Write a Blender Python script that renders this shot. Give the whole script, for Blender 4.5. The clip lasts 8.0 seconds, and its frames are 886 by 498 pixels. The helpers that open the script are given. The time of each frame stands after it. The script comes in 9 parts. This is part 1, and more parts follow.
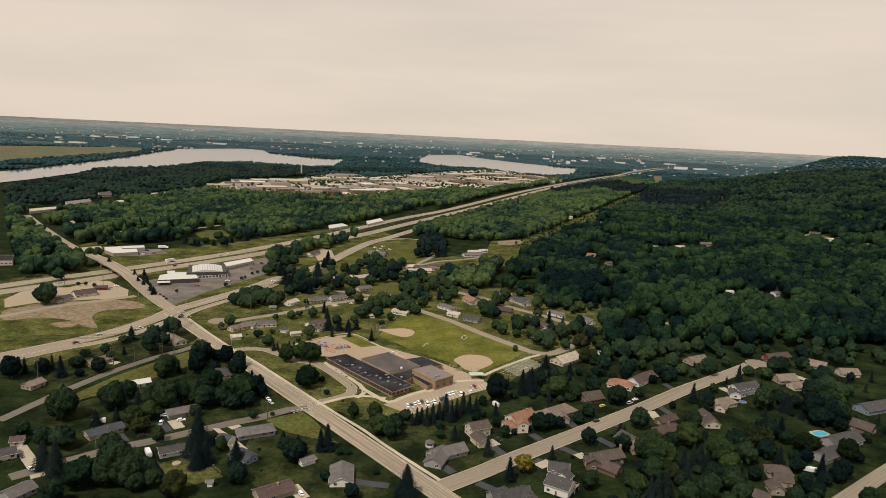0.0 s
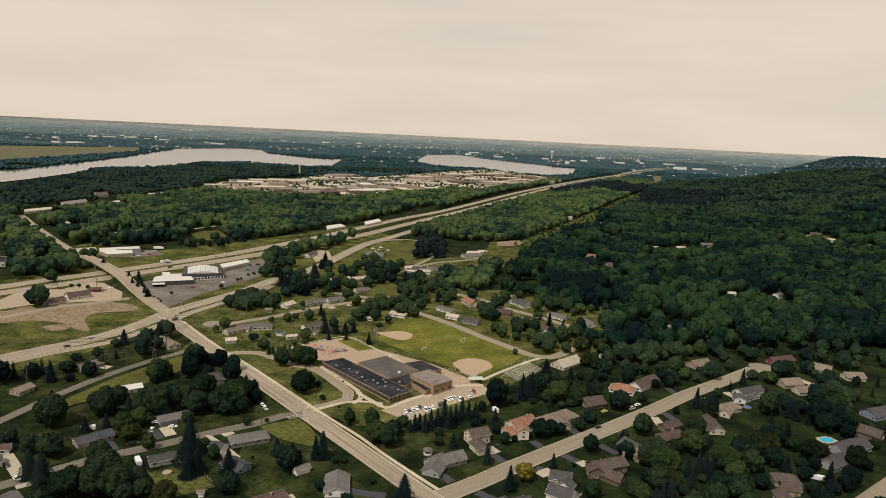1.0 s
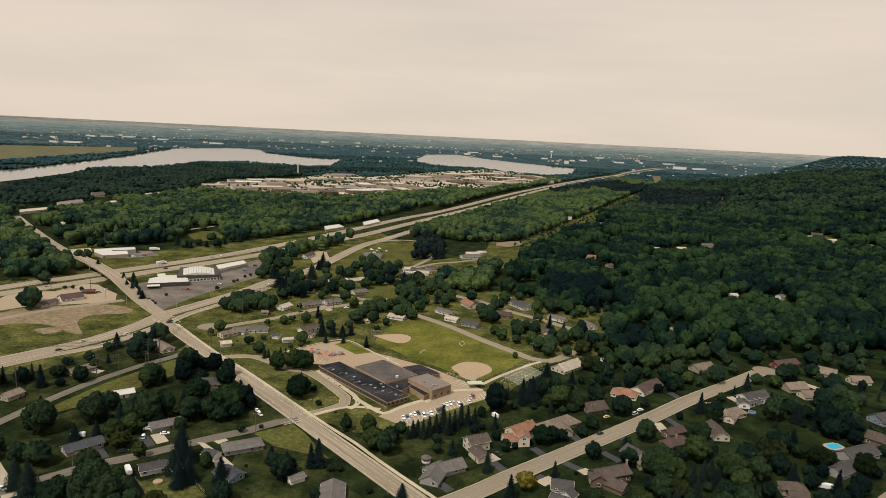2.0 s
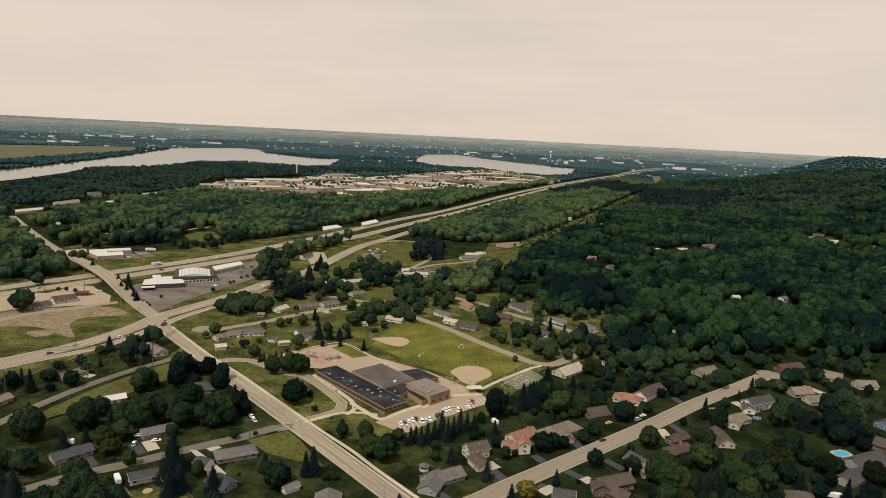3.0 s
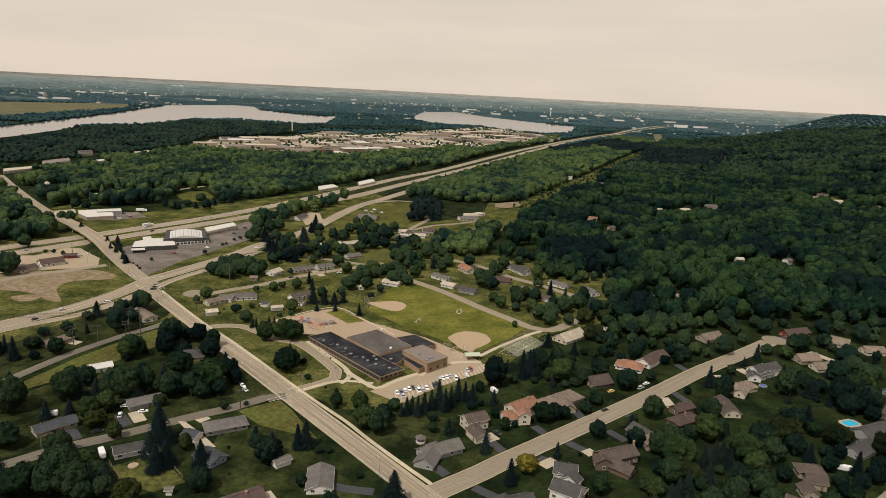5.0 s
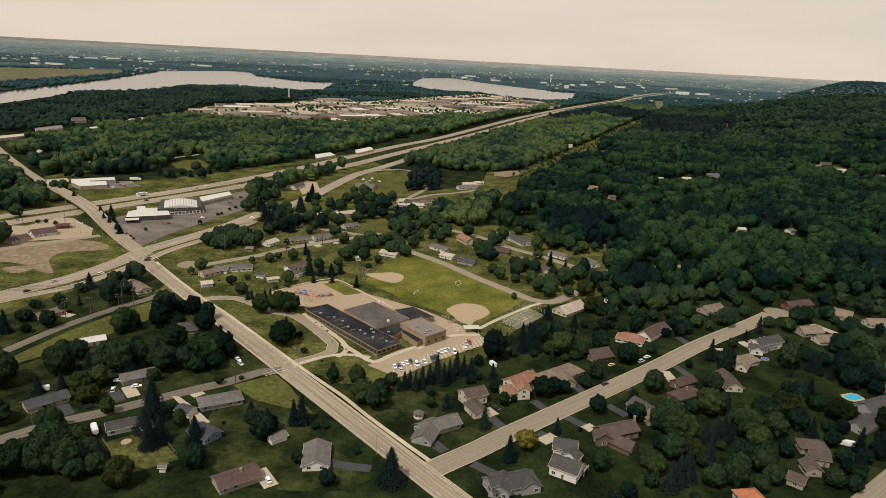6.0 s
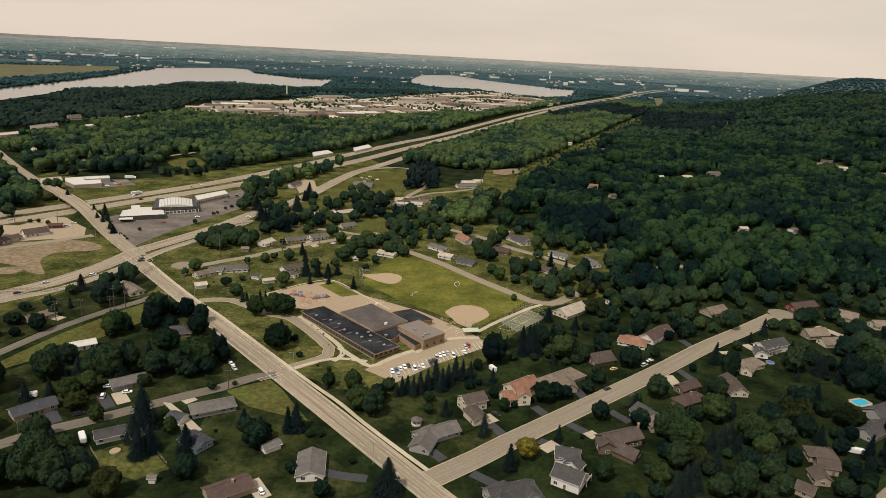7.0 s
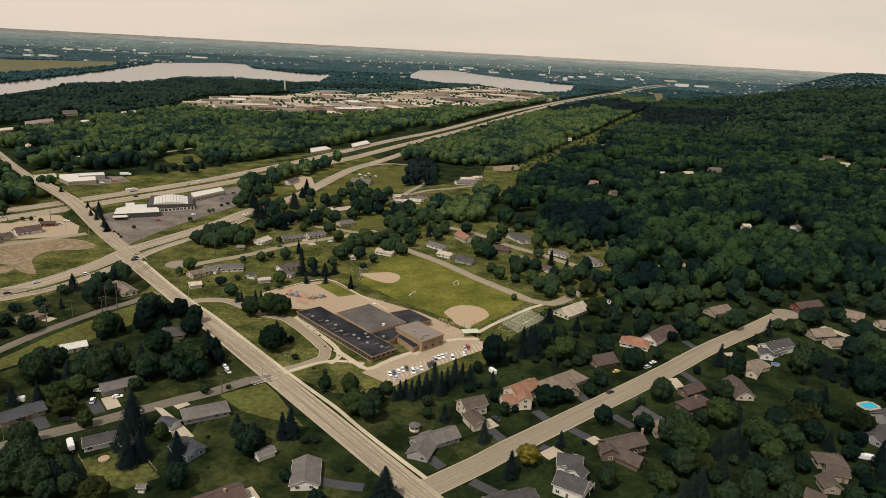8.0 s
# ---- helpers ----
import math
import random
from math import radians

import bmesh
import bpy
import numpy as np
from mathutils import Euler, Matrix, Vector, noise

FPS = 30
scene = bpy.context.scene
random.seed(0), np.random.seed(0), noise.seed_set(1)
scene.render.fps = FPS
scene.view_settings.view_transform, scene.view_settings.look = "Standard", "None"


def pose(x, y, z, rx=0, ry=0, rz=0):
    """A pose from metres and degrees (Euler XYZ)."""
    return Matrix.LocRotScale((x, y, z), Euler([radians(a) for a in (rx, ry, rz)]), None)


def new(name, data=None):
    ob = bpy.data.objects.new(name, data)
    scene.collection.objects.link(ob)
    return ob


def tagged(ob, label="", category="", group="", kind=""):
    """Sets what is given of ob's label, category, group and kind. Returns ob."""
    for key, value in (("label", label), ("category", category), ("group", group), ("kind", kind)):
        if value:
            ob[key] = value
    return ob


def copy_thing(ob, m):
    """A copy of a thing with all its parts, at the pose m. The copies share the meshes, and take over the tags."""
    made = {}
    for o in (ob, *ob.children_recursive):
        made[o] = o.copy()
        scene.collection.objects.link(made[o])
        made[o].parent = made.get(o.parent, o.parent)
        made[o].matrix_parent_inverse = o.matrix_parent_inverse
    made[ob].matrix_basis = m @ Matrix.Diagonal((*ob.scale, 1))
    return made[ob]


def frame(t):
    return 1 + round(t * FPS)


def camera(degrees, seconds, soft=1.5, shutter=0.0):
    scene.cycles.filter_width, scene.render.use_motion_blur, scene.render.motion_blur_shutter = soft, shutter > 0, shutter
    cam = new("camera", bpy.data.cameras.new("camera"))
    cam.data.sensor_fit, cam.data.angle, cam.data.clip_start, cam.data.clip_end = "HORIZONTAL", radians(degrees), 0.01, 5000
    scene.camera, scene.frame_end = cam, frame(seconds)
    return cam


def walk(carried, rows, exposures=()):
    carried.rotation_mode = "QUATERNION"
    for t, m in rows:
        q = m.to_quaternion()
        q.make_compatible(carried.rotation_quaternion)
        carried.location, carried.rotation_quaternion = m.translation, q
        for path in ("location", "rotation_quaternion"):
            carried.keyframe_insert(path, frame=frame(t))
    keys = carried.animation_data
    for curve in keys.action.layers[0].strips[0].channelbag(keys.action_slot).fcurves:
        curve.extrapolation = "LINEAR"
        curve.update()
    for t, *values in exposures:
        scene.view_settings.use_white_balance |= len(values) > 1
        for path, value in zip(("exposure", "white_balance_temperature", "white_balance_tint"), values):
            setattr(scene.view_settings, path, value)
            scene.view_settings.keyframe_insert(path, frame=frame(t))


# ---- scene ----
# A drone glides forward over a small town, about 165 m up, and tips its lens down on the way.
cam = camera(67.19, 8.0, soft=0.6)
# seconds, x, y, z, yaw, pitch, roll
PATH = [
    (0.0, 0.0, 0.0, 165.0, 0.0, -9.787, 2.776), (0.5, 0.05, 4.66, 164.87, -0.055, -9.78, 2.794),
    (1.0, 0.14, 9.2, 164.76, -0.098, -9.783, 2.794), (1.5, 0.23, 13.55, 164.74, -0.139, -9.792, 2.795),
    (3.0, 0.57, 26.8, 164.52, -0.244, -9.801, 2.867), (3.5, 0.71, 31.12, 164.42, -0.277, -9.859, 2.888),
    (3.7, 0.74, 32.87, 164.36, -0.3, -10.04, 2.889), (4.0, 0.79, 35.5, 164.28, -0.34, -10.507, 2.89),
    (4.5, 0.92, 39.92, 164.2, -0.444, -11.944, 2.906), (4.7, 0.97, 41.68, 164.19, -0.49, -12.456, 2.922),
    (5.8, 1.25, 51.33, 164.17, -0.79, -15.76, 3.03), (6.0, 1.3, 53.09, 164.18, -0.824, -16.089, 3.041),
    (6.5, 1.36, 57.52, 164.22, -0.892, -16.258, 3.051), (7.0, 1.44, 62.02, 164.2, -0.944, -16.333, 3.061),
    (7.5, 1.55, 66.46, 164.16, -0.994, -16.417, 3.075), (8.0, 1.61, 70.85, 164.2, -1.048, -16.729, 3.066),
]
walk(cam, [(t, pose(x, y, z, 90 + pitch, 0, yaw) @ pose(0, 0, 0, 0, 0, roll)) for t, x, y, z, yaw, pitch, roll in PATH])

# ---- light: a bright, thinly overcast sky and a soft sun ----
SUN_UP, SUN_TURN = 55.0, 215.0
world = bpy.data.worlds.new("world")
scene.world = world
world.use_nodes = True
wn, wl = world.node_tree.nodes, world.node_tree.links
sky = wn.new("ShaderNodeTexSky")
sky.sky_type, sky.sun_disc = "NISHITA", False
sky.sun_elevation, sky.sun_rotation = radians(SUN_UP), radians(SUN_TURN)
clear_air = wn.new("ShaderNodeBackground")
clear_air.inputs["Strength"].default_value = 0.1
wl.new(sky.outputs["Color"], clear_air.inputs["Color"])
coord = wn.new("ShaderNodeTexCoord")
drift = wn.new("ShaderNodeMapping")
drift.inputs["Scale"].default_value = (1.2, 1.2, 9.0)
wl.new(coord.outputs["Generated"], drift.inputs["Vector"])
puffs = wn.new("ShaderNodeTexNoise")
puffs.inputs["Scale"].default_value, puffs.inputs["Detail"].default_value = 2.2, 5.0
wl.new(drift.outputs["Vector"], puffs.inputs["Vector"])
veil = wn.new("ShaderNodeValToRGB")
veil.color_ramp.elements[0].position, veil.color_ramp.elements[1].position = 0.25, 0.6
veil.color_ramp.elements[0].color = (0.70, 0.61, 0.51, 1)
veil.color_ramp.elements[1].color = (0.80, 0.675, 0.56, 1)
wl.new(puffs.outputs["Fac"], veil.inputs["Fac"])
height = wn.new("ShaderNodeSeparateXYZ")
wl.new(coord.outputs["Generated"], height.inputs["Vector"])
climb = wn.new("ShaderNodeMapRange")
climb.inputs["From Min"].default_value, climb.inputs["From Max"].default_value = 0.28, 0.75
wl.new(height.outputs["Z"], climb.inputs["Value"])
vault = wn.new("ShaderNodeMix")
vault.data_type = "RGBA"
vault.inputs["B"].default_value = (0.70, 0.705, 0.72, 1)
wl.new(climb.outputs["Result"], vault.inputs["Factor"])
wl.new(veil.outputs["Color"], vault.inputs["A"])
cloud = wn.new("ShaderNodeBackground")
wl.new(vault.outputs["Result"], cloud.inputs["Color"])
cover = wn.new("ShaderNodeMixShader")
cover.inputs["Fac"].default_value = 0.94
wl.new(clear_air.outputs["Background"], cover.inputs[1])
wl.new(cloud.outputs["Background"], cover.inputs[2])
wl.new(cover.outputs["Shader"], wn["World Output"].inputs["Surface"])

sun = new("sun", bpy.data.lights.new("sun", "SUN"))
sun.data.energy, sun.data.angle, sun.data.color = 4.0, radians(4), (1.0, 0.93, 0.82)
sun.matrix_world = pose(0, 0, 400) @ Euler((radians(90 - SUN_UP), 0, radians(180 - SUN_TURN))).to_matrix().to_4x4()

# ---- materials ----
MATS = {}
DEPTH = 0.77  # common depth of all mineral and grass colours


def surface(name, base, rough=0.85, vary=0.25, big=0.05, fine=1.5, bump=0.0, tint=None, metal=0.0, each=0.0, isle=0.0, spec=0.3):
    """A worn surface: stains at the scale big (per metre), grain at the scale fine, each: how far whole things differ."""
    m = bpy.data.materials.new(name)
    m.use_nodes = True
    n, l = m.node_tree.nodes, m.node_tree.links
    p = n["Principled BSDF"]
    p.inputs["Roughness"].default_value, p.inputs["Metallic"].default_value = rough, metal
    p.inputs["Specular IOR Level"].default_value = spec
    geo = n.new("ShaderNodeNewGeometry")
    value = None
    for scale, share in ((big, vary), (fine, vary * 0.8), (fine * 5, vary * 0.6)):
        t = n.new("ShaderNodeTexNoise")
        t.inputs["Scale"].default_value, t.inputs["Detail"].default_value, t.inputs["Roughness"].default_value = scale, 4.0, 0.65
        l.new(geo.outputs["Position"], t.inputs["Vector"])
        r = n.new("ShaderNodeMapRange")
        r.inputs["From Min"].default_value, r.inputs["From Max"].default_value = 0.3, 0.7
        r.inputs["To Min"].default_value, r.inputs["To Max"].default_value = 1 - share, 1 + share
        l.new(t.outputs["Fac"], r.inputs["Value"])
        if value is None:
            first = t
            value = r.outputs["Result"]
        else:
            k = n.new("ShaderNodeMath")
            k.operation = "MULTIPLY"
            l.new(value, k.inputs[0]), l.new(r.outputs["Result"], k.inputs[1])
            value = k.outputs["Value"]
    for source, share in (("each", each), ("isle", isle)):
        if share:
            o = n.new("ShaderNodeObjectInfo") if source == "each" else geo
            r = n.new("ShaderNodeMapRange")
            r.inputs["To Min"].default_value, r.inputs["To Max"].default_value = 1 - share, 1 + share
            l.new(o.outputs["Random" if source == "each" else "Random Per Island"], r.inputs["Value"])
            k = n.new("ShaderNodeMath")
            k.operation = "MULTIPLY"
            l.new(value, k.inputs[0]), l.new(r.outputs["Result"], k.inputs[1])
            value = k.outputs["Value"]
    mix = n.new("ShaderNodeMix")
    mix.data_type = "RGBA"
    mix.inputs["A"].default_value = (*(c * DEPTH for c in base), 1)
    mix.inputs["B"].default_value = (*(c * DEPTH for c in tint or base), 1)
    step = n.new("ShaderNodeMapRange")
    step.inputs["From Min"].default_value, step.inputs["From Max"].default_value = 0.38, 0.62
    l.new(first.outputs["Fac"], step.inputs["Value"])
    l.new(step.outputs["Result"], mix.inputs["Factor"])
    mul = n.new("ShaderNodeMix")
    mul.data_type, mul.blend_type = "RGBA", "MULTIPLY"
    mul.inputs["Factor"].default_value = 1.0
    grey = n.new("ShaderNodeCombineColor")
    for c in ("Red", "Green", "Blue"):
        l.new(value, grey.inputs[c])
    l.new(mix.outputs["Result"], mul.inputs["A"]), l.new(grey.outputs["Color"], mul.inputs["B"])
    l.new(mul.outputs["Result"], p.inputs["Base Color"])
    if bump:
        b = n.new("ShaderNodeBump")
        b.inputs["Strength"].default_value, b.inputs["Distance"].default_value = 0.6, bump
        l.new(t.outputs["Fac"], b.inputs["Height"]), l.new(b.outputs["Normal"], p.inputs["Normal"])
    MATS[name] = m
    return m


def road_surface(name, base, streak):
    """Pavement with wheel tracks along the lanes; u runs along the road, v across it in metres."""
    m = surface(name, base, 0.9, 0.17, 0.04, 0.7, tint=tuple(c * 0.84 for c in base))
    n, l = m.node_tree.nodes, m.node_tree.links
    uv = n.new("ShaderNodeUVMap")
    s = n.new("ShaderNodeMapping")
    s.inputs["Scale"].default_value = (0.012, 0.9, 1)
    l.new(uv.outputs["UV"], s.inputs["Vector"])
    t = n.new("ShaderNodeTexNoise")
    t.inputs["Scale"].default_value, t.inputs["Detail"].default_value = 1.0, 3.0
    l.new(s.outputs["Vector"], t.inputs["Vector"])
    r = n.new("ShaderNodeMapRange")
    r.inputs["From Min"].default_value, r.inputs["From Max"].default_value = 0.35, 0.65
    r.inputs["To Min"].default_value, r.inputs["To Max"].default_value = 1 - streak, 1 + streak * 0.5
    l.new(t.outputs["Fac"], r.inputs["Value"])
    # tarred joints across the slabs, every 6 m
    sides = n.new("ShaderNodeSeparateXYZ")
    l.new(uv.outputs["UV"], sides.inputs["Vector"])
    saw = n.new("ShaderNodeMath")
    saw.operation = "PINGPONG"
    saw.inputs[1].default_value = 3.0
    l.new(sides.outputs["X"], saw.inputs[0])
    joint = n.new("ShaderNodeMapRange")
    joint.inputs["From Min"].default_value, joint.inputs["From Max"].default_value = 0.08, 0.2
    joint.inputs["To Min"].default_value, joint.inputs["To Max"].default_value = 0.92, 1.0
    l.new(saw.outputs["Value"], joint.inputs["Value"])
    worn = n.new("ShaderNodeMath")
    worn.operation = "MULTIPLY"
    l.new(r.outputs["Result"], worn.inputs[0]), l.new(joint.outputs["Result"], worn.inputs[1])
    p = n["Principled BSDF"]
    old = p.inputs["Base Color"].links[0].from_socket
    mul = n.new("ShaderNodeMix")
    mul.data_type, mul.blend_type = "RGBA", "MULTIPLY"
    mul.inputs["Factor"].default_value = 1.0
    grey = n.new("ShaderNodeCombineColor")
    for c in ("Red", "Green", "Blue"):
        l.new(worn.outputs["Value"], grey.inputs[c])
    l.new(old, mul.inputs["A"]), l.new(grey.outputs["Color"], mul.inputs["B"])
    l.new(mul.outputs["Result"], p.inputs["Base Color"])
    return m


def plain(name, base, rough=0.5, metal=0.0):
    m = bpy.data.materials.new(name)
    m.use_nodes = True
    p = m.node_tree.nodes["Principled BSDF"]
    p.inputs["Base Color"].default_value, p.inputs["Roughness"].default_value, p.inputs["Metallic"].default_value = (*base, 1), rough, metal
    MATS[name] = m
    return m


# The near-black grass holds shade from between trees and houses in its colour.
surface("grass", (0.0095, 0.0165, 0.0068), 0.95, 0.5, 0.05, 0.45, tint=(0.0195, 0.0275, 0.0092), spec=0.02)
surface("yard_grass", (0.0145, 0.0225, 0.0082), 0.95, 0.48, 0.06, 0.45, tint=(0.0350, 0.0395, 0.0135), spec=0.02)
surface("lawn", (0.056, 0.066, 0.0205), 0.95, 0.46, 0.05, 0.4, tint=(0.092, 0.088, 0.028), spec=0.0)
surface("sports_turf", (0.104, 0.112, 0.024), 0.95, 0.32, 0.04, 0.35, tint=(0.130, 0.122, 0.028), spec=0.0)
surface("dry_grass", (0.103, 0.096, 0.031), 0.95, 0.42, 0.05, 0.4, tint=(0.074, 0.080, 0.023), spec=0.0)
surface("meadow", (0.150, 0.132, 0.082), 0.95, 0.2, 0.004, 0.02, tint=(0.105, 0.105, 0.060), spec=0.0)
surface("infield_clay", (0.41, 0.305, 0.195), 0.95, 0.10, 0.05, 0.6, tint=(0.37, 0.275, 0.18), spec=0.0)
surface("bare_earth", (0.31, 0.235, 0.16), 0.95, 0.42, 0.07, 0.25, tint=(0.15, 0.115, 0.068), spec=0.0)
surface("play_court", (0.378, 0.278, 0.180), 0.9, 0.12, 0.05, 0.6, tint=(0.325, 0.244, 0.164))
surface("lot_concrete", (0.367, 0.284, 0.189), 0.9, 0.12, 0.03, 0.5, tint=(0.321, 0.253, 0.172))
surface("lot_asphalt", (0.135, 0.114, 0.098), 0.95, 0.26, 0.04, 0.5, tint=(0.175, 0.146, 0.122), spec=0.1)
surface("drive_asphalt", (0.048, 0.047, 0.052), 0.9, 0.2, 0.1, 0.8)
surface("drive_concrete", (0.410, 0.344, 0.254), 0.9, 0.12, 0.1, 0.8)
surface("pavement_concrete", (0.47, 0.395, 0.285), 0.9, 0.14, 0.05, 0.8)
surface("kerb_concrete", (0.452, 0.374, 0.243), 0.9, 0.12, 0.05, 0.8)
road_surface("road_concrete", (0.345, 0.278, 0.200), 0.38)
road_surface("road_old", (0.295, 0.240, 0.167), 0.15)
road_surface("street_old", (0.285, 0.233, 0.168), 0.2)
road_surface("lane_asphalt", (0.165, 0.140, 0.106), 0.22)
surface("paint_white", (0.62, 0.57, 0.49), 0.8, 0.2, 0.1, 0.9)
surface("paint_yellow", (0.36, 0.28, 0.14), 0.8, 0.2, 0.1, 0.9)
surface("retail_ground", (0.510, 0.420, 0.340), 0.9, 0.16, 0.008, 0.06, tint=(0.34, 0.28, 0.226))
surface("lot_pale", (0.62, 0.54, 0.45), 0.9, 0.12, 0.02, 0.2, tint=(0.52, 0.45, 0.375))
surface("bark", (0.09, 0.07, 0.055), 0.95, 0.3, 0.5, 3.0)
for nm, c in dict(roof_grey=(0.122, 0.108, 0.098), roof_dark=(0.051, 0.053, 0.060), roof_brown=(0.079, 0.059, 0.048), roof_redbrown=(0.078, 0.050, 0.042), roof_salmon=(0.253, 0.126, 0.080), roof_tan=(0.181, 0.139, 0.105), roof_cream=(0.442, 0.374, 0.289), roof_slate=(0.060, 0.055, 0.053), roof_orange=(0.357, 0.128, 0.060)).items():
    surface(nm, c, 0.9, 0.24, 0.35, 3.0, bump=0.03, each=0.12)
surface("roof_metal", (0.590, 0.558, 0.508), 0.45, 0.06, 0.1, 1.0)
surface("roof_membrane", (0.607, 0.566, 0.508), 0.7, 0.08, 0.03, 0.4, tint=(0.525, 0.492, 0.443))
surface("roof_bitumen", (0.016, 0.017, 0.021), 0.9, 0.35, 0.06, 0.9, tint=(0.034, 0.033, 0.036), spec=0.1)
surface("roof_gravel", (0.090, 0.079, 0.074), 0.95, 0.2, 0.05, 0.8, tint=(0.112, 0.096, 0.086), spec=0.1)
surface("roof_gym", (0.20, 0.165, 0.14), 0.95, 0.1, 0.04, 0.6)
for nm, c in dict(wall_white=(0.68, 0.645, 0.59), wall_cream=(0.53, 0.462, 0.36), wall_tan=(0.318, 0.260, 0.196), wall_grey=(0.275, 0.268, 0.260), wall_blue=(0.187, 0.230, 0.281), wall_red=(0.170, 0.043, 0.034), wall_brown=(0.136, 0.095, 0.068)).items():
    surface(nm, c, 0.75, 0.08, 0.3, 3.0)
surface("brick_tan", (0.31, 0.215, 0.135), 0.9, 0.15, 0.1, 2.5)
surface("metal_grey", (0.42, 0.42, 0.42), 0.45, 0.1, 0.3, 2.0, metal=0.6)
surface("pole_wood", (0.10, 0.085, 0.07), 0.9, 0.2, 0.3, 3.0)
surface("wire_dark", (0.02, 0.02, 0.02), 0.95, 0.1, 0.3, 2.0, spec=0.0)
surface("timber", (0.35, 0.27, 0.18), 0.85, 0.15, 0.3, 3.0)
surface("play_red", (0.5, 0.07, 0.05), 0.6, 0.1, 0.3, 3.0)
surface("play_blue", (0.06, 0.12, 0.35), 0.6, 0.1, 0.3, 3.0)
surface("pale_green_steel", (0.46, 0.5, 0.36), 0.5, 0.08, 0.1, 1.0)
surface("tarp_teal", (0.12, 0.42, 0.45), 0.6, 0.1, 0.3, 2.0)
surface("tank_white", (0.78, 0.76, 0.74), 0.5, 0.06, 0.05, 0.5)
surface("court_green", (0.135, 0.128, 0.075), 0.85, 0.15, 0.1, 0.8, tint=(0.17, 0.17, 0.1))
surface("pool_blue", (0.05, 0.42, 0.62), 0.1, 0.08, 0.3, 1.5)
plain("window_glass", (0.03, 0.035, 0.04), 0.08)
plain("car_glass", (0.02, 0.025, 0.03), 0.08)
plain("rubber", (0.02, 0.02, 0.02), 0.8)
plain("lamp_clear", (0.7, 0.7, 0.68), 0.2)
plain("lamp_red", (0.35, 0.02, 0.02), 0.3)
for nm, c in dict(car_white=(0.78, 0.77, 0.75), car_silver=(0.45, 0.45, 0.46), car_black=(0.015, 0.015, 0.018), car_red=(0.3, 0.03, 0.03), car_blue=(0.04, 0.07, 0.16), car_yellow=(0.6, 0.42, 0.12)).items():
    plain(nm, c, 0.3, 0.1)
water = plain("lake_water", (0.10, 0.095, 0.085), 0.12)
wb = water.node_tree.nodes.new("ShaderNodeTexNoise")
wb.inputs["Scale"].default_value = 0.05
wbb = water.node_tree.nodes.new("ShaderNodeBump")
wbb.inputs["Strength"].default_value, wbb.inputs["Distance"].default_value = 0.0, 0.2
water.node_tree.links.new(wb.outputs["Fac"], wbb.inputs["Height"])
water.node_tree.links.new(wbb.outputs["Normal"], water.node_tree.nodes["Principled BSDF"].inputs["Normal"])


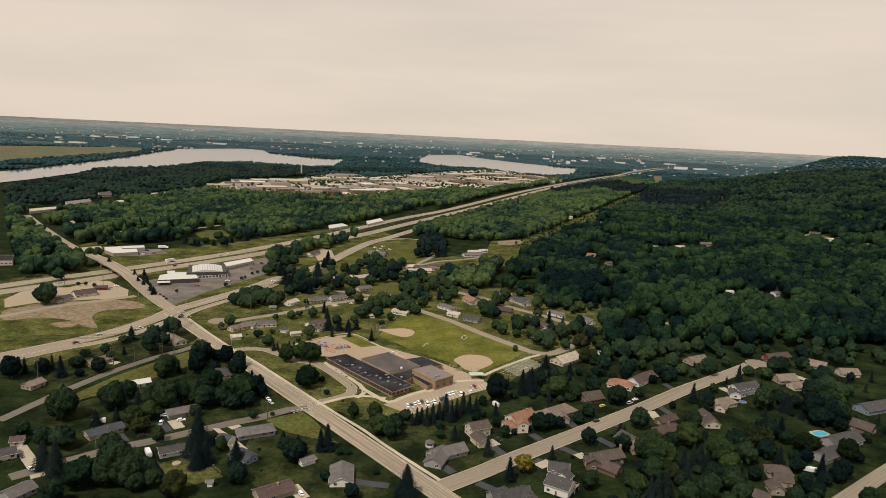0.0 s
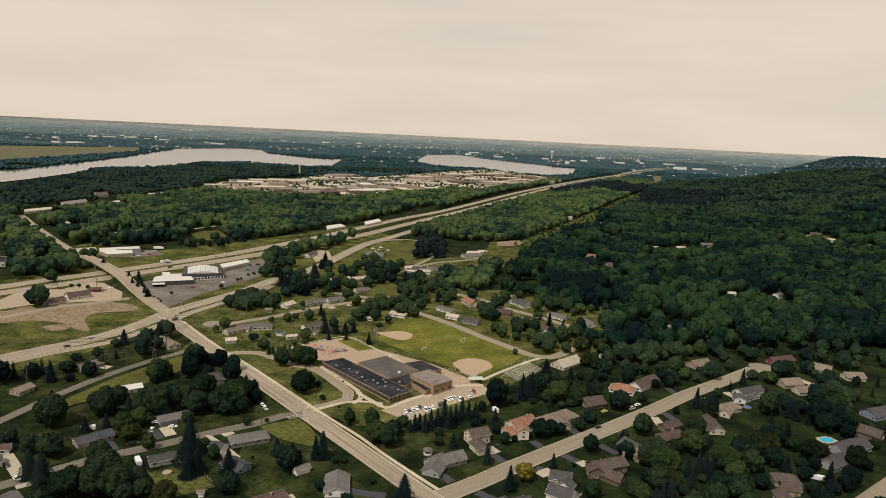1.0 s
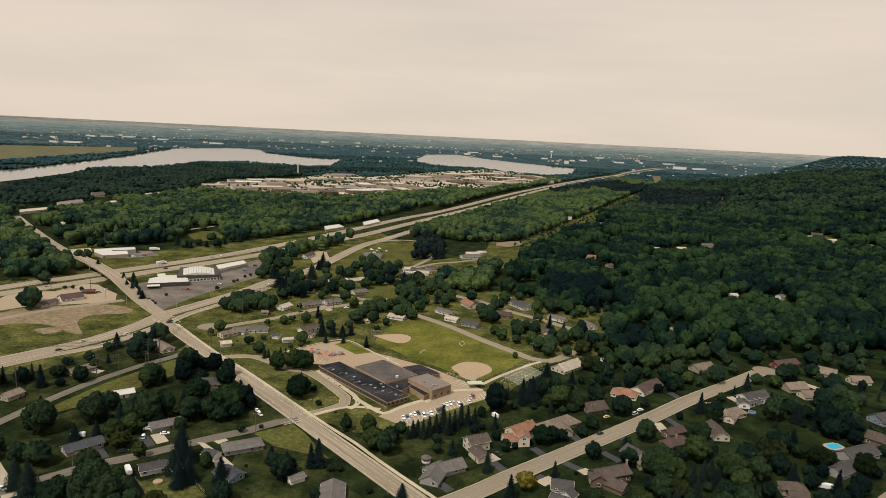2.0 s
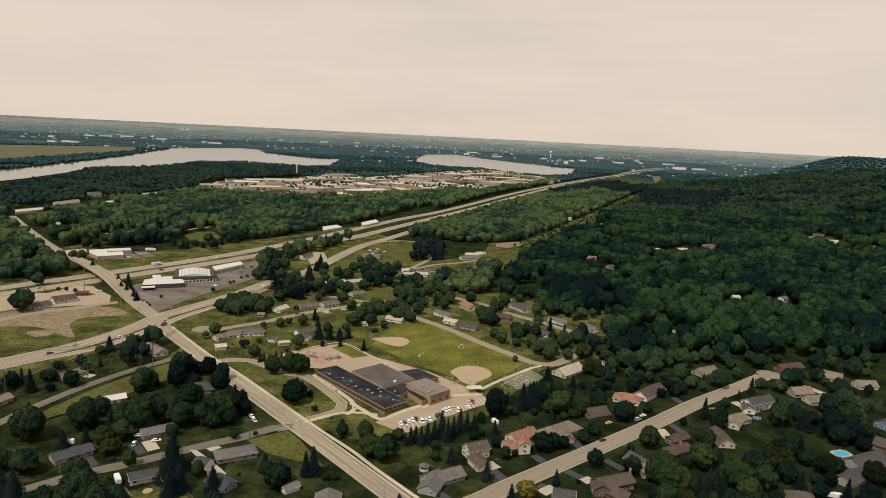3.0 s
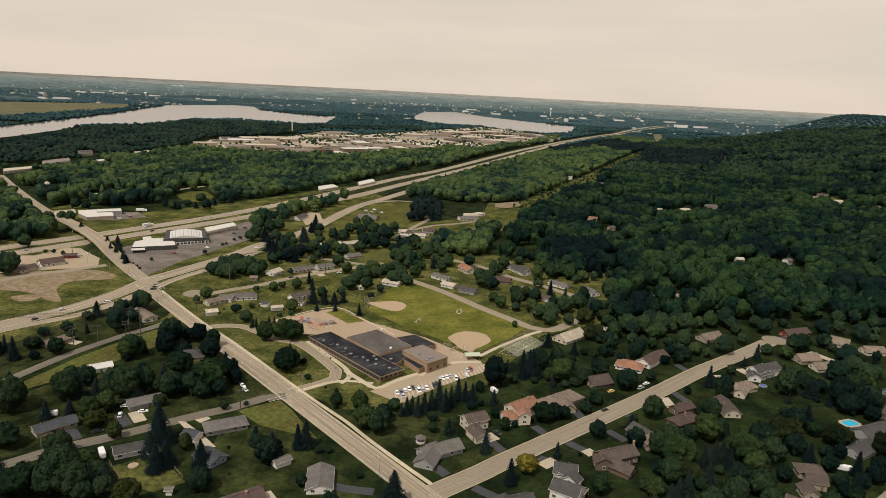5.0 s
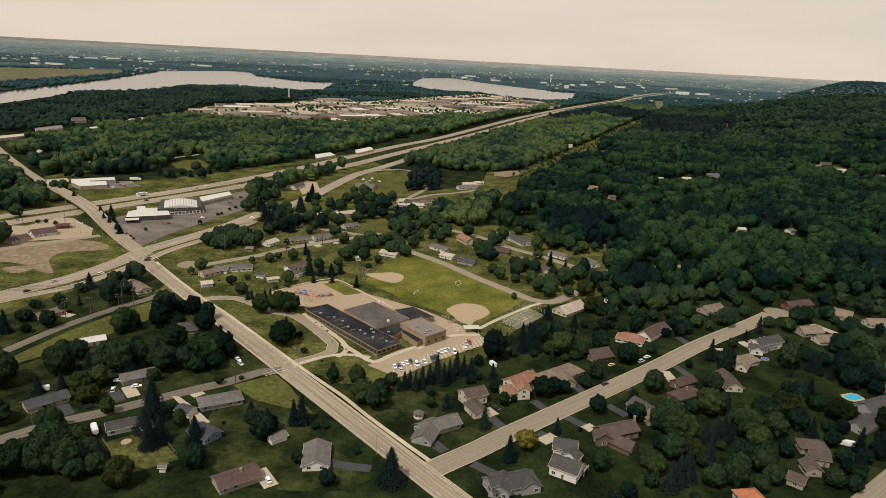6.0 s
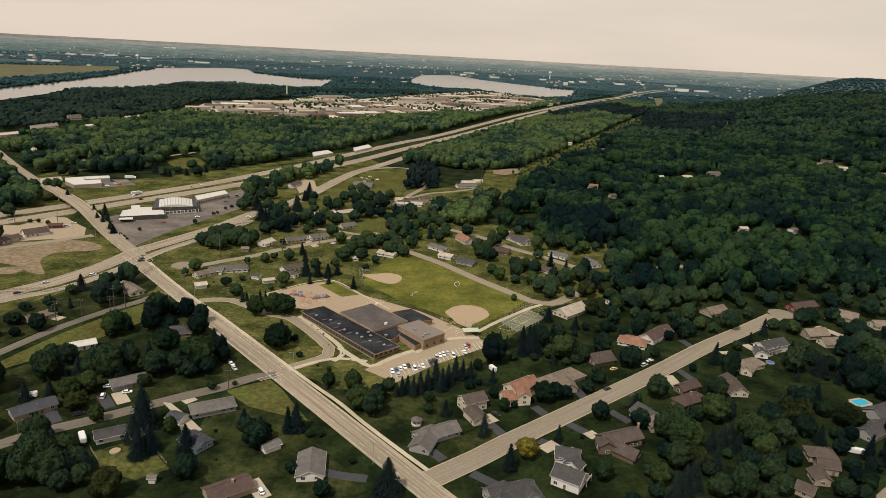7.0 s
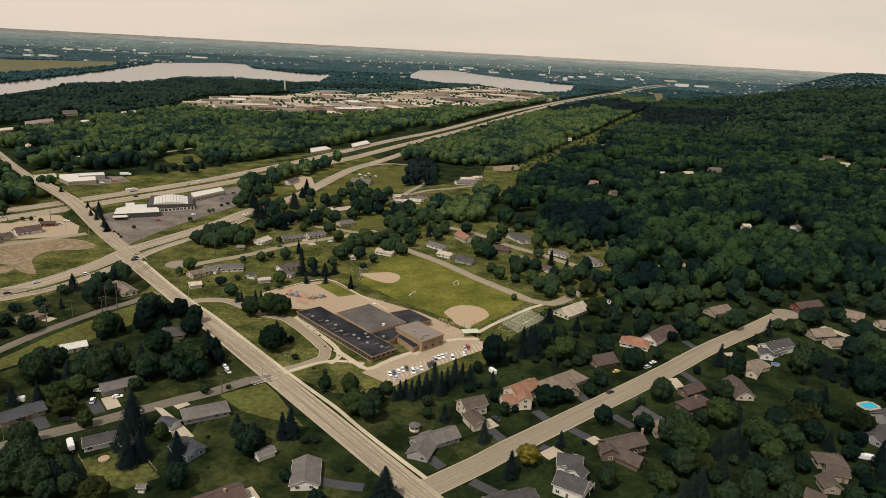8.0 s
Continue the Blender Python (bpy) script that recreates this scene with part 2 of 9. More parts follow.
def leaves(name, dark, light, yellow, span=0.5, grain=0.8, depth=0.5):
    """Foliage: every clump of leaves and every tree takes its own green; the ramp's ends paint in shaded and sunlit
    tones.
    """
    m = bpy.data.materials.new(name)
    m.use_nodes = True
    n, l = m.node_tree.nodes, m.node_tree.links
    p = n["Principled BSDF"]
    p.inputs["Roughness"].default_value, p.inputs["Specular IOR Level"].default_value = 0.85, 0.04
    geo, info = n.new("ShaderNodeNewGeometry"), n.new("ShaderNodeObjectInfo")
    t = n.new("ShaderNodeTexNoise")
    t.inputs["Scale"].default_value, t.inputs["Detail"].default_value, t.inputs["Roughness"].default_value = 0.011, 6.0, 0.62
    l.new(geo.outputs["Position"], t.inputs["Vector"])
    patches = n.new("ShaderNodeMapRange")
    patches.inputs["From Min"].default_value, patches.inputs["From Max"].default_value = 0.34, 0.66
    patches.inputs["To Min"].default_value, patches.inputs["To Max"].default_value = 0.06, 0.86
    l.new(t.outputs["Fac"], patches.inputs["Value"])
    cells = n.new("ShaderNodeTexVoronoi")
    cells.voronoi_dimensions = "2D"
    cells.inputs["Scale"].default_value = 0.075
    l.new(geo.outputs["Position"], cells.inputs["Vector"])
    tone = n.new("ShaderNodeSeparateColor")
    l.new(cells.outputs["Color"], tone.inputs["Color"])
    whole = n.new("ShaderNodeMath")
    whole.operation = "MULTIPLY_ADD"
    l.new(tone.outputs["Red"], whole.inputs[0])
    whole.inputs[1].default_value = 0.45
    l.new(patches.outputs["Result"], whole.inputs[2])
    add = n.new("ShaderNodeMath")
    add.operation = "MULTIPLY_ADD"
    l.new(geo.outputs["Random Per Island"], add.inputs[0])
    add.inputs[1].default_value = span * 0.45
    l.new(whole.outputs["Value"], add.inputs[2])
    more = n.new("ShaderNodeMath")
    more.operation = "MULTIPLY_ADD"
    l.new(info.outputs["Random"], more.inputs[0])
    more.inputs[1].default_value = 0.35
    l.new(add.outputs["Value"], more.inputs[2])
    ramp = n.new("ShaderNodeValToRGB")
    ramp.color_ramp.elements[0].position, ramp.color_ramp.elements[1].position = 0.4, 1.3 / 1.5
    ramp.color_ramp.elements[0].color, ramp.color_ramp.elements[1].color = (*dark, 1), (*yellow, 1)
    mid = ramp.color_ramp.elements.new(0.66)
    mid.color = (*light, 1)
    half = n.new("ShaderNodeMath")
    half.operation = "MULTIPLY"
    half.inputs[1].default_value = 0.75
    l.new(more.outputs["Value"], half.inputs[0])
    l.new(half.outputs["Value"], ramp.inputs["Fac"])
    # mottling of leaf masses and gaps as relief, with the gaps' dark painted into the colour
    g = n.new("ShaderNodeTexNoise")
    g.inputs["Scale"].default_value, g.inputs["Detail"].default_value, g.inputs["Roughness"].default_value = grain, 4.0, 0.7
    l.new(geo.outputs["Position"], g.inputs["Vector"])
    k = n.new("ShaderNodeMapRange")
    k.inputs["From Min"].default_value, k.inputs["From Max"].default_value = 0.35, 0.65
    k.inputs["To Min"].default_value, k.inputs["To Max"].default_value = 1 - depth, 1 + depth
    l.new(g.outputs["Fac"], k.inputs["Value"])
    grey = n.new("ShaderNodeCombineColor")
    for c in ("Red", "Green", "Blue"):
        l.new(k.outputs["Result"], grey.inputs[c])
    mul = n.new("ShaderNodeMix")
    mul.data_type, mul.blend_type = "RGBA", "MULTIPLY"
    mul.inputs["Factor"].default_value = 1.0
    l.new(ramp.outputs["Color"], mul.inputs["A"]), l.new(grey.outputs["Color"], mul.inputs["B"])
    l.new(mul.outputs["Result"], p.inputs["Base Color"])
    b = n.new("ShaderNodeBump")
    b.inputs["Strength"].default_value, b.inputs["Distance"].default_value = min(0.9, depth * 1.8), 0.7 / grain
    l.new(g.outputs["Fac"], b.inputs["Height"]), l.new(b.outputs["Normal"], p.inputs["Normal"])
    MATS[name] = m
    return m


# Yard leaves (green, fresh, olive) hold some cloud shade in their colour.
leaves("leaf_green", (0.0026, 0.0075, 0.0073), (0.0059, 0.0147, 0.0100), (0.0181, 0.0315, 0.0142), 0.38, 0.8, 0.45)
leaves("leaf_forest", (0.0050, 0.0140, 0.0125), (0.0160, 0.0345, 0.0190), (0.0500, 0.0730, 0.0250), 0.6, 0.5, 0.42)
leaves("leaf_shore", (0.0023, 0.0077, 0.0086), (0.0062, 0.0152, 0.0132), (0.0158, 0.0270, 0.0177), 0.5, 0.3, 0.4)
# Cloud shade is put into the hillside leaf colour.
leaves("leaf_hill_shade", (0.0025, 0.0079, 0.0087), (0.0049, 0.0157, 0.0093), (0.0194, 0.0388, 0.0139), 0.55, 0.4, 0.4)
# Upper hillside: the same shade, with haze painted in as blue.
leaves("leaf_hill_haze", (0.0023, 0.0077, 0.0081), (0.0062, 0.0165, 0.0118), (0.0191, 0.0344, 0.0163), 0.55, 0.3, 0.35)
# Aerial haze is put into the next three leaf colours, bluer with distance.
leaves("leaf_far_haze", (0.0103, 0.0299, 0.0370), (0.0179, 0.0422, 0.0455), (0.0304, 0.0563, 0.0507), 0.4, 0.15, 0.25)
leaves("leaf_distant_haze", (0.0332, 0.0694, 0.0866), (0.0471, 0.0846, 0.0990), (0.0621, 0.0998, 0.1113), 0.35, 0.1, 0.16)
leaves("leaf_far_hill_haze", (0.0123, 0.0328, 0.0389), (0.0169, 0.0390, 0.0430), (0.0238, 0.0475, 0.0474), 0.35, 0.1, 0.15)
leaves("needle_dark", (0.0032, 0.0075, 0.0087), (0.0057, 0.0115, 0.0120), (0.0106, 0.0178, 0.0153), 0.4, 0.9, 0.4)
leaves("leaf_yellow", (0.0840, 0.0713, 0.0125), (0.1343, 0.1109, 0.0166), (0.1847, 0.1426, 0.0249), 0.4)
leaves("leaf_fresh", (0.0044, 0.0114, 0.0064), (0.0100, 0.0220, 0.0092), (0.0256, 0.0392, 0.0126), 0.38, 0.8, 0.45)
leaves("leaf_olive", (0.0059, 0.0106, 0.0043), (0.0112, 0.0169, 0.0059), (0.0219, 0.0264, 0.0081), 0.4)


def far_plain(name):
    """The far plain of the backdrop: dark woods and pale fields in long streaks, with haze painted in, paler towards
    the horizon.
    """
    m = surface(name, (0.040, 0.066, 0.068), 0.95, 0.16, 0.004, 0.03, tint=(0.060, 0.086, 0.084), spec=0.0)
    n, l = m.node_tree.nodes, m.node_tree.links
    p = n["Principled BSDF"]
    geo = n.new("ShaderNodeNewGeometry")
    flat = n.new("ShaderNodeVectorMath")
    flat.operation = "MULTIPLY"
    flat.inputs[1].default_value = (1, 1, 0)
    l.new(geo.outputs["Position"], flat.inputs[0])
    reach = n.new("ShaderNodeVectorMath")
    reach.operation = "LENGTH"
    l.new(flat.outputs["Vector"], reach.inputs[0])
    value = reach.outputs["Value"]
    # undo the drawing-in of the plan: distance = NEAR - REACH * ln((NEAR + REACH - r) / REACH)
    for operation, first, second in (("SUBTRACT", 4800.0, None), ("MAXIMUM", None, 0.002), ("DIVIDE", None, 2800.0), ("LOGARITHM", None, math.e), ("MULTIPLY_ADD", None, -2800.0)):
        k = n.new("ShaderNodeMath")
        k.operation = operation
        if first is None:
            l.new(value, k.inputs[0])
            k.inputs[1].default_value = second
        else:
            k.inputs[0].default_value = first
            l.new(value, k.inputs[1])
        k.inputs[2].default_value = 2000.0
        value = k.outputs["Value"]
    # the painted haze: colour pales with distance
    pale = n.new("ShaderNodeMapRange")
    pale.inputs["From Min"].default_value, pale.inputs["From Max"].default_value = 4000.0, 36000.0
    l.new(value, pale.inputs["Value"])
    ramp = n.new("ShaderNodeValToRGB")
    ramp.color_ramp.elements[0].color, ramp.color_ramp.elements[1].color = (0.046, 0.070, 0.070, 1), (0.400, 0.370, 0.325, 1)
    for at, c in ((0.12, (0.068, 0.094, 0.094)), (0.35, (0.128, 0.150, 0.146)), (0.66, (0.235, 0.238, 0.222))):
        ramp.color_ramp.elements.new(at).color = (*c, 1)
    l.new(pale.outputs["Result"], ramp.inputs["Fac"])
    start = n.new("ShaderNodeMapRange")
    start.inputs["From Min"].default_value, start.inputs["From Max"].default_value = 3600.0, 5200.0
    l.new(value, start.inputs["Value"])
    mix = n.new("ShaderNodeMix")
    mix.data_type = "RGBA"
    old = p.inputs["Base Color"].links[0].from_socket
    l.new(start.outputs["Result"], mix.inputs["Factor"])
    colour = ramp.outputs["Color"]
    bearing = n.new("ShaderNodeVectorMath")
    bearing.operation = "NORMALIZE"
    l.new(flat.outputs["Vector"], bearing.inputs[0])
    wide = n.new("ShaderNodeVectorMath")
    wide.operation = "SCALE"
    wide.inputs["Scale"].default_value = 60.0
    l.new(bearing.outputs["Vector"], wide.inputs[0])
    depth = n.new("ShaderNodeMath")
    depth.operation = "LOGARITHM"
    depth.inputs[1].default_value = math.e
    l.new(value, depth.inputs[0])
    along = n.new("ShaderNodeCombineXYZ")
    l.new(depth.outputs["Value"], along.inputs["Z"])
    steep = n.new("ShaderNodeVectorMath")
    steep.operation = "SCALE"
    steep.inputs["Scale"].default_value = 14.0
    l.new(along.outputs["Vector"], steep.inputs[0])
    place = n.new("ShaderNodeVectorMath")
    place.operation = "ADD"
    l.new(wide.outputs["Vector"], place.inputs[0]), l.new(steep.outputs["Vector"], place.inputs[1])
    for scale, low, high in ((2.4, 0.70, 1.28), (0.5, 0.78, 1.22)):
        grain = n.new("ShaderNodeTexNoise")
        grain.inputs["Scale"].default_value, grain.inputs["Detail"].default_value, grain.inputs["Roughness"].default_value = scale, 5.0, 0.7
        l.new(place.outputs["Vector"], grain.inputs["Vector"])
        span = n.new("ShaderNodeMapRange")
        span.inputs["From Min"].default_value, span.inputs["From Max"].default_value = 0.35, 0.65
        span.inputs["To Min"].default_value, span.inputs["To Max"].default_value = low, high
        l.new(grain.outputs["Fac"], span.inputs["Value"])
        dapple = n.new("ShaderNodeVectorMath")
        dapple.operation = "SCALE"
        l.new(colour, dapple.inputs[0]), l.new(span.outputs["Result"], dapple.inputs["Scale"])
        colour = dapple.outputs["Vector"]
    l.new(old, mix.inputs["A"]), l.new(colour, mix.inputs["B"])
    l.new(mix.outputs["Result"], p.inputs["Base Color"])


far_plain("far_woodland_haze")


# ---- helpers of this scene ----
def part(name, bm, material, parent=None, label=""):
    me = bpy.data.meshes.new(name)
    if isinstance(bm, bmesh.types.BMesh):
        bm.to_mesh(me)
        bm.free()
    else:
        me = bm
    if material and not me.materials:
        me.materials.append(MATS[material])
    ob = new(name, me)
    ob.parent = parent
    return tagged(ob, label)


def mesh_of(name, verts, faces, material):
    me = bpy.data.meshes.new(name)
    me.from_pydata(verts, [], faces)
    me.materials.append(MATS[material])
    return me


def box(bm, x0, x1, y0, y1, z0, z1, m=None):
    v = [bm.verts.new((m @ Vector(p)) if m else p) for p in ((x0, y0, z0), (x1, y0, z0), (x1, y1, z0), (x0, y1, z0), (x0, y0, z1), (x1, y0, z1), (x1, y1, z1), (x0, y1, z1))]
    for f in ((3, 2, 1, 0), (4, 5, 6, 7), (0, 1, 5, 4), (1, 2, 6, 5), (2, 3, 7, 6), (3, 0, 4, 7)):
        bm.faces.new([v[i] for i in f])
    return v


def tube(bm, a, b, r0, r1, n=8, cap=True):
    a, b = Vector(a), Vector(b)
    q = (b - a).to_track_quat("Z", "Y").to_matrix()
    ring = [[bm.verts.new(p + q @ Vector((r * math.cos(2 * math.pi * i / n), r * math.sin(2 * math.pi * i / n), 0))) for i in range(n)] for p, r in ((a, r0), (b, r1))]
    for i in range(n):
        bm.faces.new((ring[0][i], ring[0][(i + 1) % n], ring[1][(i + 1) % n], ring[1][i]))
    if cap:
        bm.faces.new(ring[1]), bm.faces.new(ring[0][::-1])


def empty(name, m, label, category, group=""):
    e = new(name)
    e.matrix_basis = m
    e.empty_display_size = 1.0
    return tagged(e, label, category, group)


def smooth01(a, b, v):
    k = min(1.0, max(0.0, (v - a) / (b - a)))
    return k * k * (3 - 2 * k)


# ---- the land ----
# Plain near the camera; past 2 km the plan is drawn in towards the viewer and the sheet rises gently, so that it ends at the horizon within 4.8 km.
NEAR, REACH, TALL = 2000.0, 2800.0, 165.0


def hills(x, y):
    wooded = 108 * smooth01(540, 1480, x) * smooth01(450, 1250, y) * (1 - smooth01(2150, 2900, y))
    return wooded + (7 * smooth01(3, 40, wooded) * noise.noise((x / 170, y / 130, 4.0)) if wooded > 3 else 0)


def land(x, y, up=0.0):
    d = math.hypot(x, y)
    r = d if d <= NEAR else NEAR + REACH * (1 - math.exp((NEAR - d) / REACH))
    k = r / d if d else 1.0
    z = TALL * (1 - k) + hills(x, y)
    wx, wy = x * k, y * k
    # the long far hill
    c, s = math.cos(radians(31.0)), math.sin(radians(31.0))
    along, out = wx * c - wy * s, wx * s + wy * c - 3800
    wide = 260 if along < 0 else 900
    z += 112 * math.exp(-(along / wide) ** 2 - (out / 330) ** 2)
    return Vector((wx, wy, z + up))


def sheet(name, angles, dists, material):
    verts = [land(d * math.sin(a), d * math.cos(a), noise.noise((d * math.sin(a) / 90, d * math.cos(a) / 90, 0)) * (0.0 if d < 5500 or d > 9000 else min(4.0, (d - 5500) / 400))) for d in dists for a in angles]
    n = len(angles)
    faces = [(i * n + j, i * n + (j + 1) % n, (i + 1) * n + (j + 1) % n, (i + 1) * n + j) for i in range(len(dists) - 1) for j in range(n)]
    me = mesh_of(name, verts, [f[::-1] for f in faces], material)
    me.polygons.foreach_set("use_smooth", [True] * len(me.polygons))
    return new(name, me)


ANGLES = [radians(-42 + 0.5 * i) for i in range(169)] + [radians(45 + 3 * i) for i in range(91)]
DISTS = [0.02] + [25.0 * i for i in range(1, 81)] + [2000 * 1.022 ** i for i in range(1, 51)]
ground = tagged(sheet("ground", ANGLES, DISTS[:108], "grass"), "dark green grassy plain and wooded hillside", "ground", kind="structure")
FAR = [DISTS[107] * 0.998] + DISTS[108:] + [DISTS[-1] * 1.03 ** i for i in range(1, 66)]
tagged(sheet("backdrop", ANGLES, FAR, "far_woodland_haze"), "blue-green wooded plain with painted haze, fading towards the horizon", "backdrop", kind="structure")

BLOCKED = []  # discs (x, y, r) where no tree stands
CLEAR = []    # plan polygons where no tree stands


def inside(poly, x, y):
    hit = False
    for (x0, y0), (x1, y1) in zip(poly, poly[1:] + poly[:1]):
        if (y0 > y) != (y1 > y) and x < (x1 - x0) * (y - y0) / (y1 - y0) + x0:
            hit = not hit
    return hit


def flow(pts, step):
    """Points at even steps on a smooth line through pts, with the direction there."""
    p = [Vector((*a, 0)) for a in pts]
    p = [p[0] * 2 - p[1]] + p + [p[-1] * 2 - p[-2]]
    out = []
    for i in range(1, len(p) - 2):
        k = max(1, int((p[i + 1] - p[i]).length / step))
        for j in range(k):
            t = j / k
            out.append(0.5 * (2 * p[i] + (p[i + 1] - p[i - 1]) * t + (2 * p[i - 1] - 5 * p[i] + 4 * p[i + 1] - p[i + 2]) * t * t + (3 * p[i] - p[i - 1] - 3 * p[i + 1] + p[i + 2]) * t ** 3))
    out.append(p[-2])
    return out


def ribbon(name, line, lo, hi, z, deep, material, label="", category="", parent=None, lift=None):
    """A slab along a line, from lo to hi metres to the left of it, its top at z and its sides deep metres down."""
    n = len(line)
    verts, uvs, run = [], [], 0.0
    for i, a in enumerate(line):
        d = (line[min(i + 1, n - 1)] - line[max(i - 1, 0)]).normalized()
        side = Vector((-d.y, d.x, 0))
        run += (a - line[i - 1]).length if i else 0
        raise_by = lift(i / (n - 1)) if lift else 0
        for off, drop in ((lo, deep), (lo, 0), (hi, 0), (hi, deep)):
            q = a + side * off
            verts.append(land(q.x, q.y, z + raise_by - drop))
            uvs.append((run, off))
    faces = [(4 * i + j, 4 * i + 4 + j, 4 * i + 5 + j, 4 * i + 1 + j) for i in range(n - 1) for j in range(3)]
    me = mesh_of(name, verts, [f[::-1] for f in faces], material)
    layer = me.uv_layers.new(name="UVMap")
    for k, loop in enumerate(me.loops):
        layer.data[k].uv = uvs[loop.vertex_index]
    ob = new(name, me)
    ob.parent = parent
    return tagged(ob, label, category, kind="" if parent else "structure")


def dashes(name, line, off, width, z, material, on, gap, parent):
    """Painted strokes along a line, in one mesh."""
    verts, faces, run = [], [], 0.0
    for a, b in zip(line, line[1:]):
        d = (b - a)
        run += d.length
        if gap and run % (on + gap) > on:
            continue
        s = Vector((-d.y, d.x, 0)).normalized()
        k = len(verts)
        for p, o in ((a, off), (b, off), (b, off + width), (a, off + width)):
            q = p + s * o
            verts.append(land(q.x, q.y, z))
        faces.append((k, k + 1, k + 2, k + 3))
    part(name, mesh_of(name, verts, faces, material), None, parent)


def road(name, pts, width, material, label, kerb=False, step=6.0, z=0.06, centre="", edges=False, lanes=()):
    line = flow(pts, step)
    ob = ribbon(name, line, -width / 2, width / 2, z, 0.5, material, label, "road")
    BLOCKED.extend((p.x, p.y, width / 2 + 3.0 + (13 * smooth01(1300, 1900, p.y) if name == "highway" else 0)) for p in line[:: max(1, int(4 / step))])
    if kerb:
        for s in (-1, 1):
            a, b = sorted((s * (width / 2), s * (width / 2 + 0.35)))
            ribbon("kerb", line, a, b, z + 0.13, 0.6, "kerb_concrete", parent=ob)
    fine = flow(pts, 3.0)
    if centre:
        for o in ((-0.25, 0.1) if centre == "double" else (-0.07,)):
            dashes("centre_marking", fine, o, 0.16, z + 0.05, "paint_yellow", 3 if centre == "dash" else 1e9, 9 if centre == "dash" else 0, ob)
    for o in lanes:
        dashes("lane_marking", fine, o, 0.16, z + 0.05, "paint_white", 3.1, 9, ob)
    if edges:
        for o in (-width / 2 + 0.5, width / 2 - 0.62):
            dashes("edge_marking", fine, o, 0.14, z + 0.05, "paint_white", 1e9, 0, ob)
    return ob


def area(name, poly, z, material, label, category="ground", clear=True, cut=0):
    bm = bmesh.new()
    vs = [bm.verts.new((x, y, 0)) for x, y in poly]
    f = bm.faces.new(vs)
    if f.normal.z < 0 or sum((a[0] * b[1] - b[0] * a[1]) for a, b in zip(poly, poly[1:] + poly[:1])) < 0:
        f.normal_flip()
    if cut:
        bmesh.ops.triangulate(bm, faces=bm.faces[:])
        for _ in range(5):
            long = [e for e in bm.edges if e.calc_length() > cut]
            if long:
                bmesh.ops.subdivide_edges(bm, edges=long, cuts=1, use_grid_fill=False)
                bmesh.ops.triangulate(bm, faces=bm.faces[:])
        for v in bm.verts:
            v.co = land(v.co.x, v.co.y, z)
    else:
        r = bmesh.ops.extrude_face_region(bm, geom=bm.faces[:])
        for v in bm.verts:
            v.co.z = -0.3
        for v in r["geom"]:
            if isinstance(v, bmesh.types.BMVert):
                v.co.z = z
        bmesh.ops.recalc_face_normals(bm, faces=bm.faces[:])
    if clear:
        CLEAR.append(poly)
    return tagged(part(name, bm, material), label, category, kind="structure")


def grown(poly, r):
    """A rounder, closed outline through the corners of poly."""
    return [(p.x, p.y) for p in flow(poly + poly[:2], r)[:-1]]


# lakes
area("water_1", [(-1040.6, 1281.1), (-1051.7, 1509.4), (-1053.3, 1700.7), (-1075.9, 1930.9), (-1117.1, 2154.7), (-1046.6, 2260.0), (-992.9, 2389.0), (-1002.9, 2781.4), (-890.1, 2920.8), (-712.9, 2868.9), (-560.2, 2799.3), (-497.5, 2958.3), (-561.6, 3674.8), (-644.0, 3638.4), (-773.2, 3694.6), (-1061.6, 3992.7), (-1220.1, 4448.7), (-1389.1, 4532.5), (-1522.9, 4202.4), (-1598.9, 4014.8), (-1480.3, 3414.2), (-1369.2, 2803.4), (-1306.7, 2405.9), (-1265.3, 2037.2), (-1245.3, 1782.1), (-1206.5, 1481.3)], 2.0, "lake_water", "broad pale river lake mirroring the overcast sky", "lake", cut=90)
area("water_2", [(-172.2, 4297.7), (-144.4, 5103.1), (89.0, 5487.9), (275.1, 4819.4), (449.7, 4408.9), (608.6, 4142.0), (761.2, 3916.7), (608.6, 3233.8), (445.9, 3020.6), (310.7, 3148.1), (194.9, 3366.2), (31.3, 3411.7), (-66.9, 3476.3), (-167.1, 3814.3)], 2.0, "lake_water", "pale lake arm mirroring the overcast sky", "lake", cut=90)
area("meadow", [(-2399.0, 3066.1), (-2145.5, 3434.1), (-1976.8, 3623.6), (-1767.0, 3891.1), (-1591.6, 3508.4), (-1556.7, 3083.4), (-1538.1, 2672.1), (-1528.2, 2454.5), (-1419.0, 1824.3)], 2.6, "meadow", "flat tan and green meadow by the lake", "meadow", cut=120)
MALL = [(-608.0, 1702.0), (-631.3, 1889.5), (-490.8, 2056.7), (-426.9, 2434.9), (-264.3, 2385.5), (-42.0, 2877.4), (192.0, 3313.7), (357.0, 3104.5), (476.2, 2831.8), (283.8, 2287.2), (85.8, 1966.4), (-80.1, 1790.1), (-185.4, 1702.8), (-270.0, 1564.7), (-396.7, 1672.5)]
area("retail_ground", MALL, 1.4, "retail_ground", "pale parking lots of a large shopping district", "parking lot", clear=False, cut=110)
area("pale_lot", [(-334.1, 1619.0), (-195.4, 1771.3), (-87.7, 1901.6), (38.4, 2115.0), (158.1, 2382.2), (106.1, 2539.0), (-33.1, 2273.4), (-145.7, 2058.6), (-206.3, 1865.3), (-338.6, 1704.1)], 1.6, "lot_pale", "pale bare concrete parking lot of a shopping district", "parking lot", clear=False, cut=110)

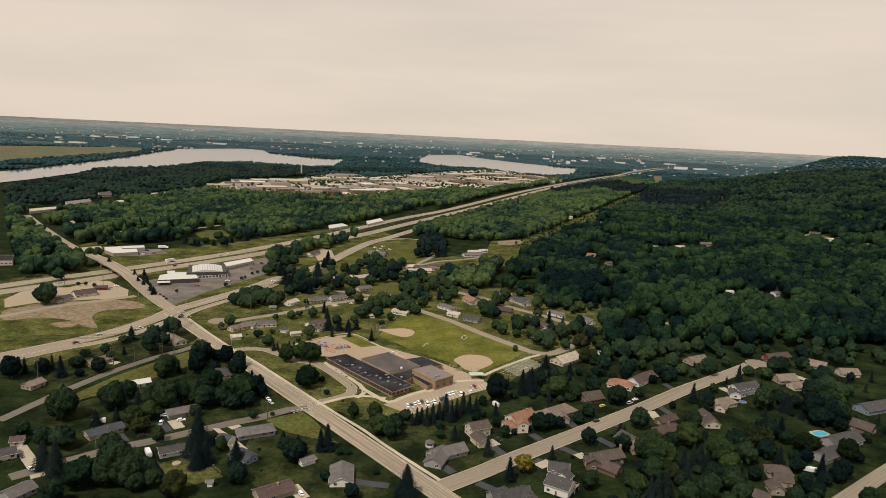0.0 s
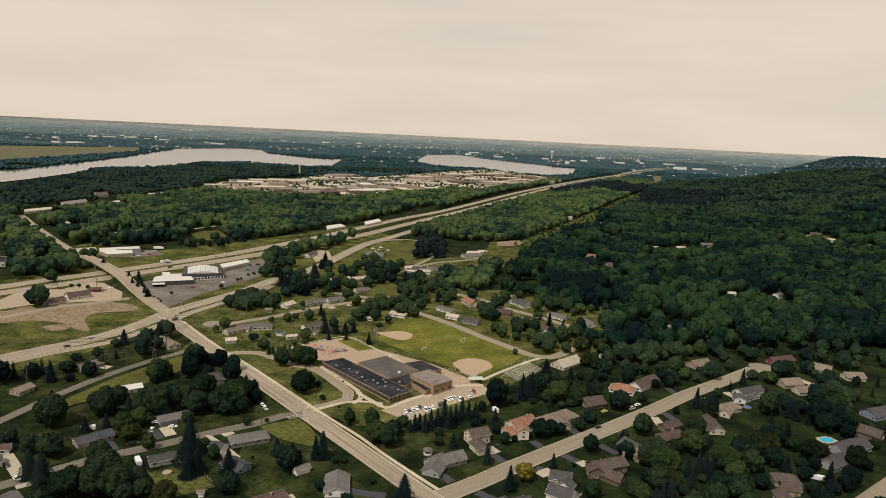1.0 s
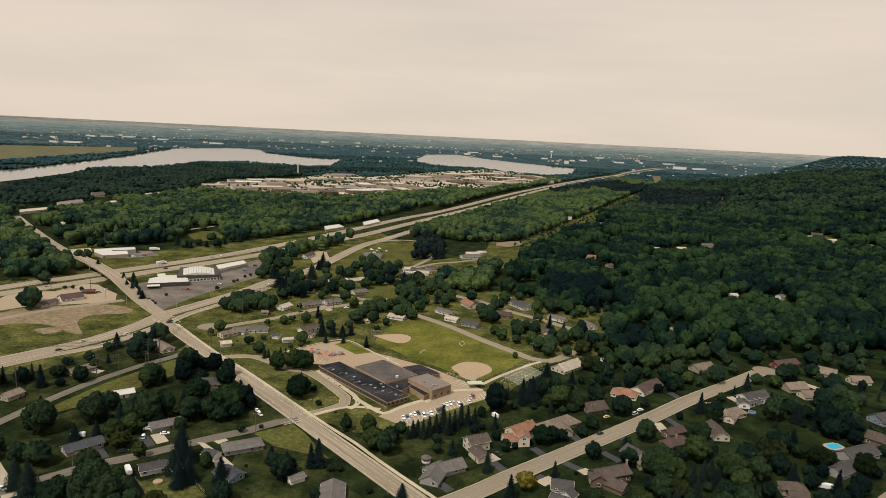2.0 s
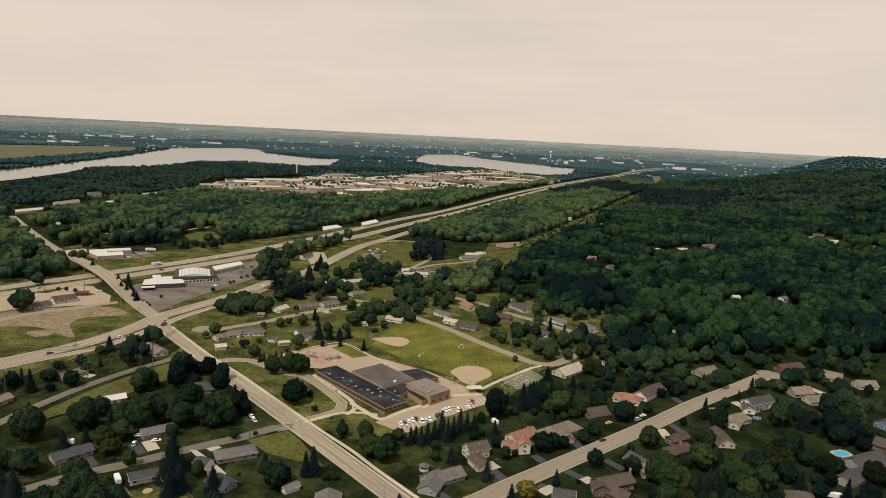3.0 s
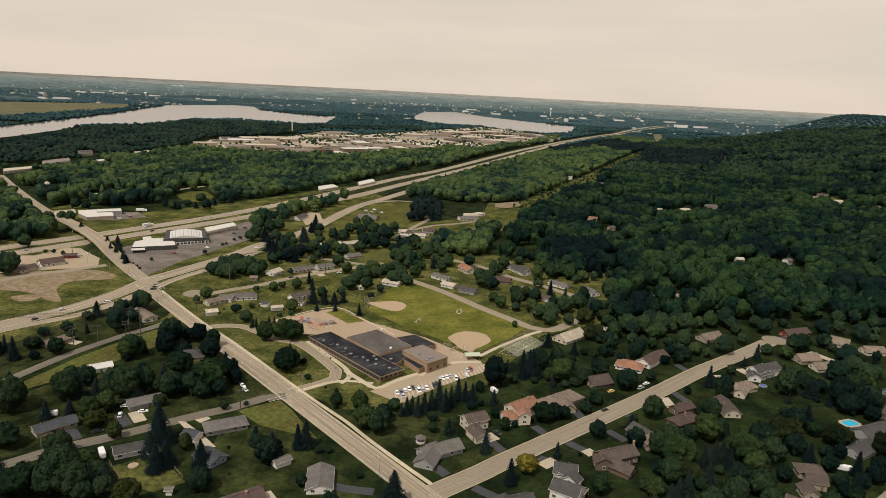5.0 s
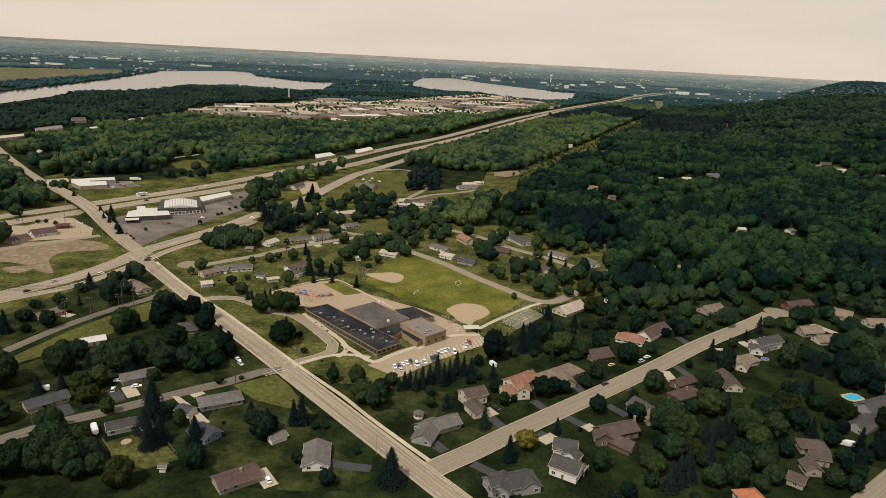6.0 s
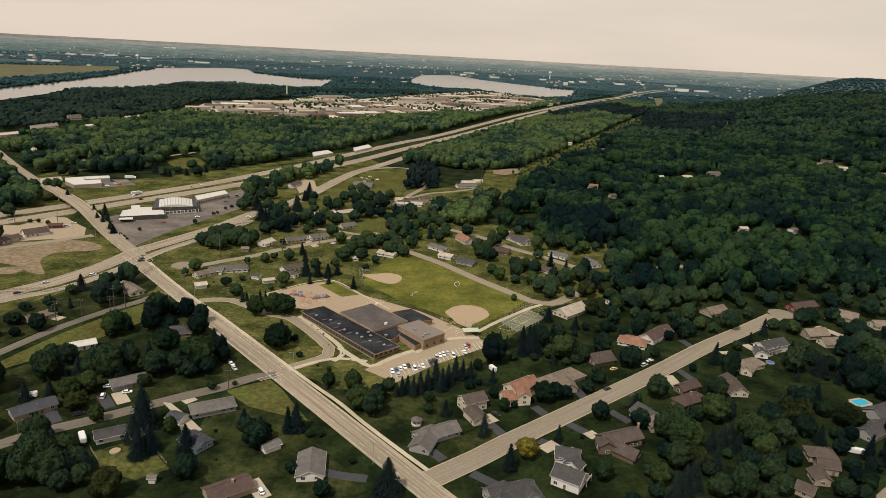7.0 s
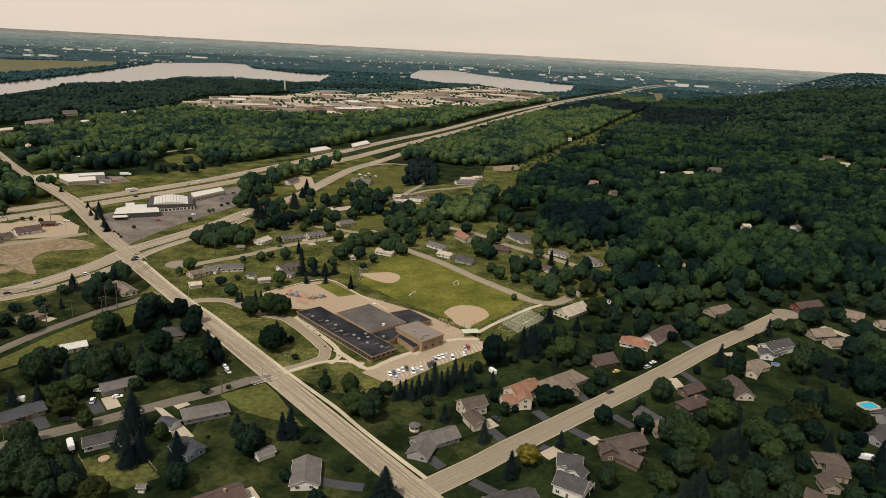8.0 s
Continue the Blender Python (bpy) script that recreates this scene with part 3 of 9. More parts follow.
# open ground
area("sports_field", [(-49.3, 525.2), (-33.9, 596.3), (-17.7, 603.9), (68.7, 502.5), (54.5, 479.3), (34.2, 455.5), (12.6, 465.1), (-22.5, 495.8)], 0.04, "sports_turf", "mown green school sports field", "field")
area("playground_pavement", [(-111.1, 491.5), (-87.1, 517.2), (-70.0, 524.7), (-46.3, 499.3), (-4.1, 472.9), (26.5, 443.0), (33.0, 433.5), (-0.8, 416.2), (-19.3, 449.1), (-72.2, 468.2), (-94.3, 468.3)], 0.07, "play_court", "sandy beige paved school playground", "playground")
area("grass_square", [(-78.6, 514.7), (-68.8, 522.3), (-47.9, 499.1), (-59.2, 493.1)], 0.11, "sports_turf", "square of mown grass beside the playground", "lawn")
area("school_parking", [(-31.7, 385.8), (-16.5, 406.2), (2.4, 421.2), (29.6, 434.0), (35.2, 431.3), (34.6, 420.8), (6.0, 395.7), (-14.2, 372.8)], 0.10, "lot_concrete", "pale school parking lot with white stalls", "parking lot")
ribbon("pavement", flow([(-49.1, 411.6), (-39.7, 400.8), (-29.1, 390.1), (-22.1, 397.0), (-14.8, 404.9), (2.4, 420.4), (15.8, 431.6), (32.4, 435.1)], 4.0), -1.6, 1.6, 0.16, 0.5, "pavement_concrete", "pale concrete footpath along the school", "footpath")
ribbon("pavement", flow([(-5.4, 409.6), (-1.4, 416.9), (2.4, 422.0)], 4.0), -2.0, 2.0, 0.18, 0.5, "pavement_concrete", "pale concrete step beside the gym", "footpath")
for outline, name in (([(-51.2, 541.8), (-40.9, 546.0), (-30.4, 549.0), (-23.6, 545.9), (-20.3, 539.7), (-22.6, 529.0), (-28.5, 524.4), (-38.1, 529.3), (-44.1, 534.9)], "infield"), ([(11.9, 473.9), (15.4, 481.5), (22.4, 487.7), (32.1, 487.9), (38.7, 482.4), (41.1, 472.6), (36.9, 464.3), (29.9, 455.9), (27.4, 449.3), (24.0, 451.6), (19.1, 456.5), (16.3, 463.7)], "infield")):
    area(name, grown(outline, 2.0), 0.09, "infield_clay", "tan clay baseball infield", "infield")
area("tennis_court", [(47.3, 461.8), (67.1, 489.2), (78.2, 472.3), (56.6, 446.5)], 0.08, "court_green", "worn green court with pale lines behind a fence", "court")
area("bare_lot", grown([(-368.5, 545.0), (-355.4, 570.1), (-319.8, 587.0), (-290.4, 594.8), (-265.0, 581.4), (-268.2, 569.2), (-285.0, 563.2), (-293.3, 553.4), (-289.8, 536.4), (-271.9, 510.2), (-284.4, 512.7), (-301.9, 525.8), (-330.3, 529.2), (-350.2, 517.4)], 6.0), 0.10, "bare_earth", "vacant lot of bare brown earth and broken paving", "vacant lot")
area("bare_patch", grown([(-312.1, 515.9), (-303.3, 522.3), (-292.9, 520.8), (-291.0, 511.6), (-298.3, 505.7)], 4.0), 0.10, "bare_earth", "worn patch of bare earth in grass", "vacant lot")
area("lot_grass", [(-375.0, 491.7), (-338.7, 566.7), (-309.3, 593.6), (-288.2, 611.8), (-255.6, 578.0), (-247.2, 545.8), (-260.0, 504.1), (-321.6, 425.4)], 0.05, "lawn", "rough green grass on a vacant lot", "grass")
area("dealer_lot", [(-305.7, 673.5), (-274.4, 742.3), (-223.4, 830.7), (-193.6, 747.2), (-232.7, 635.6), (-242.1, 588.6), (-264.4, 601.8)], 0.06, "lot_asphalt", "wide grey asphalt parking lot", "parking lot")
area("store_lot", [(-404.0, 794.0), (-372.1, 799.0), (-346.1, 826.0), (-367.8, 852.5), (-385.7, 847.5)], 0.06, "lot_asphalt", "asphalt parking lot beside a store", "parking lot")
area("side_lot", [(-373.9, 553.1), (-391.1, 579.1), (-395.5, 624.5), (-362.9, 631.5), (-353.7, 666.2), (-328.2, 664.0), (-308.4, 640.6), (-291.8, 603.0), (-318.2, 593.5), (-357.5, 573.6)], 0.09, "lot_concrete", "pale worn parking lot beside red-roofed buildings", "parking lot")
area("roadside_grass", grown([(-361.8, 854.1), (-322.3, 865.1), (-286.5, 923.6), (-245.7, 962.5), (-191.6, 1038.5), (-146.9, 1133.8), (-149.6, 1091.0), (-212.9, 986.5), (-261.4, 889.8), (-303.4, 816.8), (-340.1, 757.8), (-357.7, 733.9), (-381.0, 745.0), (-362.5, 779.2)], 15.0), 0.04, "lawn", "mown roadside grass beside the highway", "verge")
area("verge_lawn", [(-198.6, 837.1), (-159.2, 823.7), (-173.1, 760.1), (-180.1, 764.1)], 0.05, "dry_grass", "yellowish mown grass by the road", "verge")
area("pale_yard", [(-78.2, 370.3), (-69.6, 360.4), (-61.2, 347.2), (-51.6, 332.7), (-64.1, 336.6), (-81.5, 342.8), (-96.4, 356.7)], 0.04, "dry_grass", "yellowing mown lawn beside the road", "lawn")
area("mown_strip", [(-176.1, 476.1), (-165.3, 444.9), (-172.9, 430.6), (-192.9, 393.0), (-213.1, 367.5), (-218.8, 376.5), (-207.3, 414.1), (-193.1, 445.1)], 0.04, "dry_grass", "mown grass strip under the power lines", "verge")
area("mown_lot", [(-78.9, 686.4), (-46.7, 766.6), (-38.9, 741.9), (-39.6, 672.6), (-64.6, 657.6)], 0.04, "dry_grass", "mown yellow-green open lot", "lawn")
area("school_lawn", [(-151.3, 476.3), (-112.2, 495.9), (-70.5, 528.4), (-51.1, 540.5), (-34.1, 599.5), (-17.8, 607.2), (70.7, 502.7), (79.6, 489.8), (52.1, 454.9), (37.0, 432.3), (35.1, 402.9), (3.2, 378.2), (-16.6, 365.4), (-41.9, 363.0), (-74.8, 383.4)], 0.015, "lawn", "green school lawn inside the drive", "lawn", clear=False)
area("village_lawn", [(-198.3, 531.4), (-168.0, 588.2), (-107.5, 663.7), (-46.3, 761.3), (-20.8, 618.7), (-51.1, 540.5), (-70.5, 528.4), (-112.0, 494.8), (-127.5, 481.6), (-152.0, 478.3)], 0.02, "lawn", "green lawns between small houses", "lawn", clear=False)
area("village_lawn", [(-46.3, 761.3), (14.4, 740.6), (172.5, 671.4), (138.3, 533.2), (99.0, 515.7), (75.2, 506.7), (39.3, 548.6), (-19.5, 612.1)], 0.022, "lawn", "green lawns between small houses", "lawn", clear=False)
area("garden_lawn", [(-133.7, 301.6), (-119.1, 313.3), (-98.9, 292.5), (-108.8, 284.5), (-124.0, 288.8)], 0.02, "lawn", "worn green back lawn", "lawn", clear=False)
area("front_lawn", [(5.5, 316.6), (14.0, 308.0), (38.8, 329.2), (33.0, 338.4), (19.4, 326.7)], 0.02, "yard_grass", "green front lawn", "lawn", clear=False)
area("front_lawn", [(-16.2, 359.6), (-4.2, 341.8), (-11.3, 328.9), (-22.6, 340.2)], 0.02, "yard_grass", "green side lawn", "lawn", clear=False)
area("town_grass", [(-319.9, 393.5), (-176.4, 481.4), (-150.6, 474.3), (-73.7, 378.3), (-13.4, 359.9), (34.4, 402.9), (50.3, 435.5), (78.5, 487.5), (138.9, 527.1), (170.3, 651.9), (65.7, 715.1), (14.5, 753.3), (-57.5, 1019.5), (-143.1, 1173.9), (-280.6, 951.9), (-358.8, 855.0), (-387.8, 757.8), (-474.7, 571.7)], 0.006, "lawn", "rough green grass between roads, lots and houses", "grass", clear=False)
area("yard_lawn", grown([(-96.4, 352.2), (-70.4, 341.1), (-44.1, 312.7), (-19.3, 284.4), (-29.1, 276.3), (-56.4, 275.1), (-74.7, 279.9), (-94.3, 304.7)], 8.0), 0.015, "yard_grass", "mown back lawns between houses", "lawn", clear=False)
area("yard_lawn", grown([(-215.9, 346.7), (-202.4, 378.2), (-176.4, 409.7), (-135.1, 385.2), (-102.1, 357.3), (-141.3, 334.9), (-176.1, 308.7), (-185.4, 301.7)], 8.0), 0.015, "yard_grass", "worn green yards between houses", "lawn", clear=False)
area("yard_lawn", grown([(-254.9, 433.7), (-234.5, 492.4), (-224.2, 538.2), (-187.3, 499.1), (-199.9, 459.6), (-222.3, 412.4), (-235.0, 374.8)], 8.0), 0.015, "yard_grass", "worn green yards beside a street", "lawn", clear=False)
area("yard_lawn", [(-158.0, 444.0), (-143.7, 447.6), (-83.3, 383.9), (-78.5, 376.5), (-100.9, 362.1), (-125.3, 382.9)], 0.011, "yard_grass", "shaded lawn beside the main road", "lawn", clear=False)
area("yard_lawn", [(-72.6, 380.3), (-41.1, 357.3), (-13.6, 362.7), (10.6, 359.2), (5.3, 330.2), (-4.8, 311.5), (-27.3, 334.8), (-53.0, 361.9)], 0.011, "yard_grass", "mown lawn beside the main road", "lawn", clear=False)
area("open_lot", grown([(-157.6, 675.1), (-115.1, 706.3), (-45.9, 756.0), (-83.0, 816.7), (-34.0, 879.3), (-83.1, 988.1), (-113.6, 895.5), (-132.9, 804.7), (-155.8, 737.2)], 10.0), 0.015, "dry_grass", "rough yellowish grass between trees", "grass", clear=False)
area("field_clearing", [(-57.5, 1019.5), (-0.4, 1036.8), (4.3, 947.4), (-20.7, 901.2), (-52.2, 940.1)], 0.05, "dry_grass", "dry grassy clearing beside the highway", "clearing")
area("power_cut", [(109.6, 1046.7), (166.3, 1154.2), (246.3, 1342.4), (338.8, 1546.0), (460.7, 1835.6), (598.0, 2143.0), (648.5, 2227.0), (553.3, 1931.3), (444.1, 1692.7), (359.3, 1507.3), (313.5, 1359.4), (243.9, 1226.9), (189.6, 1107.8), (133.7, 983.5), (115.8, 931.0)], 0.6, "lawn", "grassy strip cleared for a power line", "clearing", cut=60)
area("gravel_patch", [(86.5, 1049.6), (112.1, 1072.2), (131.0, 1072.8), (123.5, 1036.4), (102.2, 1011.9), (83.9, 1015.8)], 0.9, "bare_earth", "patch of bare orange gravel", "clearing", cut=60)
area("hill_gap", [(1080.2, 3510.2), (1141.9, 3559.7), (884.8, 2757.6), (761.2, 2430.2), (882.2, 2850.0)], 2.2, "meadow", "pale gap cut through the woods", "clearing", cut=100)

area("glade", grown([(-378.2, 998.4), (-367.7, 1023.1), (-351.3, 1034.1), (-324.2, 995.7), (-317.7, 954.3), (-341.2, 942.5)], 10.0), 0.05, "dry_grass", "mown grass glade between trees", "lawn")
area("glade", [(-473.0, 938.1), (-463.3, 955.5), (-438.2, 912.7), (-444.2, 889.6)], 0.05, "lawn", "green lawn between trees", "lawn")
area("glade", [(-474.3, 845.0), (-465.1, 895.9), (-430.9, 857.4), (-409.8, 799.0), (-423.7, 779.3)], 0.05, "lawn", "green lawn between trees", "lawn")
area("glade", [(-413.0, 782.0), (-379.1, 800.5), (-330.5, 819.8), (-323.2, 773.7), (-378.3, 740.0)], 0.05, "lawn", "green lawn beside a store", "lawn")
area("hill_glade", [(666.2, 1236.4), (714.6, 1261.3), (717.8, 1223.4), (704.9, 1192.9), (669.6, 1206.5)], 1.0, "lawn", "lawn in a clearing on the wooded hill", "clearing", cut=25)
area("hill_glade", [(807.0, 1964.4), (821.8, 1966.5), (747.7, 1792.6), (739.6, 1797.4)], 1.0, "dry_grass", "pale vertical clearing in the wooded hill", "clearing", cut=25)
area("hill_glade", [(326.5, 1042.4), (399.6, 1105.7), (392.7, 1074.5), (344.4, 1020.6), (322.0, 1014.7)], 1.0, "lawn", "lawn between woodland houses", "clearing", cut=25)
area("field_clearing", [(-55.9, 802.6), (-33.0, 860.1), (13.8, 901.1), (66.3, 979.8), (75.8, 1051.3), (136.4, 1093.3), (155.8, 1099.4), (118.6, 945.3), (86.4, 856.9), (54.4, 810.3), (12.4, 771.8), (-22.2, 725.3)], 0.03, "lawn", "rough grass clearing at the edge of the woods", "clearing")

# roads
road("main_road", [(24.9, 262.0), (-56.4, 356.0), (-123.9, 434.0), (-188.7, 509.0), (-236.0, 563.8)], 11.2, "road_concrete", "pale worn concrete main road with lane markings", kerb=True, centre="double", edges=True, lanes=(-2.9, 2.7))
road("crossing_road", [(-228.0, 562.0), (-246.0, 582.2), (-263.0, 601.6)], 13.0, "road_concrete", "pale road leading to an overpass", centre="double", z=0.09)
road("north_road", [(-464.0, 828.0), (-480.0, 845.6), (-512.8, 881.5), (-548.7, 923.1), (-602.4, 985.3), (-690.0, 1090.0)], 10.0, "road_concrete", "pale road running off between trees", centre="double", z=0.09)
road("avenue", [(4.7, 292.5), (13.9, 300.0), (26.1, 310.1), (39.4, 322.3), (69.1, 347.5), (104.2, 377.3), (135.8, 404.7), (172.1, 437.5), (210.1, 468.1), (243.0, 495.8)], 10.8, "street_old", "sandy grey residential street", kerb=True, z=0.08)
road("south_street", [(174.7, 279.9), (207.9, 305.3), (237.7, 328.1), (285.9, 364.2)], 8.6, "street_old", "sandy grey residential street")
road("west_street", [(-76.2, 375.5), (-86.7, 372.0), (-99.6, 359.9), (-115.5, 348.8), (-135.4, 333.4), (-148.3, 323.6), (-160.9, 315.2), (-173.0, 303.9), (-181.3, 295.6), (-193.9, 282.7)], 7.6, "lane_asphalt", "narrow worn asphalt side street", z=0.08)
road("frontage_street", [(-177.3, 485.7), (-188.0, 465.2), (-196.8, 453.1), (-213.7, 419.8), (-225.2, 386.7), (-230.1, 367.7), (-236.8, 339.3)] , 6.6, "lane_asphalt", "narrow worn asphalt street under power lines", z=0.07)
road("school_drive", [(-150.2, 473.3), (-142.7, 476.4), (-129.9, 477.0), (-116.3, 468.5), (-100.6, 456.8), (-87.1, 452.8), (-73.6, 438.2), (-60.2, 419.7), (-54.5, 411.0), (-53.9, 401.5), (-61.5, 392.2), (-74.4, 381.5)], 6.2, "road_old", "curved asphalt school drive with a pale kerb", kerb=True, z=0.07)
road("highway", [(-468.6, 554.9), (-437.1, 603.8), (-399.2, 662.7), (-369.2, 702.4), (-336.5, 750.0), (-298.7, 804.8), (-257.0, 875.6), (-209.8, 973.3), (-152.1, 1107.7), (-75.8, 1294.1), (11.9, 1484.3), (198.4, 1978.1), (317.8, 2263.9), (472.3, 2615.1), (715.0, 3120.9), (870.0, 3420.0), (1090.0, 3930.0), (1440.0, 4640.0), (1700.0, 4960.0)], 18.5, "road_concrete", "pale concrete highway carriageway", step=20, z=0.12, edges=True)
road("highway", [(-455.7, 540.2), (-422.8, 584.9), (-383.6, 638.0), (-355.0, 676.7), (-323.8, 723.0), (-245.6, 838.7), (-177.1, 964.8), (-128.0, 1059.1), (-69.6, 1200.5), (11.8, 1397.5), (98.0, 1611.5), (302.1, 2149.7), (473.0, 2560.3), (709.7, 3043.0), (890.0, 3390.0), (1130.0, 3900.0), (1480.0, 4590.0), (1740.0, 4880.0)], 18.5, "road_concrete", "pale concrete highway carriageway", step=20, z=0.14, edges=True)
road("arterial_road", [(-322.0, 410.3), (-295.1, 443.3), (-276.3, 467.7), (-256.4, 497.4), (-241.1, 538.3), (-234.8, 572.0), (-220.6, 604.4), (-195.5, 663.2), (-179.5, 716.8), (-159.2, 758.0), (-143.1, 816.9), (-126.4, 909.0), (-109.5, 979.5), (-86.5, 1036.2), (-61.0, 1105.9), (-12.5, 1242.4)], 15.5, "road_concrete", "curving pale concrete arterial road", step=8, z=0.07, edges=True)
road("arterial_road", [(-313.6, 400.2), (-287.9, 433.2), (-269.7, 457.3), (-247.6, 481.4), (-234.5, 507.9), (-222.1, 552.8), (-213.1, 585.3), (-188.2, 640.2), (-174.8, 689.3)], 8.2, "road_concrete", "pale concrete carriageway beside a grass median", step=8, z=0.075, edges=True)
road("access_road", [(-288.2, 611.8), (-308.4, 592.0), (-336.9, 563.9), (-349.3, 543.5), (-380.2, 498.2)], 8.0, "road_old", "worn access road beside a vacant lot", z=0.14)
road("field_street", [(-21.5, 611.7), (10.6, 578.4), (38.9, 541.9), (58.3, 519.6), (72.7, 503.0), (86.2, 499.3), (98.0, 509.8), (111.3, 525.7)], 8.4, "road_old", "worn asphalt street behind the sports field", z=0.07)
road("hill_street", [(5.7, 698.7), (45.9, 668.3), (69.7, 638.1), (96.7, 613.1), (113.1, 594.8), (132.9, 576.8), (146.0, 559.0)], 7.6, "street_old", "narrow sandy street between houses", z=0.06)
road("cottage_street", [(-177.4, 542.8), (-162.2, 558.1), (-141.8, 576.7), (-124.2, 599.1), (-100.0, 622.6), (-73.3, 644.2), (-49.6, 664.5)], 7.6, "road_old", "narrow worn street between small houses", z=0.06)
road("cottage_lane", [(-143.7, 684.4), (-120.0, 673.9), (-86.4, 663.7), (-57.7, 651.0)], 6.4, "street_old", "pale gravel lane between lawns", z=0.05)
road("far_street", [(-103.2, 991.4), (-85.7, 1015.8), (-58.4, 1034.1), (-20.6, 1016.1), (-3.2, 937.1), (-31.6, 830.0), (-4.9, 859.5), (25.0, 879.2), (58.3, 908.7)], 6.5, "street_old", "pale street at the edge of the woods", z=0.06)
road("wood_street", [(168.2, 570.6), (181.4, 584.2), (208.8, 610.0), (217.1, 598.8), (223.7, 590.7)], 7.0, "street_old", "short street at the edge of the woods", z=0.06)
road("hill_lane", [(193.4, 1047.0), (213.1, 1062.2), (234.6, 1083.2), (254.5, 1094.1)], 6.5, "street_old", "pale lane between trees", z=0.5, step=12)
road("lot_street", [(-422.4, 973.8), (-413.3, 997.2), (-389.6, 1037.6), (-367.6, 1080.3)], 7.0, "street_old", "pale street between trees", z=0.06)
road("hill_lane", [(339.9, 1019.4), (355.5, 1041.2), (372.7, 1064.3), (384.1, 1067.4)], 6.5, "street_old", "pale lane between woodland houses", z=0.5, step=12)
ribbon("verge", flow([(-211.9, 982.1), (-147.2, 1074.7), (-72.3, 1241.9), (11.8, 1434.8), (100.8, 1661.5), (190.0, 1890.6), (308.2, 2194.0), (473.8, 2588.2), (710.8, 3080.3), (974.4, 3680.6)], 20.0), -27, 27, 0.03, 0.4, "yard_grass", "rough grass beside the highway", "verge")
for centre, r in (([(-186.4, 544.2)], 9.0), ([(249.9, 500.9)], 9.0)):
    (cx, cy), = centre
    area("turning_circle", [(cx + r * math.cos(a * math.pi / 12), cy + r * math.sin(a * math.pi / 12)) for a in range(24)], 0.17, "street_old", "round end of a residential street", "road")
side = flow([(-213.2, 547.0), (-179.5, 506.2), (-149.2, 471.3), (-127.6, 448.7), (-77.2, 391.2), (-56.7, 368.1), (-40.0, 350.2), (-27.6, 334.7), (-10.6, 314.9), (4.2, 298.5)], 6.0)
ribbon("pavement", side, -1.0, 1.0, 0.17, 0.5, "pavement_concrete", "pale concrete footpath along the main road", "footpath")
ribbon("pavement", flow([(31.8, 443.6), (45.5, 461.5), (71.0, 489.7), (79.0, 496.1)], 6.0), -1.4, 1.4, 0.12, 0.5, "pavement_concrete", "pale footpath to the school", "footpath")
ribbon("pavement", flow([(-111.9, 491.4), (-87.4, 518.4), (-70.2, 525.9), (-45.4, 498.3), (-24.8, 474.3)], 6.0), -0.55, 0.55, 0.14, 0.5, "pavement_concrete", "pale footpath round the playground", "footpath")
ribbon("pavement", flow([(-70.9, 381.8), (-58.5, 392.5), (-47.1, 397.9), (-31.3, 396.0)], 4.0), -1.3, 1.3, 0.15, 0.5, "pavement_concrete", "curved pale footpath to the school doors", "footpath")
ribbon("pavement", flow([(-80.6, 455.5), (-60.2, 429.5), (-49.5, 414.7), (-45.9, 403.0), (-49.6, 394.1)], 4.0), -1.5, 1.5, 0.155, 0.5, "pavement_concrete", "pale footpath along the school drive", "footpath")
tagged(ground, category="ground")

# the overpass: deck on piers with ramps, side walls and an opening over the highway
deck_line = flow([(-262.0, 600.5), (-308.0, 653.5), (-343.7, 695.8), (-370.0, 724.0), (-396.0, 750.5), (-420.0, 778.0), (-465.0, 829.1)], 4.0)
bridge = empty("overpass", Matrix(), "pale concrete road bridge over the highway", "bridge")
rise = lambda k: 0.12 + 6.0 * smooth01(0.0, 0.36, k) * (1 - smooth01(0.58, 1.0, k))
ribbon("deck", deck_line, -6.5, 6.5, 0.0, 1.3, "road_concrete", parent=bridge, lift=rise)
for s in (-6.5, 6.1):
    ribbon("parapet", deck_line, s, s + 0.4, 0.9, 2.0, "kerb_concrete", parent=bridge, lift=rise)
n_deck = len(deck_line)
for k in (0.34, 0.45, 0.57):
    p = deck_line[int(k * (n_deck - 1))]
    for o in (-4.2, 0, 4.2):
        bm = bmesh.new()
        q = p + Vector((0.75, 0.66, 0)) * o
        tube(bm, (q.x, q.y, -0.2), (q.x, q.y, rise(k) - 1.0), 0.55, 0.55, 10)
        part("pier", bm, "kerb_concrete", bridge)
for a, b in ((0, 0.32), (0.59, 1.0)):
    i0, i1 = int(a * (n_deck - 1)), int(b * (n_deck - 1))
    verts, faces = [], []
    for i in range(i0, i1 + 1):
        p, z = deck_line[i], rise(i / (n_deck - 1)) - 0.25
        d = (deck_line[min(i + 1, n_deck - 1)] - deck_line[max(i - 1, 0)]).normalized()
        s = Vector((-d.y, d.x, 0))
        for off, zz in ((-6.6 - 1.9 * z, -0.4), (-6.6, z), (6.6, z), (6.6 + 1.9 * z, -0.4)):
            q = p + s * off
            verts.append((q.x, q.y, zz))
    n = i1 - i0 + 1
    faces = [(4 * i + j, 4 * i + j + 1, 4 * i + j + 5, 4 * i + j + 4) for i in range(n - 1) for j in range(3)] + [(3, 2, 1, 0), tuple(4 * (n - 1) + j for j in range(4))]
    part("embankment", mesh_of("embankment", verts, faces, "yard_grass"), None, bridge)
BLOCKED.extend((p.x, p.y, 16) for p in deck_line)

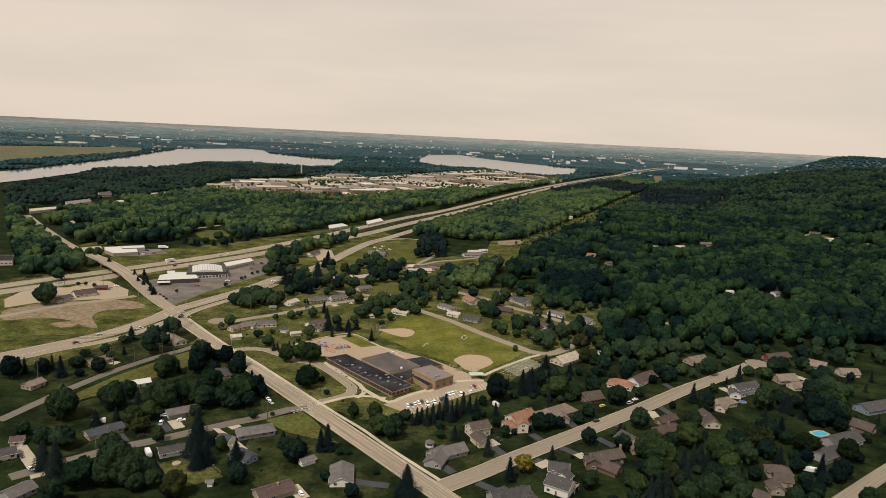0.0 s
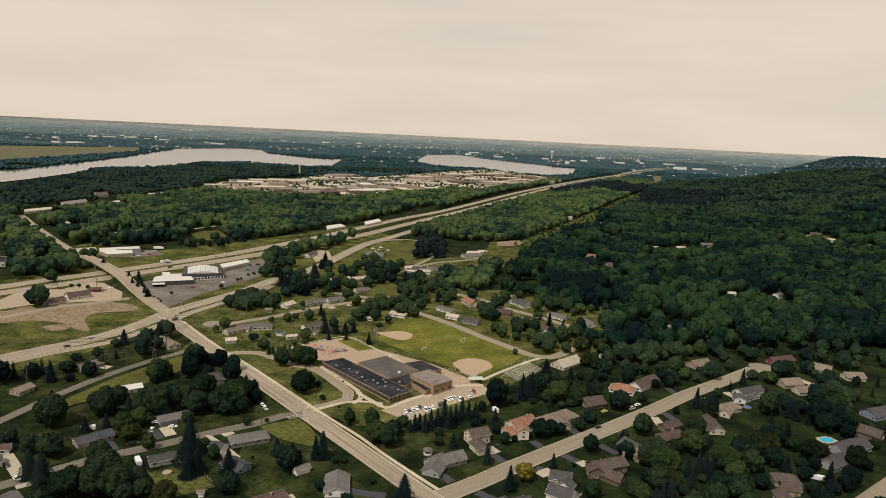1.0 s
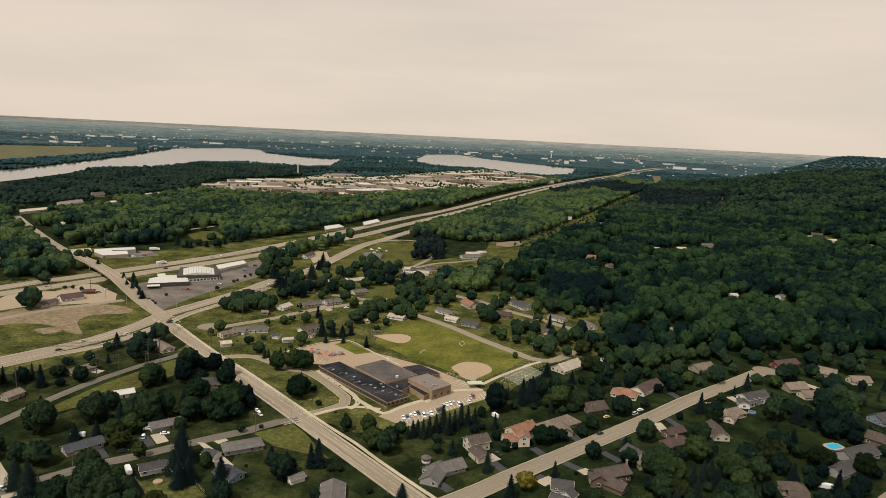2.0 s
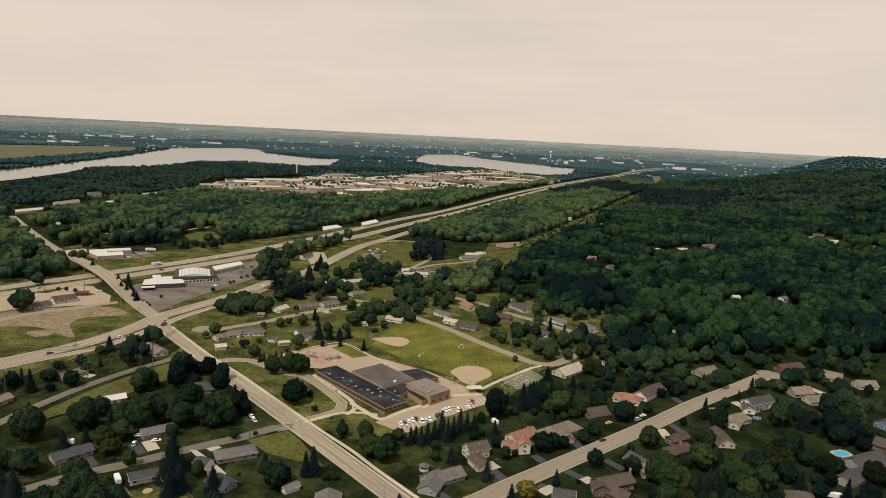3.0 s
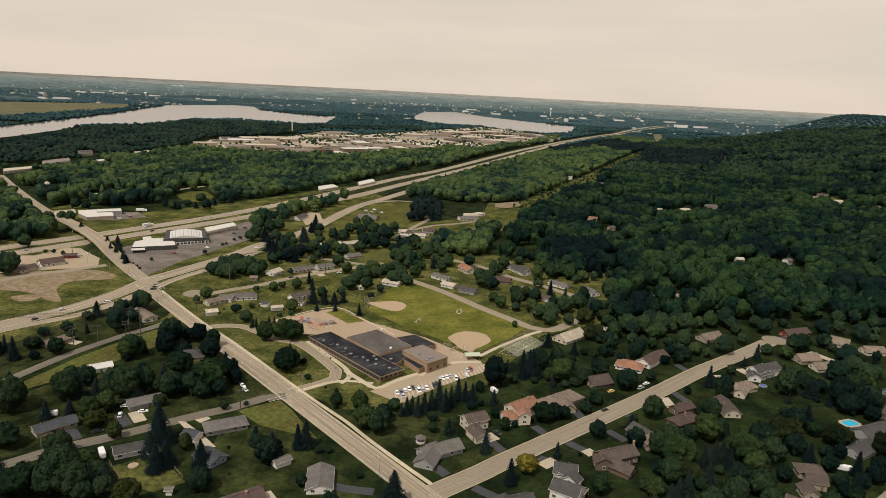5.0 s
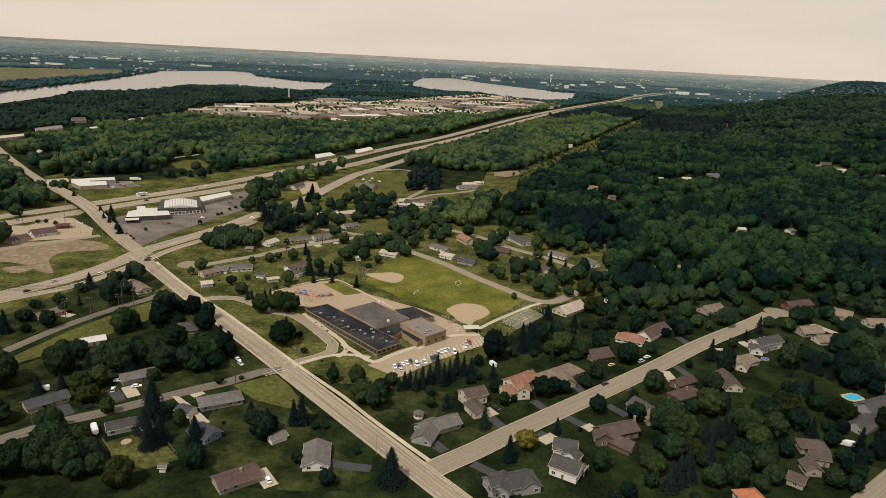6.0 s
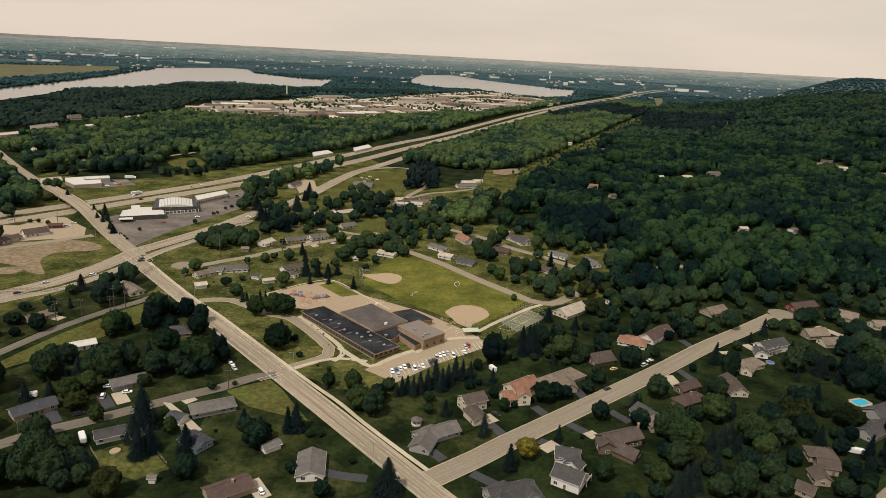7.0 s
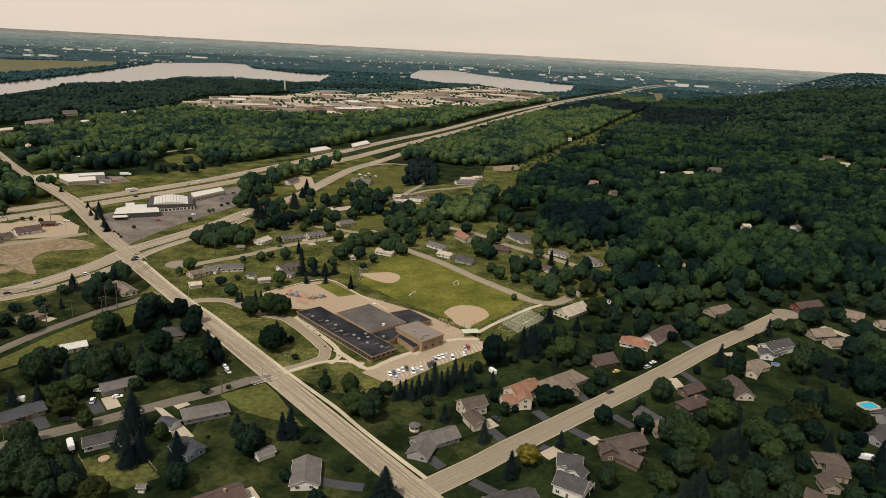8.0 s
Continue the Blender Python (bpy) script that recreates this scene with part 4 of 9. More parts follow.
# painted lines: junction crossings and stalls
stalls = empty("stall_lines", Matrix(), "white painted parking stalls", "marking")
(ax, ay), (bx, by) = [(-17.2, 381.3), (34.6, 426.3)]
u = Vector((bx - ax, by - ay, 0)).normalized()
w = Vector((-u.y, u.x, 0))
skew = (w * 0.9 + u * 0.436).normalized()
length = math.hypot(bx - ax, by - ay)
for row in (-1, 1):
    for i in range(int(length / 2.8) + 1):
        p = Vector((ax, ay, 0.16)) + u * (i * 2.8)
        bm = bmesh.new()
        q = skew * 5.2 * row
        e = u * 0.17
        bm.faces.new([bm.verts.new(v) for v in (p - e, p + e, p + q + e, p + q - e)])
        part("stall_line", bm, "paint_white", stalls)
for name, px, py, turn, wide, deep in (("crossing", [(-78.8, 372.7)], 0, 40, 13, 2.6), ("crossing", [(-218.4, 556.4)], 0, -50, 14, 2.6), ("crossing", [(-253.5, 583.2)], 0, -50, 14, 2.6), ("crossing", [(-234.5, 581.6)], 0, 40, 16, 2.6)):
    m = pose(*px[0], 0.2, 0, 0, turn)
    marks = empty("crosswalk", m, "white painted pedestrian crossing lines", "marking")
    for s in (-deep / 2, deep / 2):
        bm = bmesh.new()
        bm.faces.new([bm.verts.new(v) for v in ((-wide / 2, s, 0), (wide / 2, s, 0), (wide / 2, s + 0.3, 0), (-wide / 2, s + 0.3, 0))])
        part("line", bm, "paint_white", marks)
# court lines and playground games
games = empty("court_lines", Matrix(), "faded white lines on the playground and court", "marking")


def frame_lines(c, turn, wide, long, z, cross=0):
    m = pose(*c, z, 0, 0, turn)
    t = 0.17
    rows = [(-wide / 2, -wide / 2 + t, -long / 2, long / 2), (wide / 2 - t, wide / 2, -long / 2, long / 2), (-wide / 2, wide / 2, -long / 2, -long / 2 + t), (-wide / 2, wide / 2, long / 2 - t, long / 2)]
    rows += [(-wide / 2, wide / 2, -long / 2 + long * (i + 1) / (cross + 1), -long / 2 + long * (i + 1) / (cross + 1) + t) for i in range(cross)]
    for x0, x1, y0, y1 in rows:
        bm = bmesh.new()
        bm.faces.new([bm.verts.new(m @ Vector(v)) for v in ((x0, y0, 0), (x1, y0, 0), (x1, y1, 0), (x0, y1, 0))])
        part("line", bm, "paint_white", games)


for c, wide, long, cross in (([(55.4, 459.0)], 8.2, 24, 3), ([(65.0, 471.6)], 8.2, 24, 3)):
    frame_lines(c[0], -36, wide, long, 0.14, cross)
for c, wide, long, cross in (([(-43.5, 474.9)], 7, 13, 3), ([(-35.2, 485.4)], 7, 13, 2), ([(-50.0, 467.1)], 5, 6, 2), ([(16.0, 444.4)], 6, 9, 2), ([(21.1, 438.9)], 5, 7, 2), ([(-80.9, 475.2)], 3, 4, 0), ([(-71.2, 483.8)], 3, 4, 0)):
    frame_lines(c[0], -42, wide, long, 0.12, cross)

# ---- buildings ----
WINDOW_W, WINDOW_H = 1.5, 1.3


def window_meshes():
    bm = bmesh.new()
    w, h, t = WINDOW_W / 2, WINDOW_H / 2, 0.1
    for x0, x1, z0, z1 in ((-w - t, -w, -h - t, h + t), (w, w + t, -h - t, h + t), (-w, w, -h - t, -h), (-w, w, h, h + t), (-0.03, 0.03, -h, h)):
        box(bm, x0, x1, -0.08, 0.02, z0, z1)
    fr = bpy.data.meshes.new("window_frame")
    bm.to_mesh(fr), bm.free()
    fr.materials.append(MATS["wall_white"])
    bm = bmesh.new()
    box(bm, -w, w, -0.03, 0.02, -h, h)
    pn = bpy.data.meshes.new("pane")
    bm.to_mesh(pn), bm.free()
    pn.materials.append(MATS["window_glass"])
    bm = bmesh.new()
    box(bm, -0.5, 0.5, -0.06, 0.02, 0, 2.05)
    box(bm, 0.34, 0.4, -0.11, -0.06, 0.95, 1.05)
    dr = bpy.data.meshes.new("door")
    bm.to_mesh(dr), bm.free()
    dr.materials.append(MATS["wall_brown"])
    bm = bmesh.new()
    for i in range(4):
        box(bm, -2.4, 2.4, -0.07 - 0.01 * (i % 2), 0.02, 0.55 * i, 0.55 * i + 0.53)
    gd = bpy.data.meshes.new("garage_door")
    bm.to_mesh(gd), bm.free()
    gd.materials.append(MATS["wall_white"])
    return fr, pn, dr, gd


FRAME, PANE, DOOR, GARAGE = window_meshes()
# Brown frames for the school: the dark of its eave shadow put into colour.
DARK_FRAME = FRAME.copy()
DARK_FRAME.materials.clear()
DARK_FRAME.materials.append(MATS["wall_brown"])
FOOT = []


def roof_mesh(L, W, h, kind, pitch, over=0.55, thick=0.22):
    """A gable or hip roof slab with eaves, its wall plate at height h."""
    bm = bmesh.new()
    a, b = L / 2 + over, W / 2 + over
    top = h + pitch * W / 2
    eave = h - pitch * over
    run = a if kind == "gable" else max(0.6, a - b)
    for dz in (0, thick):
        c = [bm.verts.new(p) for p in ((-a, -b, eave + dz), (a, -b, eave + dz), (a, b, eave + dz), (-a, b, eave + dz), (-run, 0, top + dz + 0.02), (run, 0, top + dz + 0.02))]
        fs = [(c[0], c[1], c[5], c[4]), (c[2], c[3], c[4], c[5])]
        if kind == "hip":
            fs += [(c[1], c[2], c[5]), (c[3], c[0], c[4])]
        for f in fs:
            bm.faces.new(f if dz else f[::-1])
    v = bm.verts[:] if not bm.verts.ensure_lookup_table() else []
    loop = (0, 1, 5, 2, 3, 4) if kind == "gable" else (0, 1, 2, 3)
    for i, j in zip(loop, loop[1:] + loop[:1]):
        bm.faces.new((v[i], v[j], v[6 + j], v[6 + i]))
    bmesh.ops.recalc_face_normals(bm, faces=bm.faces[:])
    return bm


def wing(parent, x, y, turn, L, W, h, kind, pitch, roof, wall, windows=True, garage=False, door=True):
    """One block of a house: walls, roof, windows and doors."""
    m = parent.matrix_basis.inverted() @ pose(x, y, 0, 0, 0, turn)
    bm = bmesh.new()
    c = [bm.verts.new(p) for p in ((-L / 2, -W / 2, -0.3), (L / 2, -W / 2, -0.3), (L / 2, W / 2, -0.3), (-L / 2, W / 2, -0.3), (-L / 2, -W / 2, h), (L / 2, -W / 2, h), (L / 2, W / 2, h), (-L / 2, W / 2, h))]
    for f in ((0, 1, 5, 4), (2, 3, 7, 6)):
        bm.faces.new([c[i] for i in f])
    if kind == "gable":
        g = [bm.verts.new((s * L / 2, 0, h + pitch * W / 2)) for s in (-1, 1)]
        bm.faces.new((c[3], c[0], c[4], g[0], c[7])), bm.faces.new((c[1], c[2], c[6], g[1], c[5]))
    else:
        bm.faces.new((c[3], c[0], c[4], c[7])), bm.faces.new((c[1], c[2], c[6], c[5]))
    ob = part("wall", bm, wall, parent)
    ob.matrix_basis = m
    r = part("roof", roof_mesh(L, W, h, kind, pitch), roof, parent)
    r.matrix_basis = m
    over, a, b = 0.55, L / 2 + 0.58, W / 2 + 0.58
    eave, top = h - pitch * over + 0.1, h + pitch * W / 2 + 0.14
    bm = bmesh.new()
    for s in (-1, 1):
        box(bm, -a, a, s * b - 0.05, s * b + 0.05, eave - 0.14, eave + 0.06)
        if kind == "gable":
            for k in (-1, 1):
                tube(bm, (s * a, k * b, eave), (s * a, 0, top), 0.07, 0.07, 4)
        else:
            box(bm, s * a - 0.05, s * a + 0.05, -b, b, eave - 0.14, eave + 0.06)
    t = part("trim", bm, wall, parent)
    t.matrix_basis = m
    crest = L / 2 + 0.5 if kind == "gable" else max(0.6, L / 2 - W / 2)
    bm = bmesh.new()
    box(bm, -crest, crest, -0.17, 0.17, top + 0.02, top + 0.16)
    t = part("ridge_cap", bm, roof, parent)
    t.matrix_basis = m
    rng = random.Random(int(x * 7 + y * 13))
    if y < 480 and L > 8:
        for k in range(2):
            vx, vy = rng.uniform(-0.3, 0.3) * L, rng.choice((-0.2, 0.2)) * W
            vz = h + pitch * (W / 2 - abs(vy))
            bm = bmesh.new()
            tube(bm, (vx, vy, vz - 0.1), (vx, vy, vz + 0.75), 0.12, 0.12, 6)
            v = part("vent", bm, "metal_grey", parent)
            v.matrix_basis = m
        FOOT.append((x, y, turn, L, W))
    ends = m @ Vector((1, 0, 0)), m @ Vector((-1, 0, 0))
    near_end = 2 if (parent.matrix_basis @ ends[0]).y < (parent.matrix_basis @ ends[1]).y else 3
    if windows:
        storeys = 2 if h > 4.6 else 1
        for s, turn_by, span, deep in ((0, 0, L, W), (1, 180, L, W), (2, 90, W, L), (3, 270, W, L)):
            n = max(1, int(span / 3.6))
            for k in range(storeys):
                for i in range(n):
                    if rng.random() < 0.2 and n > 1:
                        continue
                    at = (i + 0.5) / n * span - span / 2
                    face = m @ pose(0, 0, 0, 0, 0, turn_by) @ pose(at, -deep / 2, 0)
                    if k == 0 and s == (near_end if garage == "end" else 0) and garage and i == 0:
                        g = part("garage_door", GARAGE, None, parent)
                        g.matrix_basis = face @ Matrix.Translation((0.6, 0, 0.05)) @ Matrix.Diagonal((min(1.0, span / 6.5), 1, 1, 1))
                        continue
                    if k == 0 and s == 0 and door and i == n // 2 and n > 1:
                        d = part("door", DOOR, None, parent)
                        d.matrix_basis = face
                        continue
                    f = part("window", FRAME, None, parent)
                    f.matrix_basis = face @ Matrix.Translation((0, 0, 1.55 + 2.75 * k))
                    part("pane", PANE, None, f)
    BLOCKED.append((x, y, 0.35 * L + 0.3 * W + 3.0))


def chimney(parent, x, y, top, stuff="brick_tan"):
    m = parent.matrix_basis.inverted() @ Matrix.Translation((x, y, 0))
    bm = bmesh.new()
    box(bm, -0.45, 0.45, -0.45, 0.45, 1.0, top - 0.25, m)
    box(bm, -0.55, 0.55, -0.55, 0.55, top - 0.25, top, m)
    part("chimney", bm, stuff, parent)


def house(label, wings, roof, wall, stack=None, category="house", group="houses"):
    x, y, turn = wings[0][:3]
    e = empty("house", pose(x, y, 0, 0, 0, turn), label, category, group)
    for w in wings:
        wx, wy, wt, L, W, h = w[:6]
        kind = w[6] if len(w) > 6 else "gable"
        extra = w[7] if len(w) > 7 else {}
        wing(e, wx, wy, wt, L, W, h, kind, extra.get("pitch", 0.42), "roof_" + extra.get("roof", roof), "wall_" + extra.get("wall", wall), extra.get("windows", True), extra.get("garage", False))
    if stack:
        chimney(e, *stack)
    return e


def flat_block(parent, poly, z0, z1, roof, wall, rim=0.5, eave=0.0):
    """A flat-roofed block over a plan outline, with a parapet round its roof."""
    inv = parent.matrix_basis.inverted()
    if sum(a[0] * b[1] - b[0] * a[1] for a, b in zip(poly, poly[1:] + poly[:1])) < 0:
        poly = poly[::-1]
    cx, cy = sum(p[0] for p in poly) / len(poly), sum(p[1] for p in poly) / len(poly)
    inner = [(x + (cx - x) / max(1, math.hypot(cx - x, cy - y)) * 0.22, y + (cy - y) / max(1, math.hypot(cx - x, cy - y)) * 0.22) for x, y in poly]
    body = [(x + (cx - x) / max(1, math.hypot(cx - x, cy - y)) * eave * 1.3, y + (cy - y) / max(1, math.hypot(cx - x, cy - y)) * eave * 1.3) for x, y in poly]
    bm = bmesh.new()
    steps = ((body, z0), (body, z1 - 0.35), (poly, z1 - 0.35), (poly, z1 + rim), (inner, z1 + rim), (inner, z1 - 0.1))
    rings = [[bm.verts.new(inv @ Vector((x, y, z))) for x, y in pts] for pts, z in (steps if eave else (steps[0], *steps[3:]))]
    n = len(poly)
    for a, b in zip(rings, rings[1:]):
        for i in range(n):
            bm.faces.new((a[i], a[(i + 1) % n], b[(i + 1) % n], b[i]))
    part("wall", bm, wall, parent)
    bm = bmesh.new()
    bm.faces.new([bm.verts.new(inv @ Vector((x, y, z1))) for x, y in inner])
    part("roof", bm, roof, parent)
    CLEAR.append(poly)


def wall_windows(parent, a, b, z, n, w=1.0, h=1.0, dark=False):
    """n windows along the wall from a to b, seen from the right-hand side of that way."""
    a, b = Vector((*a, 0)), Vector((*b, 0))
    turn = math.degrees(math.atan2(b.y - a.y, b.x - a.x))
    inv = parent.matrix_basis.inverted()
    for i in range(n):
        p = a.lerp(b, (i + 0.5) / n)
        f = part("window", DARK_FRAME if dark else FRAME, None, parent)
        f.matrix_basis = inv @ pose(p.x, p.y, z, 0, 0, turn) @ Matrix.Diagonal((w, 1, h, 1))
        part("pane", PANE, None, f)


def roof_unit(parent, x, y, z, w=1.6, d=1.6, h=1.1, mat="metal_grey"):
    inv = parent.matrix_basis.inverted() @ pose(x, y, z, 0, 0, 40)
    bm = bmesh.new()
    box(bm, -w / 2, w / 2, -d / 2, d / 2, 0, h, inv)
    box(bm, -w / 2 - 0.1, w / 2 + 0.1, -d / 2 - 0.1, d / 2 + 0.1, h, h + 0.12, inv)
    part("roof_unit", bm, mat, parent)


# the school
school = empty("school", pose(-35, 425, 0), "low brick school with dark flat roofs and a higher gym", "school")
front = [(-79.7, 454.5), (-66.9, 464.9), (-14.2, 409.3), (-27.1, 396.8)]
flat_block(school, front, -0.3, 3.9, "roof_bitumen", "brick_tan", 0.2, 1.3)
flat_block(school, [(-54.6, 453.5), (-36.5, 470.7), (-11.5, 444.0), (-31.4, 426.8)], -0.3, 4.8, "roof_gravel", "brick_tan", 0.25)
flat_block(school, [(-22.7, 460.3), (-10.4, 467.8), (4.2, 451.3), (-11.3, 441.3)], -0.3, 3.7, "roof_bitumen", "brick_tan", 0.2, 0.5)
flat_block(school, [(-37.7, 423.9), (-22.5, 442.8), (-13.5, 443.9), (-14.1, 430.0), (-17.6, 421.3), (-20.0, 417.8)], -0.3, 3.6, "roof_bitumen", "brick_tan", 0.2)
gym = [(-17.4, 432.4), (-4.5, 442.8), (11.4, 424.8), (-1.0, 413.0)]
flat_block(school, gym, -0.3, 6.4, "roof_gym", "brick_tan", 0.25, 0.3)
flat_block(school, [(-18.8, 429.9), (-5.6, 411.3), (-0.6, 417.3), (-14.5, 436.3)], -0.3, 3.4, "roof_bitumen", "brick_tan", 0.2, 0.3)
mid = [sum(p[i] for p in front) / 4 for i in (0, 1)]
face = [tuple(Vector(p) + (Vector(mid) - Vector(p)).normalized() * 1.69) for p in front]
wall_windows(school, face[0], face[3], 2.0, 24, 1.75, 1.5, True)
wall_windows(school, face[3], face[2], 2.0, 5, 1.2, 1.2, True)
wall_windows(school, gym[3], gym[2], 2.4, 3, 1.0, 1.0, True)
for x, y in [(-68.4, 447.4), (-58.7, 441.3), (-48.2, 427.8), (-37.0, 418.4), (-31.6, 413.5), (-52.7, 435.8), (-40.2, 422.9), (-23.2, 409.1)]:
    roof_unit(school, x, y, 3.95, 1.3, 1.3, 0.6)
for x, y in [(-71.8, 450.7), (-62.4, 442.6), (-56.5, 438.0), (-50.5, 427.5), (-45.0, 424.0), (-34.7, 412.4), (-26.8, 413.3), (-20.0, 409.4), (-53.7, 431.4)]:
    roof_unit(school, x, y, 3.93, 3.4, 1.1, 0.03, "roof_gravel")
for x, y in [(-33.9, 426.0), (-32.1, 421.3), (-23.3, 423.1)]:
    roof_unit(school, x, y, 3.65, 1.3, 1.3, 0.7)
for x, y in [(-33.0, 469.1), (-24.5, 437.1)]:
    roof_unit(school, x, y, 4.85, 1.3, 1.3, 1.1, "tank_white")
for x, y in [(-0.5, 421.0), (1.4, 422.0), (-1.7, 417.6), (-6.3, 426.9)]:
    roof_unit(school, x, y, 6.45, 1.0, 1.0, 0.7, "metal_grey")

# shops and large flat-roofed buildings
dealer = empty("shop", pose(-250, 700, 0), "white-roofed shop with a vaulted metal hall", "shop")
flat_block(dealer, [(-289.0, 661.9), (-253.5, 678.5), (-260.5, 693.5), (-276.1, 707.4), (-287.2, 702.4), (-291.7, 711.5), (-298.8, 707.3), (-292.2, 693.8), (-297.1, 685.5)], -0.3, 4.2, "roof_membrane", "roof_slate", 0.25)
flat_block(dealer, [(-286.6, 655.5), (-275.3, 660.1), (-279.3, 668.1), (-289.8, 663.6)], 2.7, 3.2, "roof_membrane", "wall_white", 0.1)
flat_block(dealer, [(-271.6, 693.0), (-233.2, 709.1), (-249.3, 748.4), (-284.7, 734.3)], -0.3, 6, "roof_slate", "roof_slate", 0.3)
flat_block(dealer, [(-259.7, 694.0), (-232.4, 709.8), (-235.9, 716.6), (-263.3, 703.0)], -0.3, 3, "roof_slate", "wall_white", 0.2)
flat_block(dealer, [(-244.7, 742.0), (-225.3, 781.7), (-234.2, 798.3), (-254.9, 762.4)], -0.3, 4.6, "roof_membrane", "wall_cream", 0.3)
(hx0, hy0), (hx1, hy1) = [(-267.6, 699.4), (-238.0, 708.7)]
(kx0, ky0), = [(-276.6, 731.5)]
across = Vector((hx1 - hx0, hy1 - hy0, 0))
back = Vector((kx0 - hx0, ky0 - hy0, 0)) - across * 0.1
bm = bmesh.new()
prev = None
for i in range(13):
    k = i / 12
    p = Vector((hx0, hy0, 0)) + across * k
    z = 6.1 + 2.2 * math.sin(math.pi * k)
    cur = [bm.verts.new(dealer.matrix_basis.inverted() @ Vector((q.x, q.y, zz))) for q, zz in ((p, 5.5), (p, z), (p + back, z), (p + back, 5.5))]
    if prev:
        for j in range(3):
            bm.faces.new((prev[j], cur[j], cur[j + 1], prev[j + 1]))
    prev = cur
part("vault", bm, "roof_metal", dealer, "white vaulted metal roof")
for i in range(1, 12):
    k = i / 12
    p = Vector((hx0, hy0, 0)) + across * k
    z = 6.1 + 2.2 * math.sin(math.pi * k)
    bm = bmesh.new()
    tube(bm, dealer.matrix_basis.inverted() @ Vector((p.x, p.y, z + 0.05)), dealer.matrix_basis.inverted() @ Vector((p.x + back.x, p.y + back.y, z + 0.05)), 0.25, 0.25, 4)
    part("rib", bm, "metal_grey", dealer)
low = [(-291.3, 668.9), (-257.3, 685.2)]
wall_windows(dealer, low[0], low[1], 2.0, 14, 1.9, 1.5)
wall_windows(dealer, *[(-258.4, 692.1), (-232.5, 709.9)], 2.2, 9, 1.6, 1.6)
wall_windows(dealer, *[(-244.0, 741.2), (-224.3, 780.4)], 2.2, 14, 1.2, 1.3)
store = empty("shop", pose(-400, 815, 0), "white flat-roofed store beside a parking lot", "shop")
flat_block(store, [(-416.6, 806.7), (-396.9, 788.4), (-374.3, 804.4), (-386.0, 825.7), (-400.3, 818.1), (-411.2, 836.9), (-426.6, 825.2)], -0.3, 4, "roof_membrane", "wall_tan", 0.3)
flat_block(store, [(-401.2, 819.8), (-378.6, 833.4), (-387.6, 849.6), (-410.4, 835.5)], -0.3, 4.3, "roof_membrane", "wall_grey", 0.4)
wall_windows(store, *[(-396.8, 787.9), (-377.1, 809.7)], 2.0, 10, 1.4, 1.3)
for label, pts, z, roof in (("long flat-roofed building beside the highway", [(-186.9, 1080.2), (-163.6, 1124.6), (-177.1, 1151.9), (-195.9, 1119.4)], 3.2, "roof_membrane"), ("low white-roofed building beside the highway", [(-133.2, 1154.7), (-111.2, 1210.9), (-120.5, 1244.3), (-140.8, 1192.6)], 3.2, "roof_membrane"), ("flat-roofed office block among trees", [(-687.6, 1205.0), (-680.3, 1274.9), (-704.9, 1314.0), (-715.3, 1247.2)], 5, "roof_gym"), ("long low building among trees", [(-694.8, 1105.6), (-670.8, 1171.1), (-687.9, 1197.0), (-714.0, 1135.3)], 4, "roof_cream"), ("flat-roofed building among trees", [(-623.6, 1414.3), (-606.5, 1461.0), (-627.4, 1501.7), (-643.3, 1452.8)], 7, "roof_cream"), ("dark flat-roofed building on a corner lot", [(-502.7, 704.9), (-472.0, 716.1), (-489.4, 746.1), (-524.8, 736.5)], 5, "roof_bitumen"), ("flat-roofed building among trees", [(-726.1, 1392.1), (-709.6, 1413.6), (-732.4, 1451.3), (-748.1, 1429.1)], 6, "roof_gravel"), ("flat-roofed building among trees", [(-630.8, 1270.2), (-620.8, 1294.8), (-634.5, 1318.3), (-642.8, 1293.7)], 6, "roof_membrane")):
    x, y = pts[0]
    b = empty("building", pose(x, y, 0), label, "building", "flat-roofed buildings")
    flat_block(b, pts, -0.3, z, roof, "wall_cream", 0.4)
    wall_windows(b, pts[0], pts[1], z * 0.45, 8, 1.5, 1.2)
    cx, cy = (pts[0][0] + pts[1][0]) / 2, (pts[0][1] + pts[1][1]) / 2
    span = math.hypot(pts[1][0] - pts[0][0], pts[1][1] - pts[0][1]) / 2
    BLOCKED.extend((cx + o * span * 0.7 - cx * r / cy, cy - r, 9.0) for r in (8, 22, 36, 50, 64) for o in (-1, 0, 1))

